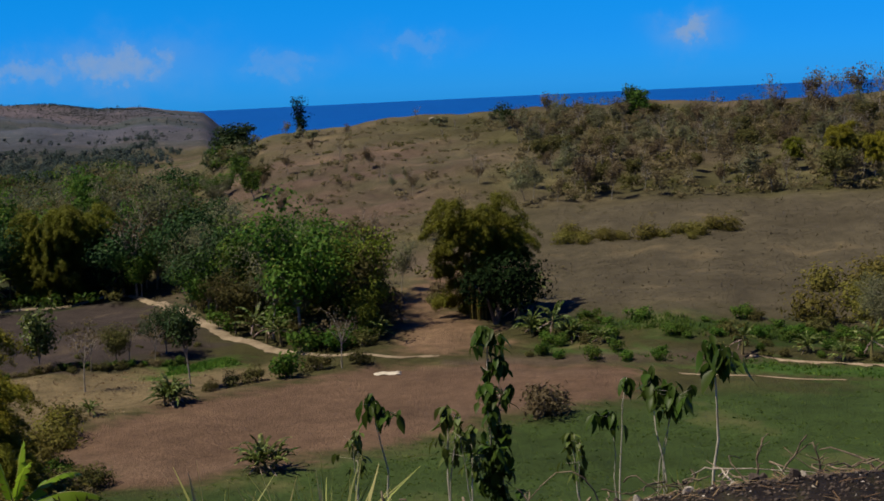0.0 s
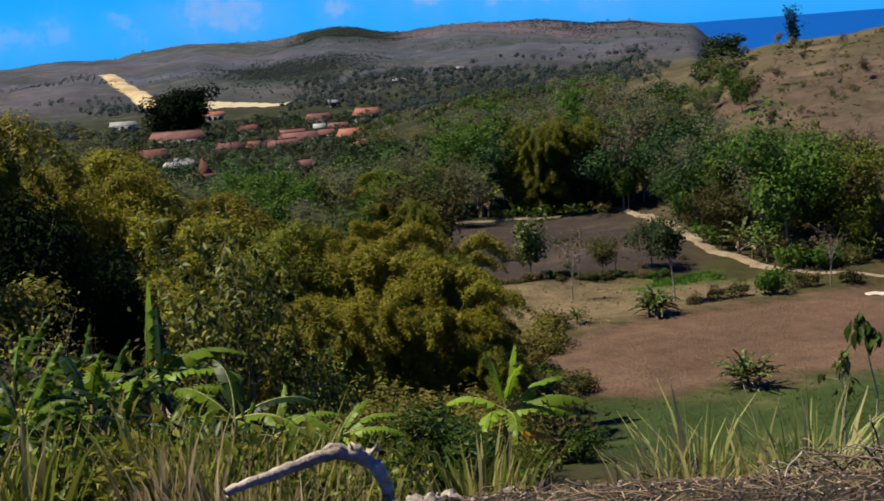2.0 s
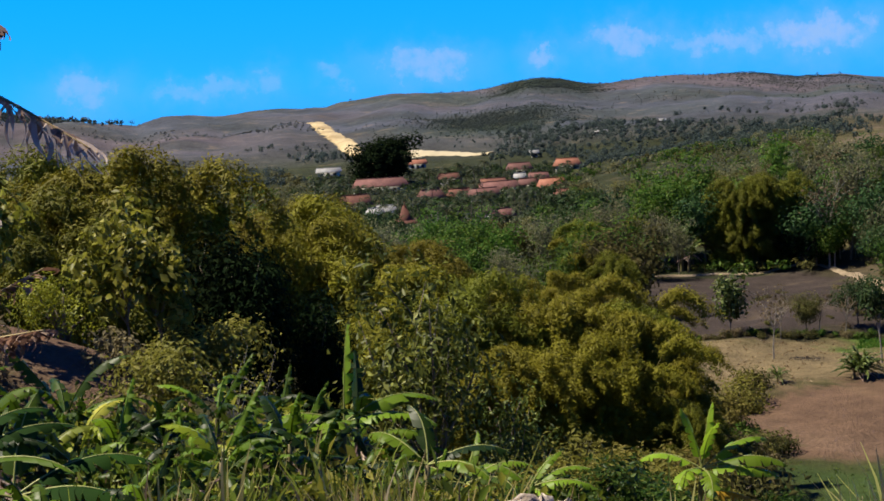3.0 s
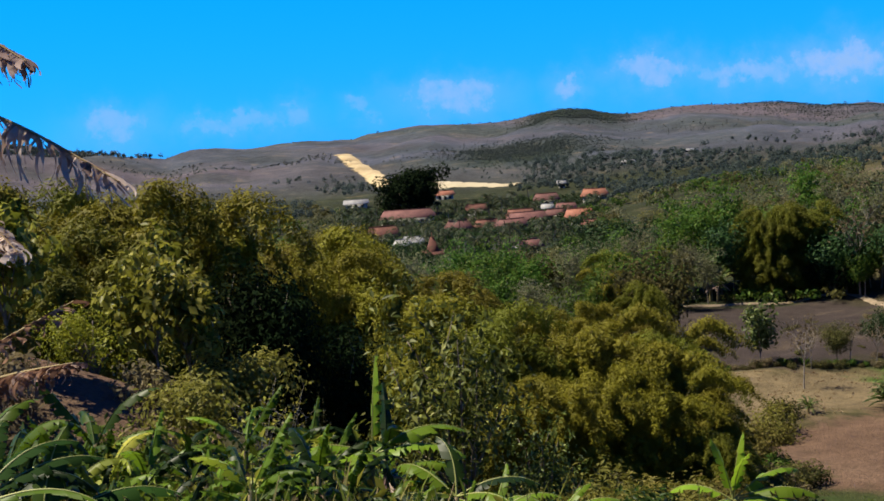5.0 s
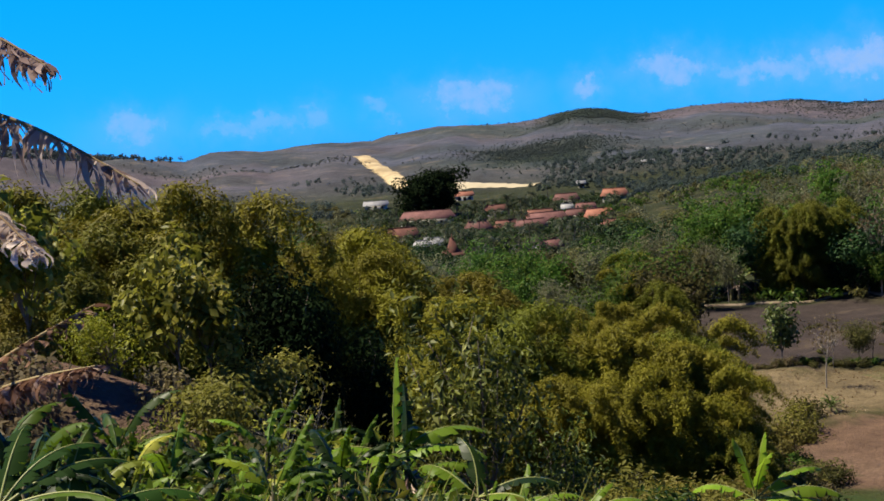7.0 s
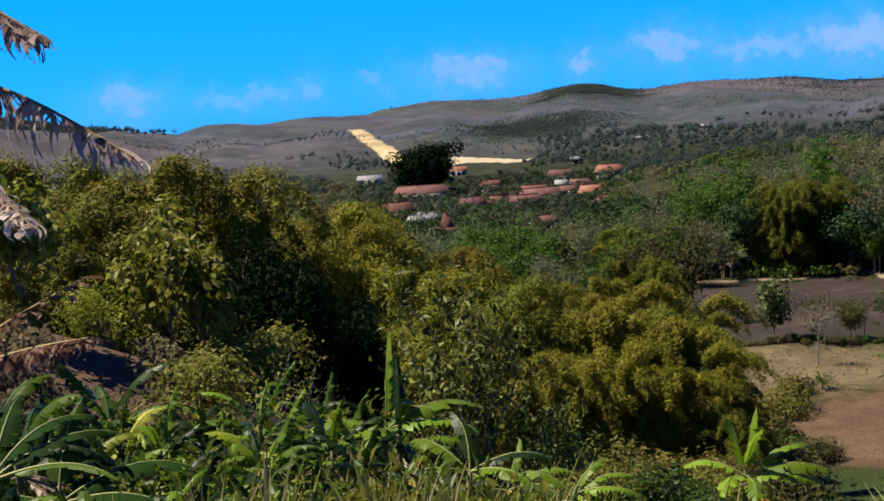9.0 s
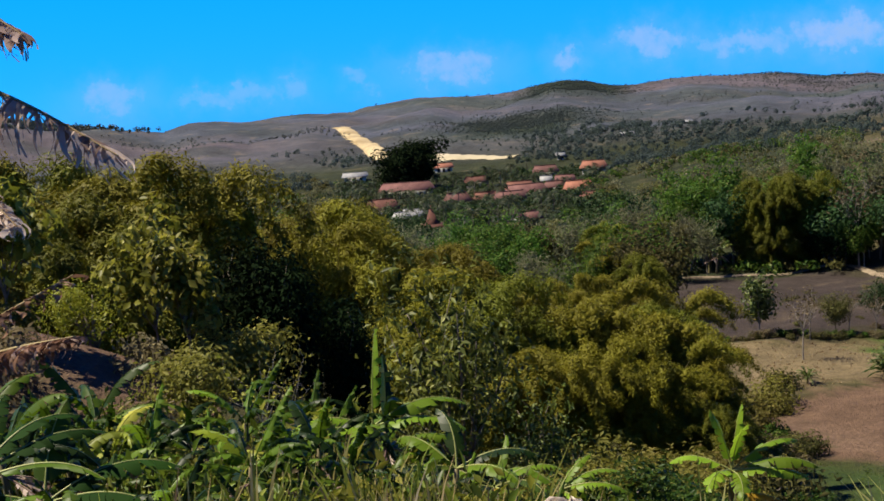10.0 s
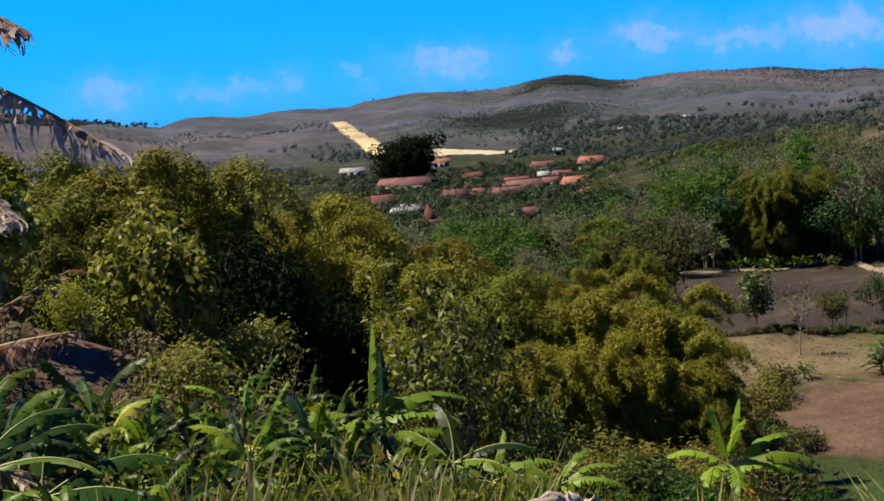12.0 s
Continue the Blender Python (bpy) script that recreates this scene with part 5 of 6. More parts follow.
# ---- village ----
def house(b, r, wide, deep, eave, ridge, roof, spin, label, hip=0.25, tiers=0):
    """A house with walls, door, windows and an overhanging hipped roof."""
    root = thing("house", label, "house", "village houses")
    wide, deep, eave, ridge = wide * 0.82, deep * 0.8, eave * 0.78, ridge * 0.74
    w, d = wide / 2, deep / 2
    s = Shape()
    t = 0.18
    s.box((-w, -d, -1.5), (w, -d + t, eave)).box((-w, d - t, -1.5), (w, d, eave)).box((-w, -d + t, -1.5), (-w + t, d - t, eave)).box((w - t, -d + t, -1.5), (w, d - t, eave))
    part("wall", s, PLASTER, root)
    door_shape = Shape().box((-0.5, -d - 0.05, 0), (0.5, -d - 0.004, min(2.0, eave - 0.1)))
    part("door", door_shape, DARK_WOOD, root)
    for k in (-0.62, 0.62):
        win = part("window", Shape().box((k * w - 0.5, -d - 0.06, 0.8), (k * w + 0.5, -d - 0.005, min(1.8, eave - 0.15))), DARK_WOOD, root)
        part("pane", Shape().box((k * w - 0.42, -d - 0.075, 0.88), (k * w + 0.42, -d - 0.064, min(1.72, eave - 0.23))), GLASS_DARK, win)
    o, th = 0.8, 0.16

    def hipped(w0, d0, z0, z1, inset):
        v = []
        for dz in (0, th):
            v += [(-w0, -d0, z0 + dz), (w0, -d0, z0 + dz), (w0, d0, z0 + dz), (-w0, d0, z0 + dz), (-w0 * (1 - inset), 0, z1 + dz), (w0 * (1 - inset), 0, z1 + dz)]
        q = [(6, 7, 11, 10), (8, 9, 10, 11), (0, 4, 5, 1), (2, 5, 4, 3), (0, 1, 7, 6), (1, 2, 8, 7), (2, 3, 9, 8), (3, 0, 6, 9)]
        return Shape().add(v, [np.array(q), np.array([(7, 8, 11), (9, 6, 10), (1, 5, 2), (3, 4, 0)])])
    rf = part("roof", hipped(w + o, d + o, eave - 0.1, ridge, hip), roof, root)
    part("ridge_cap", Shape().tube([(-(w + o) * (1 - hip), 0, ridge + 0.2), ((w + o) * (1 - hip), 0, ridge + 0.2)], 0.14, 6), roof, rf)
    if tiers:
        part("upper_roof", hipped(w * 0.62, d * 0.62, ridge - 0.5, ridge + 2.9, 0.72), roof, root)
        part("finial", Shape().tube([(0, 0, ridge + 2.9), (0, 0, ridge + 4.0)], [0.14, 0.03], 6), roof, root)
    p = on_land(b, r)
    root.matrix_basis = pose(p.x, p.y, p.z - 0.6, 0, 0, b + spin)
    return root


HOUSES = (((1.82, 437, 19.0, 8, 3, 6.2, ROOF_TILE, -8, "long house with a faded red clay tile roof", 0.15, 0),
           (2.88, 392, 9.2, 5.1, 3, 6.8, ROOF_OLD, 14, "house with a brownish clay tile roof", 0.15, 0),
           (-0.19, 405, 8.8, 4.9, 3, 7.1, ROOF_TILE, 50, "house with a steep red tile gable", 0.08, 0),
           (-2.35, 396, 9.2, 5.1, 3, 5.6, ROOF_TILE, 16, "house with a pale edged red tile roof", 0.15, 0),
           (-3.01, 410, 12.7, 7.1, 3, 6.1, ROOF_TILE, 14, "wide house with a red clay roof", 0.15, 0),
           (-2.75, 425, 8.6, 4.8, 3, 5.8, ROOF_OLD, 8, "house with a faded brown roof among palms", 0.15, 0),
           (-3.84, 464, 8.6, 4.8, 3, 5.8, ROOF_TILE, 6, "house with a broad clay roof", 0.2, 0),
           (-3.85, 446, 3.0, 3.2, 3, 4.8, ROOF_TIN, 10, "house with a grey sheet roof by the street", 0.04, 0),)
          + ((-5.78, 462, 8.8, 4.9, 3.4, 6.4, ROOF_BRIGHT, -8, "house with a bright orange-red roof", 0.2, 0),
           (-5.13, 383, 7.3, 4.0, 3.2, 6.3, ROOF_BRIGHT, 20, "house with a bright orange gable roof", 0.08, 0),
           (-5.00, 404, 2.7, 3.2, 3.2, 4.5, ROOF_TIN, 4, "house with a white tin roof by the street", 0.04, 0),
           (-3.10, 308, 3.5, 3.2, 2.6, 4.8, ROOF_TILE, 35, "small house with a red roof among palms", 0.1, 0),
           (-2.65, 277, 7.3, 4.0, 2.2, 4.4, ROOF_OLD, 5, "low house with a dull red roof in the trees", 0.25, 0),
           (3.85, 510, 9.2, 8, 2.8, 4.6, ROOF_TIN, -4, "long white-walled shed with a pale tin roof", 0.03, 0),
           (0.26, 516, 7.3, 4.0, 3, 5.0, ROOF_BRIGHT, 5, "house with an orange roof under the big tree", 0.15, 0),
           (1.66, 356, 4.3, 3.9, 2.8, 5.2, ROOF_TIN, -20, "house with a weathered grey roof", 0.05, 0),)
          + ((2.10, 348, 3.0, 3.2, 2.8, 4.8, ROOF_TIN, 25, "small house with a dusty grey roof", 0.05, 0),
           (-4.48, 525, 2.7, 3.2, 2.6, 3.9, ROOF_TIN, 0, "small pale house behind the village", 0.04, 0),
           (-1.38, 409, 7.3, 4.0, 3, 5.6, ROOF_OLD, 22, "small house with an old dark tile roof", 0.15, 0),
           (-5.60, 352, 4.4, 3.2, 2.8, 5.0, ROOF_OLD, 30, "small house with a brown roof", 0.15, 0),
           (-4.60, 440, 6.0, 3.3, 3, 5.2, ROOF_TILE, -6, "house with a clay roof and pale gable", 0.08, 0),
           (-1.00, 448, 7.7, 4.2, 3, 5.2, ROOF_OLD, 8, "house with a dull red roof behind palms", 0.15, 0),
           (-4.20, 415, 6.4, 3.5, 3, 5.2, ROOF_TILE, 18, "house with a red roof by the street", 0.15, 0),
           (0.90, 306, 5.2, 5.2, 2.6, 3.7, ROOF_OLD, 12, "joglo house with a tall tiered dark red roof", 0.3, 1),)
          + ((-9.60, 640, 4.0, 3, 2.0, 3.0, ROOF_TIN, 0, "pale farmhouse on the far slope", 0.1, 0),
           (-7.20, 600, 5.5, 3, 2.0, 2.8, ROOF_TIN, 4, "pale long barn on the far slope", 0.05, 0),))
for b, r, wide, deep, eave, ridge, roof, spin, label, hip, tiers in HOUSES:
    house(b, r, wide, deep, eave, ridge, roof, spin, label, hip, tiers)
house(-2.74, 318, 3.2, 2.4, 1.8, 2.5, ROOF_TIN, 10, "low shed with a white tin roof", 0.02)
house(-9.3, 199, 1.1, 1.0, 1.8, 2.3, ROOF_TIN, 6, "little field hut with a pale tin roof", 0.02)

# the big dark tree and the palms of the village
banyan = tree("banyan_tree", 61, 13.5, 0.16, 6.6, 26, 0.7, 2.9, 24000, 0.85, MANGO_SHADE_LEAF, BARK, "huge dark dome-shaped banyan tree over the village", group="village trees", flat=0.8)
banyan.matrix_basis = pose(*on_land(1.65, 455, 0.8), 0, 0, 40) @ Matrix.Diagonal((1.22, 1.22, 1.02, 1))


def below_roofs(b, r, p):
    """How tall a tree here may be and still leave the roofs behind it in view."""
    tall = EYE + r * math.tan(radians(-2.9)) - height(p.x, p.y)
    for hb, hr, wide, deep, eave, ridge, *rest in HOUSES:
        q = on_land(hb, hr)
        if (q - p).length < 0.62 * wide:
            return 0
        if r < hr and abs(b - hb) < math.degrees(0.44 * wide / hr) + 0.3:
            tall = min(tall, EYE + (q.z - 0.6 + (0.5 + 0.85 * rng.uniform()) * eave - EYE) * r / hr - height(p.x, p.y))
    return tall


stood = []
for _ in range(4000):
    b, r = rng.uniform(-5.9, 4.6), math.sqrt(rng.uniform(262 ** 2, 480 ** 2))
    p = bearing(b, r)
    room = min(below_roofs(b, r, p), rng.uniform(4.5, 8.5))
    if room < 2.2 or any((p - q).length < 3.4 for q in stood):
        continue
    stood.append(p)
    wood(("palm", "palm2", "dark", "palm", "dark", "palm2", "dark")[rng.integers(0, 7)] if room > 3.2 else ("dark", "greenshrub")[rng.integers(0, 2)], b, r, room)
    if len(stood) >= 420:
        break
for b, top, r in ((-0.47, -4.45, 300), (-0.76, -4.36, 312), (-1.97, -2.86, 420), (-3.12, -2.45, 470), (-2.09, -3.44, 380), (1.75, -4.16, 335), (1.19, -4.32, 322), (-1.54, -4.65, 318), (-2.13, -4.36, 330), (-0.25, -3.52, 375), (2.73, -3.51, 400), (-2.49, -2.67, 455), (-1.46, -2.70, 430), (0.68, -3.67, 350)):
    q = bearing(b, r)
    wood("palm2", b, r, min(max(EYE + r * math.tan(radians(top)) - height(q.x, q.y), 5.0), 10.5))
scatter(40, 3, 10, 300, 480, ["dark", "green", "olive", "palm"], (5, 9), None, 5.0, lambda b: -2.95)

# ---- the sheet and plants in and by the brown field ----
sheet = Shape()
gx, gy = np.meshgrid(np.linspace(-1.6, 1.6, 9), np.linspace(-0.9, 0.9, 6))
gz = 0.18 + 0.10 * np.sin(gx * 3.1) * np.cos(gy * 4.0) - 0.10 * (np.abs(gx) > 1.5) - 0.08 * (np.abs(gy) > 0.85)
i0 = np.arange(5)[:, None] * 9 + np.arange(8)[None]
sheet.add(np.stack([gx, gy, gz], -1).reshape(-1, 3), [np.stack([i0, i0 + 1, i0 + 10, i0 + 9], -1).reshape(-1, 4)])
cloth = tagged(part("ground_sheet", sheet, TARP), "crumpled white sheet lying on the field edge", "sheet")
cloth.modifiers.new("thickness", "SOLIDIFY").thickness = 0.05
cloth.matrix_basis = pose(*on_land(-25.75, 119.5), 0, 0, -26) @ Matrix.Scale(0.72, 4)

AGAVE = lambda: banana(71, 0.5, 24, 1.5, "low spiky green plant on the field edge", (0.3, 1.4), 2, 0.26, DEEP_LEAF)
for b, r, s in ((-16.85, 113.5, 1.7), (-16.65, 113.1, 1.35), (-17.1, 113.9, 1.4), (-13.7, 111.5, 0.95)):
    plant("agave", AGAVE, b, r, s)
FIELD_PLANT = lambda: banana(104, 0.5, 17, 1.9, "clump of broad spiky leaves with withered lower leaves", (0.45, 1.45), 4, 0.32, DEEP_LEAF)
plant("field_plant", FIELD_PLANT, -20.55, 89, 1.35)
plant("field_plant", FIELD_PLANT, -20.95, 89.4, 1.0)
plant("field_plant", FIELD_PLANT, -20.25, 88.7, 0.95)
wood("dryshrub", -31.9, 100, 2.3, 1.0, "brown withered bush at the field edge")
wood("dryshrub", -32.3, 101, 1.7)

# dead stalks left standing on the dry hillside plot
q5 = np.random.default_rng(55)
sb, sr = q5.uniform(-52, -31, 700), np.sqrt(q5.uniform(130 ** 2, 214 ** 2, 700))
sx, sy = -sr * np.sin(np.radians(sb)), sr * np.cos(np.radians(sb))
ok = inside(sx, sy, DRY_SLOPE) > q5.uniform(-1, 3, 700)
sx, sy = sx[ok], sy[ok]
base = np.column_stack([sx, sy, land(sx, sy)])
tip = base + np.column_stack([q5.normal(size=(len(sx), 2)) * 0.18, q5.uniform(0.15, 0.4, len(sx))])
wide = np.column_stack([q5.normal(size=(len(sx), 2)) * 0.05, np.zeros(len(sx))])
tri = np.arange(len(sx))[:, None] * 3 + np.array([[0, 1, 2]])
stubble = Shape().add(np.stack([base - wide, base + wide, tip], 1).reshape(-1, 3), [tri])
tagged(part("dry_stubble", stubble, DRY_BLADE), "dead crop stalks standing on the dry hillside", "stubble", kind="stuff")

# ---- slope below the lookout: saplings with large leaves ----
plant("midtree", lambda: sapling(81, 7.0, 420, 0.52, 1.2, SAP_LEAF, "slim young teak clothed in big drooping leaves", 0.22, 3, column=True), -30.25, 43, 0.94)
plant("sap_a", lambda: sapling(82, 5.0, 46, 0.55, 1.1, SAP_LEAF, "thin sapling with a tuft of leaves on top", 0.84, 1), -25.75, 51, 1.15)
plant("sap_b", lambda: sapling(83, 4.4, 60, 0.5, 1.1, DEEP_LEAF, "small sapling with dark glossy leaves", 0.6, 2), -24.25, 54, 0.95)
plant("sap_c", lambda: sapling(84, 5.6, 90, 0.6, 1.3, SAP_LEAF, "forked sapling with big hanging leaves", 0.82, 3), -36.8, 48, 1.0)
plant("sap_d", lambda: sapling(85, 5.7, 46, 0.58, 0.9, SAP_LEAF, "pale-stemmed sapling with big drooping leaves", 0.86, 2), -35.1, 48, 1.0)
plant("sap_a", None, -39.1, 44, 1.33)
plant("sap_b", None, -28.0, 42, 0.95)
plant("sap_b", None, -29.0, 41, 0.8)
plant("sap_b", None, -33.6, 46, 0.85)

# bananas and spiky plants along the foot of the hill
for b, r, s, q in ((-24.9, 136, 1.4, 0), (-25.5, 135, 1.5, 1), (-31.8, 133, 1.7, 1), (-32.6, 132, 1.5, 0), (-33.3, 131, 1.5, 1), (-34.6, 128, 1.2, 1), (-31.2, 138, 1.4, 0), (-40.2, 122, 1.2, 0), (-44.2, 121, 1.3, 1),
                   (-45.2, 122, 1.4, 0), (-42.8, 124, 1.2, 1), (-20.4, 141, 1.5, 0), (-20.9, 139, 1.4, 0), (-21.5, 137.5, 1.5, 0), (-23.6, 137, 1.3, 0), (-46.2, 124, 1.3, 1), (-18.4, 172, 1.4, 1), (-10.15, 196, 2.6, 0), (-10.4, 194, 2.0, 0), (-32.0, 152, 1.3, 0)):
    plant("agave" if q else "hill_banana", AGAVE if q else (lambda: banana(104, 1.4, 9, 1.7, "banana plant at the foot of the hill", (0.3, 1.25), 2, 0.44, DEEP_LEAF)), b, r, s)

# ---- grass over the meadow, the tan field and the slopes ----
def turf(name, seed, n, poly, b0, b1, r0, r1, tall, leaf, label):
    q = np.random.default_rng(seed)
    gb, gr = q.uniform(b0, b1, n), np.sqrt(q.uniform(r0 * r0, r1 * r1, n))
    gx, gy = -gr * np.sin(np.radians(gb)), gr * np.cos(np.radians(gb))
    patch = np.sin(gx / 3.7 + seed) * np.sin(gy / 4.9 + 2 * seed) + 0.5 * np.sin((gx - gy) / 2.3)
    keep = (inside(gx, gy, poly) > 0.5) & (patch > q.uniform(-1.2, 1.0, n))
    gx, gy = gx[keep], gy[keep]
    m = 5
    c = np.repeat(np.column_stack([gx, gy, land(gx, gy)]), m, 0) + q.normal(size=(len(gx) * m, 3)) * np.array([0.12, 0.12, 0.0])
    top = c + np.column_stack([q.normal(size=(len(c), 2)) * 0.4 * tall, q.uniform(0.5, 1.2, len(c)) * tall])
    side = np.column_stack([q.normal(size=(len(c), 2)) * 0.035, np.zeros(len(c))])
    s = Shape().add(np.stack([c - side, c + side, top], 1).reshape(-1, 3), [np.arange(len(c))[:, None] * 3 + np.array([[0, 1, 2]])])
    return tagged(part(name, s, leaf), label, "grass", kind="stuff")


turf("meadow_grass", 1, 7000, MEADOW, -58, -12, 50, 112, 0.12, GRASS_LEAF, "short green meadow grass below the bank")
turf("dry_grass", 2, 1300, TAN_FIELD, -22, -9, 104, 132, 0.14, STRAW, "dry yellow grass on the fallow field")
turf("green_crop", 3, 3500, GREEN_STRIP, -53, -32, 110, 130, 0.3, BROAD_LEAF, "green crop on the narrow plot")
turf("hedge_grass", 6, 6000, HEDGE_STRIP, -54, -31, 124, 140, 0.5, GRASS_LEAF, "tall green grass below the dry hillside")
turf("slope_grass", 4, 5000, DRY_SLOPE, -54, -30, 128, 215, 0.12, DRY_BLADE, "olive weeds on the dry hillside")
turf("bright_grass", 5, 2500, BRIGHT_GRASS, -21, -16, 125, 135, 0.3, BROAD_LEAF, "bright green crop by the track")
plant("yellow_shrub", lambda: shrub(45, 2.9, 3.2, 3000, 0.16, YELLOW_BUSH, "fresh yellow-green bush on bare soil"), 14.75, 46.5, 0.74)

# ---- near trees on the left slope ----
plant("teak_near", lambda: tree("teak_tree", 91, 11.5, 0.3, 2.6, 12, 0.11, 1.3, 1300, 0.72, TEAK_LEAF, BARK, "tall young teak with big yellow-green leaves", droop=0.9, forks=1, slim=0.6), 12.2, 46, 0.47, 40)
plant("teak_near", None, 11.0, 44, 0.43, 160)
plant("teak_near", None, 17.9, 44, 0.5)
plant("mango", lambda: tree("mango_tree", 92, 9.6, 0.2, 1.5, 14, 0.18, 1.45, 8000, 0.36, MANGO_SHADE_LEAF, BARK, "dense dark mango tree with glossy leaves", slim=0.35, droop=0.6), 7.75, 50, 0.70, 20)
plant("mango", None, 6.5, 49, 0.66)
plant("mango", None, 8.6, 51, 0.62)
# this one is added to blacken the shaded hollow under the bamboo
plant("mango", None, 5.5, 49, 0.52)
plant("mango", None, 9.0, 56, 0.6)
plant("leafy", lambda: tree("broadleaf_tree", 93, 6.6, 0.2, 1.7, 12, 0.11, 0.85, 2300, 0.24, LEAFY, BARK, "broad green tree with many small drooping leaves", droop=0.7, slim=0.4, forks=1), 0.2, 41, 1.22)
plant("leafy", None, -2.8, 42, 0.8)
plant("cane", lambda: tree("bare_tree", 94, 4.4, 0.2, 1.4, 10, 0.06, 0.5, 120, 0.3, TEAK_LEAF, PALE_BARK, "cluster of bare pale stems with few leaves", forks=3), 8.4, 36, 0.62)
plant("cane", None, 7.4, 37, 0.55)
for b, r, tall in ((11.8, 38, 2.2), (9.2, 45, 2.5), (-4.2, 47, 3.0), (-6.0, 52, 3.4), (-7.8, 48, 3.0), (-9.2, 55, 3.4), (-7.0, 42, 2.6), (-5.2, 39, 2.2), (-10.4, 60, 3.0),
                   (-11.2, 66, 3.0), (-9.6, 44, 2.2), (-12.6, 72, 2.4), (-11.0, 52, 2.4), (-11.8, 80, 2.6), (-12.4, 88, 1.6)):
    wood("greenshrub" if rnd.random() < 0.55 and b > -6 else "shrub", b, r, tall)

for b, r, tall in ((18.6, 40, 1.6), (18.9, 35, 1.7), (19.6, 38, 1.8), (16.6, 33, 1.2), (18.2, 43, 1.6), (13.2, 36, 1.3), (12.6, 42, 1.2)):
    wood("shrub" if rnd.random() < 0.6 else "dryshrub", b, r, tall)

# ---- banana grove ----
BANANAS = [lambda q=q: banana(100 + q, (1.5, 1.2, 1.9)[q], (9, 8, 9)[q], (1.8, 1.6, 2.0)[q], ("banana plant with broad torn green leaves", "young banana plant with arching leaves", "tall banana plant with ragged leaves")[q], (0.25, 1.15), 4) for q in range(3)]
for b, r, s, q in (((18.4, 22, 1.25, 2),
         (16.2, 23, 1.2, 0),
         (19.2, 25, 1.3, 2),
         (17.6, 26, 1.3, 1),
         (14.6, 27, 1.3, 2),
         (13.8, 25, 0.95, 1),
         (11.4, 26, 0.9, 0),
         (9.2, 26, 1.0, 2),
         (7.6, 25, 0.85, 1),
         (5.8, 27, 0.9, 0),
         (3.5, 28, 1.25, 2),
         (1.8, 26, 0.85, 1),
         (0.2, 27, 1.0, 0),
         (-1.2, 28, 1.0, 2),
         (-2.4, 27, 0.8, 1),
         (-3.9, 29, 1.0, 0),
         (17.2, 28, 1.0, 1),
         (6.6, 30, 0.95, 2),)
        + ((12.2, 30, 0.9, 1),
         (20.0, 20, 1.0, 0),
         (15.0, 29, 0.95, 0),
         (8.2, 30, 0.85, 0),
         (4.4, 24, 0.75, 1),
         (-0.8, 24, 0.7, 1),
         (10.2, 23, 0.75, 1),
         (2.6, 23.5, 0.8, 0),
         (6.8, 23, 0.8, 2),
         (12.4, 22.5, 0.8, 0),
         (8.6, 22.5, 0.7, 0),
         (-2.0, 23.5, 0.75, 0),
         (14.8, 22, 0.8, 2),
         (0.9, 24.5, 0.8, 2),
         (-3.4, 25, 0.8, 1),)):
    plant("banana%d" % q, BANANAS[q], b, r, s * 0.78)
gb = np.random.default_rng(15)
for i in range(48):
    q = int(gb.integers(0, 3))
    plant("banana%d" % q, BANANAS[q], gb.uniform(-5.0, 20), gb.uniform(18.5, 33), gb.uniform(0.5, 0.85))
WEEDS = [lambda: weed(131, 1.5, 170, 0.24, LUSH_LEAF, "clump of leafy green weeds"), lambda: weed(132, 1.3, 130, 0.26, TEAK_LEAF, "yellow-green weeds with broad leaves"), lambda: weed(133, 1.2, 90, 0.22, DRY_LEAF, "dry brown weeds among the bananas")]
gw = np.random.default_rng(14)
for i in range(170):
    q = gw.choice([0, 0, 1, 1, 2])
    plant("weed%d" % q, WEEDS[q], gw.uniform(-5.5, 20), gw.uniform(18, 38), gw.uniform(0.6, 1.2))
for i in range(26):
    wb = gw.uniform(-12.5, -4.5)
    plant("weed0", WEEDS[0], wb, gw.uniform(29 if wb > -7.5 else 36, 56), gw.uniform(0.8, 1.25))
for i in range(14):
    wb = gw.uniform(-10.5, -4.5)
    wood("greenshrub" if gw.uniform() < 0.6 else "shrub", wb, gw.uniform(33, 50), gw.uniform(1.4, 2.4))


# a banana plant that stands by itself at the grove's end, and three more in full view
# G is the leaf copy with backlight put into its colour
G, Y = SUNLIT_LEAF, YELLOW_LEAF
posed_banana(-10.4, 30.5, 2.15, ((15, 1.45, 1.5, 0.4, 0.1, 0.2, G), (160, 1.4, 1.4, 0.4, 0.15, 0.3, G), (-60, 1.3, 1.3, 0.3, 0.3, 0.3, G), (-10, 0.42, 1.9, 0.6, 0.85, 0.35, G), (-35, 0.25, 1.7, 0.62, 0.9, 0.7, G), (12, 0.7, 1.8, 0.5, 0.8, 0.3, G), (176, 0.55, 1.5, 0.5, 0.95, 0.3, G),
                                 (-70, 0.1, 1.3, 0.5, 1.0, 0.6, G), (-20, -0.05, 1.1, 0.5, 0.7, 0.5, Y), (-120, 0.3, 1.3, 0.5, 1.0, 0.6, G)), "lone banana plant with sunlit torn leaves and one yellow leaf")
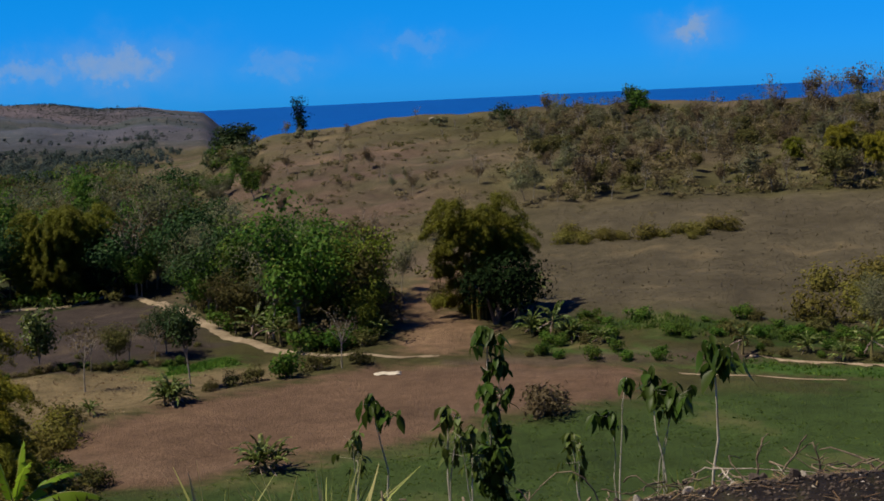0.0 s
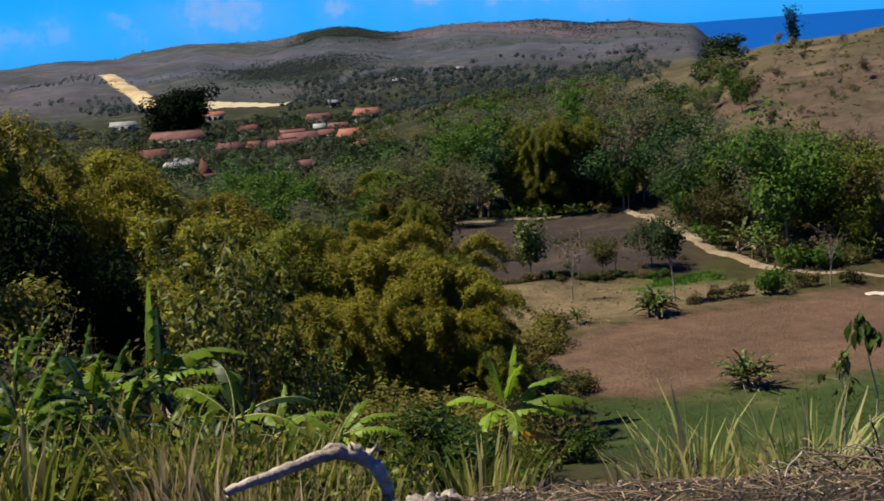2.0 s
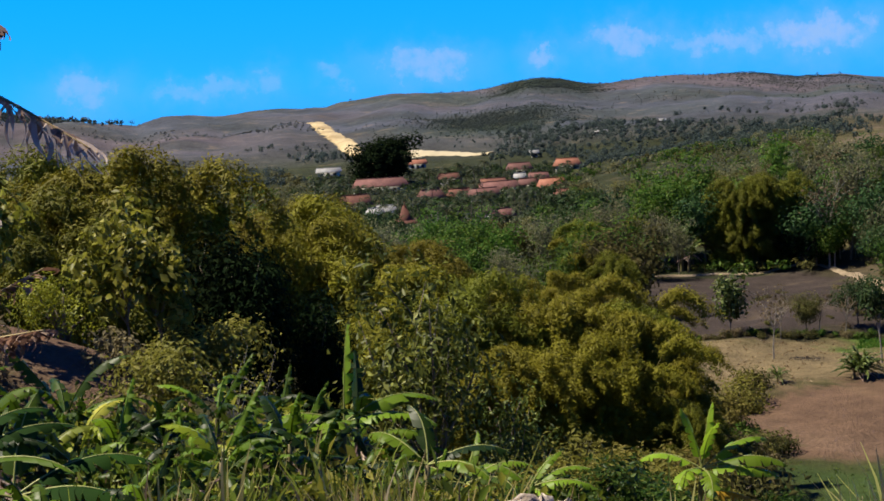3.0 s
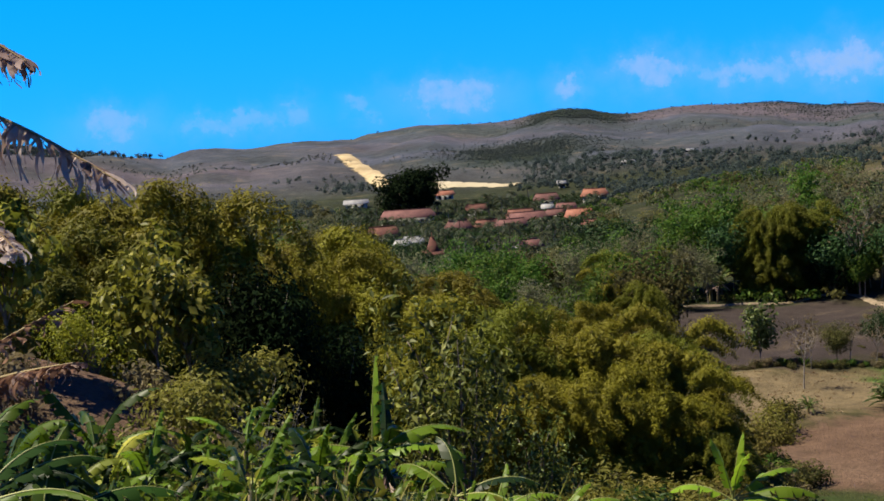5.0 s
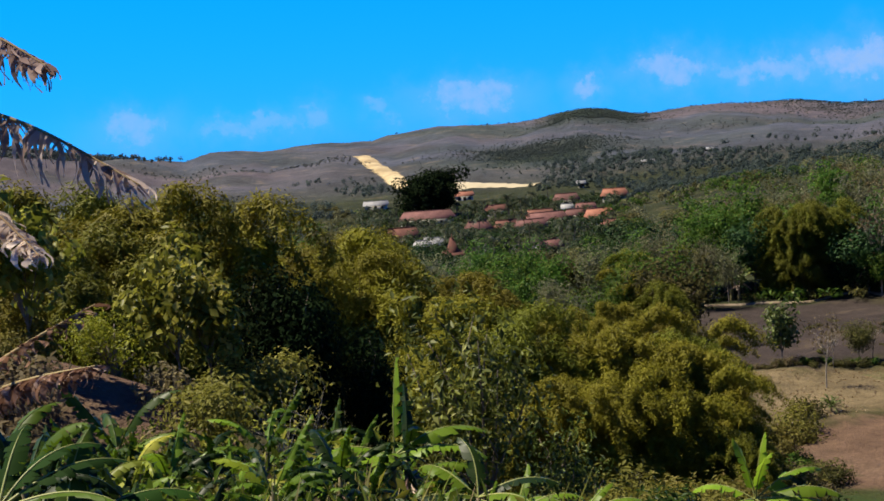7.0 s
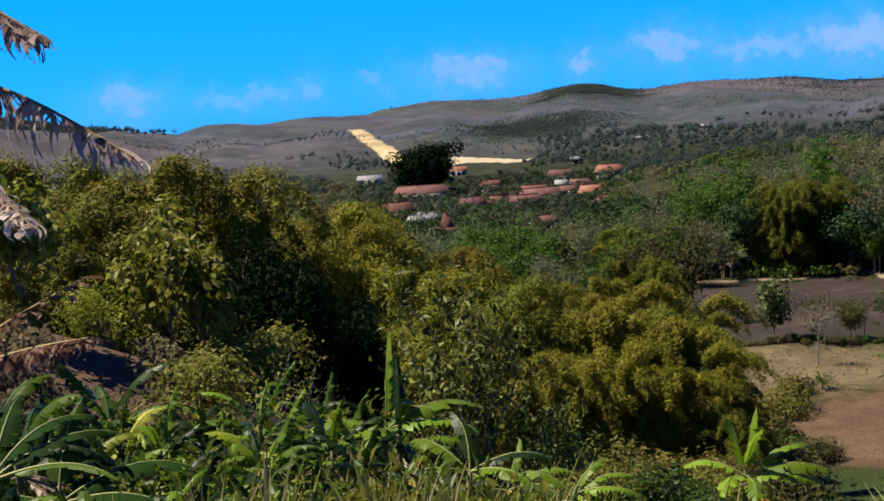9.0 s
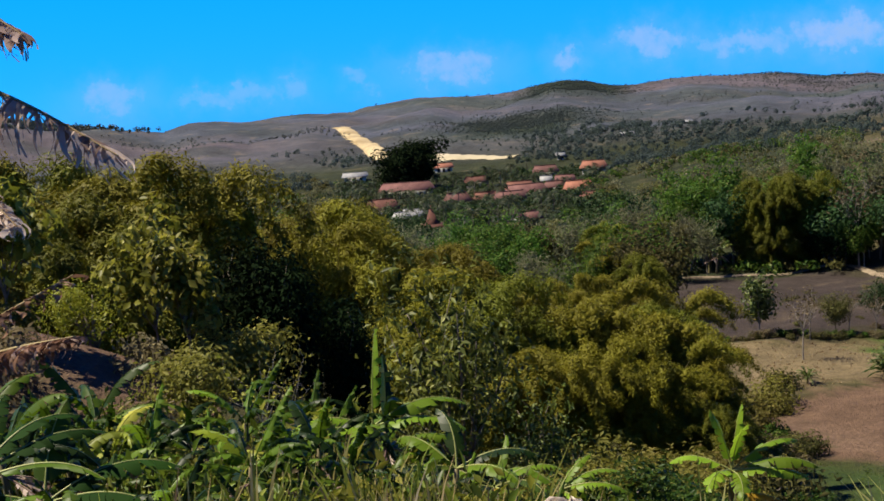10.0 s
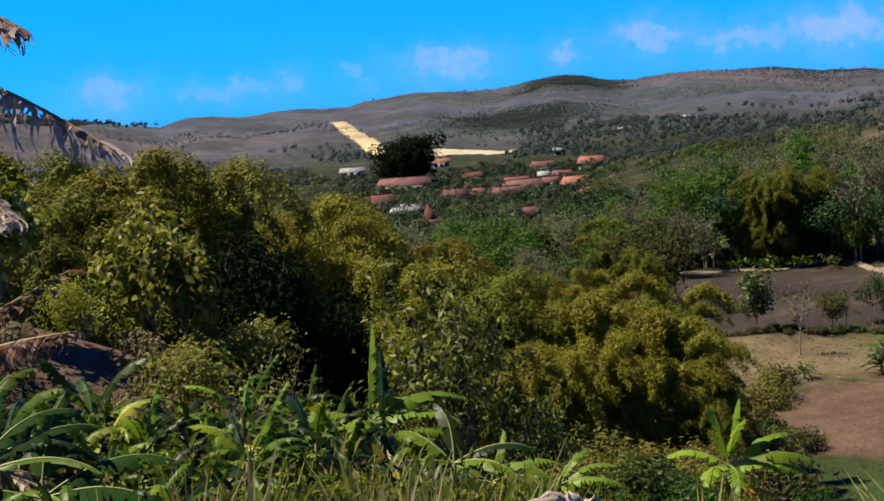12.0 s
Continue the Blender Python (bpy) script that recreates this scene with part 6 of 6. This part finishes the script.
posed_banana(-3.3, 27, 2.15, ((5, 0.6, 1.3, 0.4, 0.75, 0.5, G), (-20, 0.35, 1.4, 0.42, 0.9, 0.7, G), (25, 0.95, 1.0, 0.3, 0.5, 0.3, G), (165, 0.8, 1.2, 0.36, 0.8, 0.4, BANANA_LEAF), (-60, 0.1, 1.4, 0.2, 0.9, 0.3, G)), "banana plant with two leaves reaching out")
posed_banana(4.2, 27, 1.75, ((20, 1.5, 1.9, 0.4, 0.05, 0.6, G), (20, 0.5, 2.0, 0.6, 0.8, 0.5, G), (-20, 0.3, 1.9, 0.6, 0.9, 0.7, G), (170, 0.4, 1.8, 0.55, 0.9, 0.5, G), (200, 0.2, 1.7, 0.55, 0.9, 0.6, G), (-90, 0.4, 1.4, 0.5, 1.0, 0.6, G), (-120, -0.3, 1.2, 0.45, 0.8, 0.5, Y)), "tall banana plant with an upright new leaf")
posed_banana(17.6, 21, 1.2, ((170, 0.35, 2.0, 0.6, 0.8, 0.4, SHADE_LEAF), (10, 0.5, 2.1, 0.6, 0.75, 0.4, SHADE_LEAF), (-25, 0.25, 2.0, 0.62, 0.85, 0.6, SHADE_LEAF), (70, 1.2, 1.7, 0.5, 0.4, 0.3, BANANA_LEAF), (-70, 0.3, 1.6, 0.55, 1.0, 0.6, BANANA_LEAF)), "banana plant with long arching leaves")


posed_banana(-0.6, 26, 1.9, ((10, 0.6, 1.4, 0.42, 0.8, 0.6, G), (-25, 0.4, 1.5, 0.4, 0.85, 0.6, BANANA_LEAF), (165, 0.5, 1.4, 0.42, 0.85, 0.6, G), (200, 0.3, 1.3, 0.42, 0.9, 0.6, BANANA_LEAF), (30, 1.2, 1.1, 0.3, 0.4, 0.4, BANANA_LEAF), (-70, 0.2, 1.2, 0.4, 0.9, 0.6, Y)), "banana plant with ragged sunlit leaves")
posed_banana(0.9, 25, 1.9, ((-5, 0.5, 1.6, 0.5, 0.8, 0.5, BANANA_LEAF), (-40, 0.3, 1.5, 0.5, 0.9, 0.7, G), (150, 0.7, 1.6, 0.5, 0.8, 0.4, G), (190, 0.3, 1.5, 0.5, 0.9, 0.6, BANANA_LEAF), (80, 1.1, 1.4, 0.4, 0.5, 0.4, BANANA_LEAF)), "banana plant among tall weeds")
# its leaves carry shade in their colour
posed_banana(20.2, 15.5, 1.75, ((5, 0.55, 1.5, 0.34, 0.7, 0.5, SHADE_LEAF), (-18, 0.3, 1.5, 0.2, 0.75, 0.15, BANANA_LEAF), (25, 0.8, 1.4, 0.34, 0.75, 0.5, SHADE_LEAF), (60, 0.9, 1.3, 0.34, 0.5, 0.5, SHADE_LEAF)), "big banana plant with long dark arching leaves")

# ---- withered banana leaves close by ----
def fringe_leaf(start, end, sag, hang, seed, parent, mat=BANANA_DRY, bare=0.3, broad=1.0):
    """A dead leaf: a bowed midrib hung on both sides with narrow curling strips."""
    g = np.random.default_rng(seed)
    a, c = np.array(start), np.array(end)
    u = np.linspace(0, 1, 120)
    rib = a + (c - a) * u[:, None]
    rib[:, 2] += sag * np.sin(np.pi * u ** 0.8)
    way = (c - a) / np.linalg.norm(c - a)
    away = np.cross(way, (0, 0, 1))
    s = Shape()
    for k in range(1, len(u) - 1):
        for sd in (-1, 1):
            if g.uniform() < bare:
                continue
            L = hang * g.uniform(0.25, 1.05) * math.sin(math.pi * min(1, 0.25 + 0.72 * u[k])) ** 0.5
            wide, turn, lean, curl = g.uniform(0.015, 0.065) * broad, g.uniform(-1.5, 1.5), hang * (0.16 + 0.32 * g.normal()), g.uniform(0.03, 0.14)
            rows = []
            for w in (0, 0.2, 0.4, 0.6, 0.8, 1.0):
                mid = rib[k] + np.array([0, 0, -L * w]) + away * sd * curl * math.sin(w * 2.4) + way * lean * w
                f = turn + 3.0 * w * np.sign(turn)
                half = (way * math.cos(f) + away * math.sin(f)) * wide * 0.5 * (1 - 0.75 * w ** 2)
                rows += [mid - half, mid + half]
            s.add(rows, [np.array([(q, q + 1, q + 3, q + 2) for q in (0, 2, 4, 6, 8)])])
    leaf = part("withered_leaf", s, mat, parent, "curled brown strips of a dead leaf")
    part("midrib", Shape().tube(rib, 0.026 * (1 - 0.8 * u), 5), STRAW, leaf, smooth=True)
    return leaf


dead_banana = thing("banana_plant", "old banana plant hung with withered brown leaves", "banana plant", "banana grove")
foot = on_land(21.0, 13.4)
dead_banana.matrix_basis = pose(foot.x, foot.y, foot.z)
part("pseudostem", Shape().tube([(0, 0, -0.3), (0.05, 0, 2.8), (0.1, 0.05, 5.8)], [0.17, 0.13, 0.08], 9), STEM, dead_banana, smooth=True)
for b0, e0, b1, e1, sag, hang, seed, mat, bare in ((20.3, 2.3, 13.1, -1.2, 0.16, 0.46, 1, BANANA_DRY, 0.56), (20.3, 4.5, 16.2, 3.7, 0.22, 0.44, 2, BANANA_DRY, 0.4), (20.3, -8.2, 15.3, -5.7, 0.03, 0.16, 3, BANANA_BROWN, 0.75),
                                                   (20.3, -9.0, 15.5, -8.1, 0.06, 0.26, 4, BANANA_BROWN, 0.25), (20.3, -0.8, 17.2, -3.6, 0.12, 0.3, 5, BANANA_DRY, 0.3)):
    q0, q1 = bearing(b0, 13.4), bearing(b1, 11.0)
    q0.z, q1.z = EYE + 13.4 * math.tan(radians(e0)), EYE + 11.0 * math.tan(radians(e1))
    fringe_leaf(q0 - foot, q1 - foot, sag, hang, seed, dead_banana, mat, bare, 1.7 if mat == BANANA_BROWN else 1.35)

# ---- the bank at the lookout's edge: reeds, log, sticks, stones ----
REEDS = [lambda: tussock(121, 44, 1.3, BANK_REED, "tuft of long arching green reed grass", width=0.030, bend=0.75, wide=0.24), lambda: tussock(122, 26, 1.0, STRAW, "tuft of dry straw-coloured grass", width=0.024, bend=0.42),
         lambda: tussock(124, 26, 1.15, REED, "tuft of tall green grass among the bananas", width=0.034, bend=0.38), lambda: tussock(123, 30, 0.8, REED, "small tuft of green grass", bend=1.0, width=0.016)]


def reed(q, b, r, s):
    return plant("reed%d" % q, REEDS[q], b, r, s)


for b, r, s, q in ((-16.9, 12.5, 1.0, 0), (-17.6, 12.6, 1.1, 1), (-18.4, 12.5, 1.25, 0), (-18.9, 12.7, 1.2, 0), (-19.6, 12.5, 0.9, 2), (-22.3, 12.6, 1.35, 0), (-23.0, 12.5, 1.25, 0), (-23.5, 12.8, 1.2, 0), (-20.6, 12.7, 1.2, 0), (-16.2, 12.6, 1.1, 1), (-24.9, 12.7, 1.0, 0), (-21.4, 12.4, 0.8, 1), (-18.0, 12.8, 1.2, 0), (-22.6, 12.9, 1.3, 0), (-8.6, 18.5, 1.7, 2), (-9.1, 18, 1.9, 2), (-9.6, 18.5, 1.8, 2), (-10.0, 18, 1.6, 1), (-8.2, 19, 1.5, 2), (-9.4, 19.5, 2.0, 2), (-10.6, 18.5, 1.3, 2), (-11.6, 18.5, 1.0, 1)):
    reed(q, b, r, s)
for _ in range(80):
    reed(rng.choice([1, 1, 2, 2, 2]), rng.uniform(-5.5, 20), rng.uniform(17, 24), rng.uniform(1.0, 1.9))
for _ in range(34):
    reed(rng.choice([1, 2, 2]), rng.uniform(-5.0, 5.0), rng.uniform(15.5, 19), rng.uniform(1.0, 1.6))
for _ in range(30):
    reed(rng.choice([1, 3, 3]), rng.uniform(-46, -6), rng.uniform(11.8, 13.2), rng.uniform(0.25, 0.6))

for b, r, s in ((-0.4, 19, 1.9), (-0.9, 18.5, 2.1), (-1.3, 19.5, 1.8), (-1.8, 18.6, 2.2), (-2.3, 19.2, 1.9), (-2.8, 18.8, 2.0), (0.2, 18.8, 1.8), (0.8, 19.4, 2.0), (1.5, 18.6, 1.7), (-3.3, 19.4, 1.6), (2.2, 19, 1.8), (3.0, 18.7, 1.6)):
    reed(2, b, r, s)
log = Shape()
ends = [(1.36, 10.7, -17.70), (0.39, 10.8, -17.37), (-1.04, 11, -17.09), (-2.48, 11.15, -16.73), (-3.43, 11.25, -16.60), (-4.36, 11.3, -16.80), (-4.97, 11.3, -17.34), (-5.30, 11.3, -17.95), (-5.47, 11.3, -18.70)]
line = np.array([(*bearing(b, r)[:2], EYE + r * math.tan(radians(e))) for b, r, e in ends])
fine = np.linspace(0, 8, 41)
line_fine = np.column_stack([np.interp(fine, np.arange(9), line[:, c]) for c in range(3)])
for _ in range(3):
    line_fine[1:-1] = (line_fine[:-2] + 2 * line_fine[1:-1] + line_fine[2:]) / 4
gl = np.random.default_rng(33)
line_fine += gl.normal(size=line_fine.shape) * 0.006
log.tube(line_fine, np.interp(fine, np.arange(9), [0.036, 0.044, 0.046, 0.05, 0.056, 0.064, 0.058, 0.054, 0.05]) * (1 + 0.13 * np.sin(fine * 5.1) * np.sin(fine * 2.3) + 0.06 * gl.normal(size=41)), 12)
for k, dx, dz, rr in ((22, -0.10, 0.07, 0.045), (25, -0.05, 0.10, 0.05), (27, 0.06, 0.08, 0.04), (30, 0.03, 0.03, 0.05), (14, 0.02, -0.05, 0.02)):
    p0 = line_fine[k]
    log.tube([p0, p0 + [dx * 0.5, -0.02, dz * 0.9], p0 + [dx * 1.4, -0.02, dz + 0.01], p0 + [dx * 2.0, 0.0, dz - 0.02]], [rr, rr * 0.9, rr * 0.8, rr * 0.3], 8)
tagged(part("dead_branch", log, DRIFTWOOD, smooth=True), "bent weathered dead branch lying on the bank", "branch")


def stick(g, b, r, e):
    p = bearing(b, r)
    L = g.uniform(0.15, 0.6) if g.uniform() < 0.85 else g.uniform(0.6, 1.0)
    a = g.uniform(0, 6.28)
    d = np.array([math.cos(a), math.sin(a), g.normal() * 0.22]) * L / 2
    k = np.linspace(-1, 1, 7)[:, None]
    bow = np.cross(d, g.normal(size=3))
    path = d * k + bow * (1 - k ** 2) * g.normal() * 0.28 / (L + 0.2) + g.normal(size=(7, 3)) * 0.008
    ob = part("dry_stalk", Shape().tube(path, np.linspace(1.0, 0.5, 7) * g.uniform(0.005, 0.012), 5), DRIFTWOOD if g.uniform() < 0.14 else DEAD_STALK, smooth=True)
    ob.matrix_basis = pose(p.x, p.y, height(p.x, p.y) + e)
    return tagged(ob, "dry brittle crop stalk on the rubbish heap", "stalk", "heap of dry stalks")


g = np.random.default_rng(9)
for _ in range(200):
    u = g.uniform()
    b = -20.5 - 9.5 * g.beta(2, 2) if u < 0.6 else (g.uniform(-46, -29) if u < 0.88 else g.uniform(-19, -6))
    stick(g, b, g.uniform(10.8, 12.2), 0.02 + 0.20 * g.uniform() * math.exp(-((b + 25.5) / 3.2) ** 2) + (0.10 * g.uniform() if b < -29 else 0))


def dead_twig(seed, b, r, tall):
    q = np.random.default_rng(seed)
    s = Shape()
    p = on_land(b, r)
    tip = np.array([q.normal() * 0.15, q.normal() * 0.1, tall])
    k = np.linspace(0, 1, 6)[:, None]
    main = tip * k + np.cumsum(q.normal(size=(6, 3)) * 0.012, 0)
    s.tube(main, np.linspace(0.012, 0.005, 6), 5)
    for i in range(5):
        a = main[q.integers(1, 5)]
        e = a + np.array([q.normal() * 0.22, q.normal() * 0.1, q.uniform(0.08, 0.35)]) * tall
        s.tube([a, (a + e) / 2 + q.normal(size=3) * 0.02, e], [0.007, 0.005, 0.002], 4)
    ob = tagged(part("dead_twig", s, DEAD_STALK, smooth=True), "leafless dead twig standing on the bank", "twig", "dead twigs")
    ob.matrix_basis = pose(p.x, p.y, p.z - 0.04)


for k, (b, r, tall) in enumerate(((-40.6, 11.4, 0.42), (-41.4, 11.5, 0.36), (-45.0, 11.3, 0.30), (-43.2, 11.6, 0.34), (-31.0, 12.0, 0.5), (-26.6, 12.1, 0.55), (-17.0, 12.3, 0.6), (-37.5, 11.6, 0.25), (-21.0, 12.2, 0.4))):
    dead_twig(200 + k, b, r, tall)


def rock(seed, mat, label):
    q = np.random.default_rng(seed)
    bm = bmesh.new()
    bmesh.ops.create_icosphere(bm, subdivisions=2, radius=1)
    cuts = [Vector(q.normal(size=3)).normalized() for _ in range(7)]
    for v in bm.verts:
        for c in cuts:                                   # broken faces
            over = v.co.dot(c) - 0.62
            if over > 0:
                v.co -= c * over
        v.co *= 1 + 0.22 * noise.noise(v.co * 1.7 + Vector((seed, 0, 0)))
    me = bpy.data.meshes.new("stone")
    bm.to_mesh(me)
    bm.free()
    me.materials.append(mat)
    return tagged(new("stone", me), label, "stone", "stones on the bank")


pales = [rock(3 + k, STONE, "rough pale limestone on the bank edge") for k in range(3)]
murks = [rock(13 + k, DARK_STONE, "dark earthy stone in the bank") for k in range(2)]
far_rock = place(pales[0], pose(*on_land(-28.1, 331), 0, 0, 0) @ Matrix.Diagonal((1.1, 0.8, 0.6, 1)))
tagged(far_rock, "white limestone boulder on the far ridge", "boulder")
for k, (ob, b, sz) in enumerate(zip(pales + murks, (-10.4, -7.2, -6.4, -30.5, -34.0), (0.05, 0.06, 0.07, 0.09, 0.08))):
    ob.matrix_basis = pose(*on_land(b, 11.5), 10 * k, 20, 30) @ Matrix.Scale(sz, 4)
for _ in range(110):
    b = -5 - 41 * g.uniform() if g.uniform() < 0.75 else g.normal(-7.5, 1.6)
    dark = g.uniform() < (0.75 if b < -26 else 0.35)
    sz = g.uniform(0.025, 0.085) if dark else 0.016 + 0.05 * g.uniform() ** 2
    p = on_land(b, g.uniform(10.4, 12.0))
    place((murks[g.integers(0, 2)] if dark else pales[g.integers(0, 3)]), pose(p.x, p.y, p.z + sz * 0.15, g.uniform(0, 360), g.uniform(0, 360), g.uniform(0, 360)) @ Matrix.Diagonal((sz, sz * g.uniform(0.6, 1), sz * g.uniform(0.5, 0.9), 1)))


for _ in range(26):
    sz = 0.03 + 0.06 * g.uniform() ** 1.5
    p = on_land(g.normal(-7.2, 0.7), g.uniform(10.7, 11.8))
    place(pales[g.integers(0, 3)], pose(p.x, p.y, p.z + sz * 0.2, g.uniform(0, 360), g.uniform(0, 360), g.uniform(0, 360)) @ Matrix.Diagonal((sz, sz * g.uniform(0.6, 1), sz * g.uniform(0.5, 0.9), 1)))


def litter(name, seed, n, size, mat, label, flat):
    """Crumbs of soil or scraps of straw strewn over the bank."""
    q = np.random.default_rng(seed)
    b, r = q.uniform(-47, -3, n), q.uniform(8.5, 12.1, n)
    x, y = -r * np.sin(np.radians(b)), r * np.cos(np.radians(b))
    c = np.column_stack([x, y, land(x, y)])
    s = Shape()
    sz = size * q.uniform(0.4, 1.4, n)[:, None]
    if flat:
        a = q.uniform(0, 6.28, n)
        d = np.column_stack([np.cos(a), np.sin(a), q.normal(size=n) * 0.12]) * sz
        w = np.column_stack([-np.sin(a), np.cos(a), np.zeros(n)]) * 0.005
        c[:, 2] += 0.02
        V = np.stack([c - d - w, c - d + w, c + d + w, c + d - w], 1).reshape(-1, 3)
        s.add(V, [np.arange(n)[:, None] * 4 + np.array([[0, 1, 2, 3]])])
    else:
        base = np.array([(1, 0, 0), (-1, 0, 0), (0, 1, 0), (0, -1, 0), (0, 0, 0.8), (0, 0, -0.4)], float)
        V = c[:, None] + base[None] * (sz[:, None] * q.uniform(0.5, 1.3, (n, 6, 1))) + q.normal(size=(n, 6, 3)) * sz[:, None] * 0.2
        F = np.array([(0, 2, 4), (2, 1, 4), (1, 3, 4), (3, 0, 4), (2, 0, 5), (1, 2, 5), (3, 1, 5), (0, 3, 5)])
        s.add(V.reshape(-1, 3), [(np.arange(n)[:, None, None] * 6 + F[None]).reshape(-1, 3)])
    return tagged(part(name, s, mat), label, "litter", kind="stuff")


litter("soil_crumbs", 1, 6000, 0.02, DARK_STONE, "dark crumbled soil on the bank", False)
litter("stone_chips", 2, 500, 0.014, STONE, "small pale stone chips on the bank", False)
litter("straw_scraps", 3, 900, 0.07, STRAW, "scraps of straw strewn on the bank", True)


# ---- bushes of the far slopes, joined ----
def far_bushes(name, spots, leaf, label, seed, m=84, spray=0.24, category="scrub"):
    q = np.random.default_rng(seed)
    S = np.array(spots)
    c = np.repeat(S, m, 0)
    n = len(c)
    lobe = q.normal(size=(len(S) * 5, 3)) * np.array([0.42, 0.42, 0.16])
    pick = np.repeat(np.arange(len(S)), m) * 5 + q.integers(0, 5, n)
    d = q.normal(size=(n, 3))
    d /= np.linalg.norm(d, axis=1)[:, None]
    P = c[:, :3] + (lobe[pick] + d * np.array([0.42, 0.42, 0.30]) * q.uniform(0.5, 1.0, n)[:, None] + np.array([0, 0, 0.42])) * c[:, 3:4] * np.column_stack([np.ones(n), np.ones(n), c[:, 4]])
    s = Shape()
    for lo, hi in ((0, 1.0), (1.0, 1.8), (1.8, 9)):
        k = (c[:, 3] >= lo) & (c[:, 3] < hi)
        if k.any():
            s.leaves(P[k], spray * float(c[k, 3].mean()), q, 0.5, 0.1, d[k])
    return tagged(part(name, s, leaf), label, category, kind="stuff")


brush = np.random.default_rng(91)
for kind, n, b0, b1, r0, r1, lo, hi in (("shrub", 260, -31, -16.5, 188, 332, 0.3, 0.9), ("dryshrub", 620, -31, -16.5, 188, 332, 0.25, 0.9), ("dryshrub", 900, -48, -31.5, 214, 318, 0.8, 2.6), ("shrub", 420, -48, -31.5, 214, 318, 0.8, 2.4)):
    for _ in range(n):
        b, r = brush.uniform(b0, b1), math.sqrt(brush.uniform(r0 * r0, r1 * r1))
        if math.sin(b * 1.9 + r / 23) + math.sin(r / 9.5 + b) > brush.uniform(-1.6, 1.2):
            q = on_land(b, r)
            FAR_SCRUB[kind].append((q.x, q.y, q.z, brush.uniform(lo, hi), 0.8))
far_bushes("hillside_scrub", FAR_SCRUB["shrub"], SCRUB, "olive scrub bushes scattered over the hillside", 1)
far_bushes("dead_scrub", FAR_SCRUB["dryshrub"], DRY_LEAF, "brown dead scrub scattered over the hillside", 2)
far_bushes("green_scrub", FAR_SCRUB["greenshrub"], BROAD_LEAF, "green bushes among the far trees", 3)
for seed, (kind, leaf, label) in enumerate((("green", BROAD_LEAF, "green trees of the far valley woods"), ("dark", DARK_LEAF, "dark green trees of the far valley woods"),
                                            ("olive", SCRUB, "thin olive trees of the far valley woods"), ("grey", GREY_LEAF, "half-bare grey-green trees of the far woods"))):
    far_bushes("valley_trees", [(x, y, z + 0.12 * tall, 0.8 * tall, flat) for x, y, z, tall, flat in FAR_TREES[kind]], leaf, label, 10 + seed, 200, 0.16, "trees")
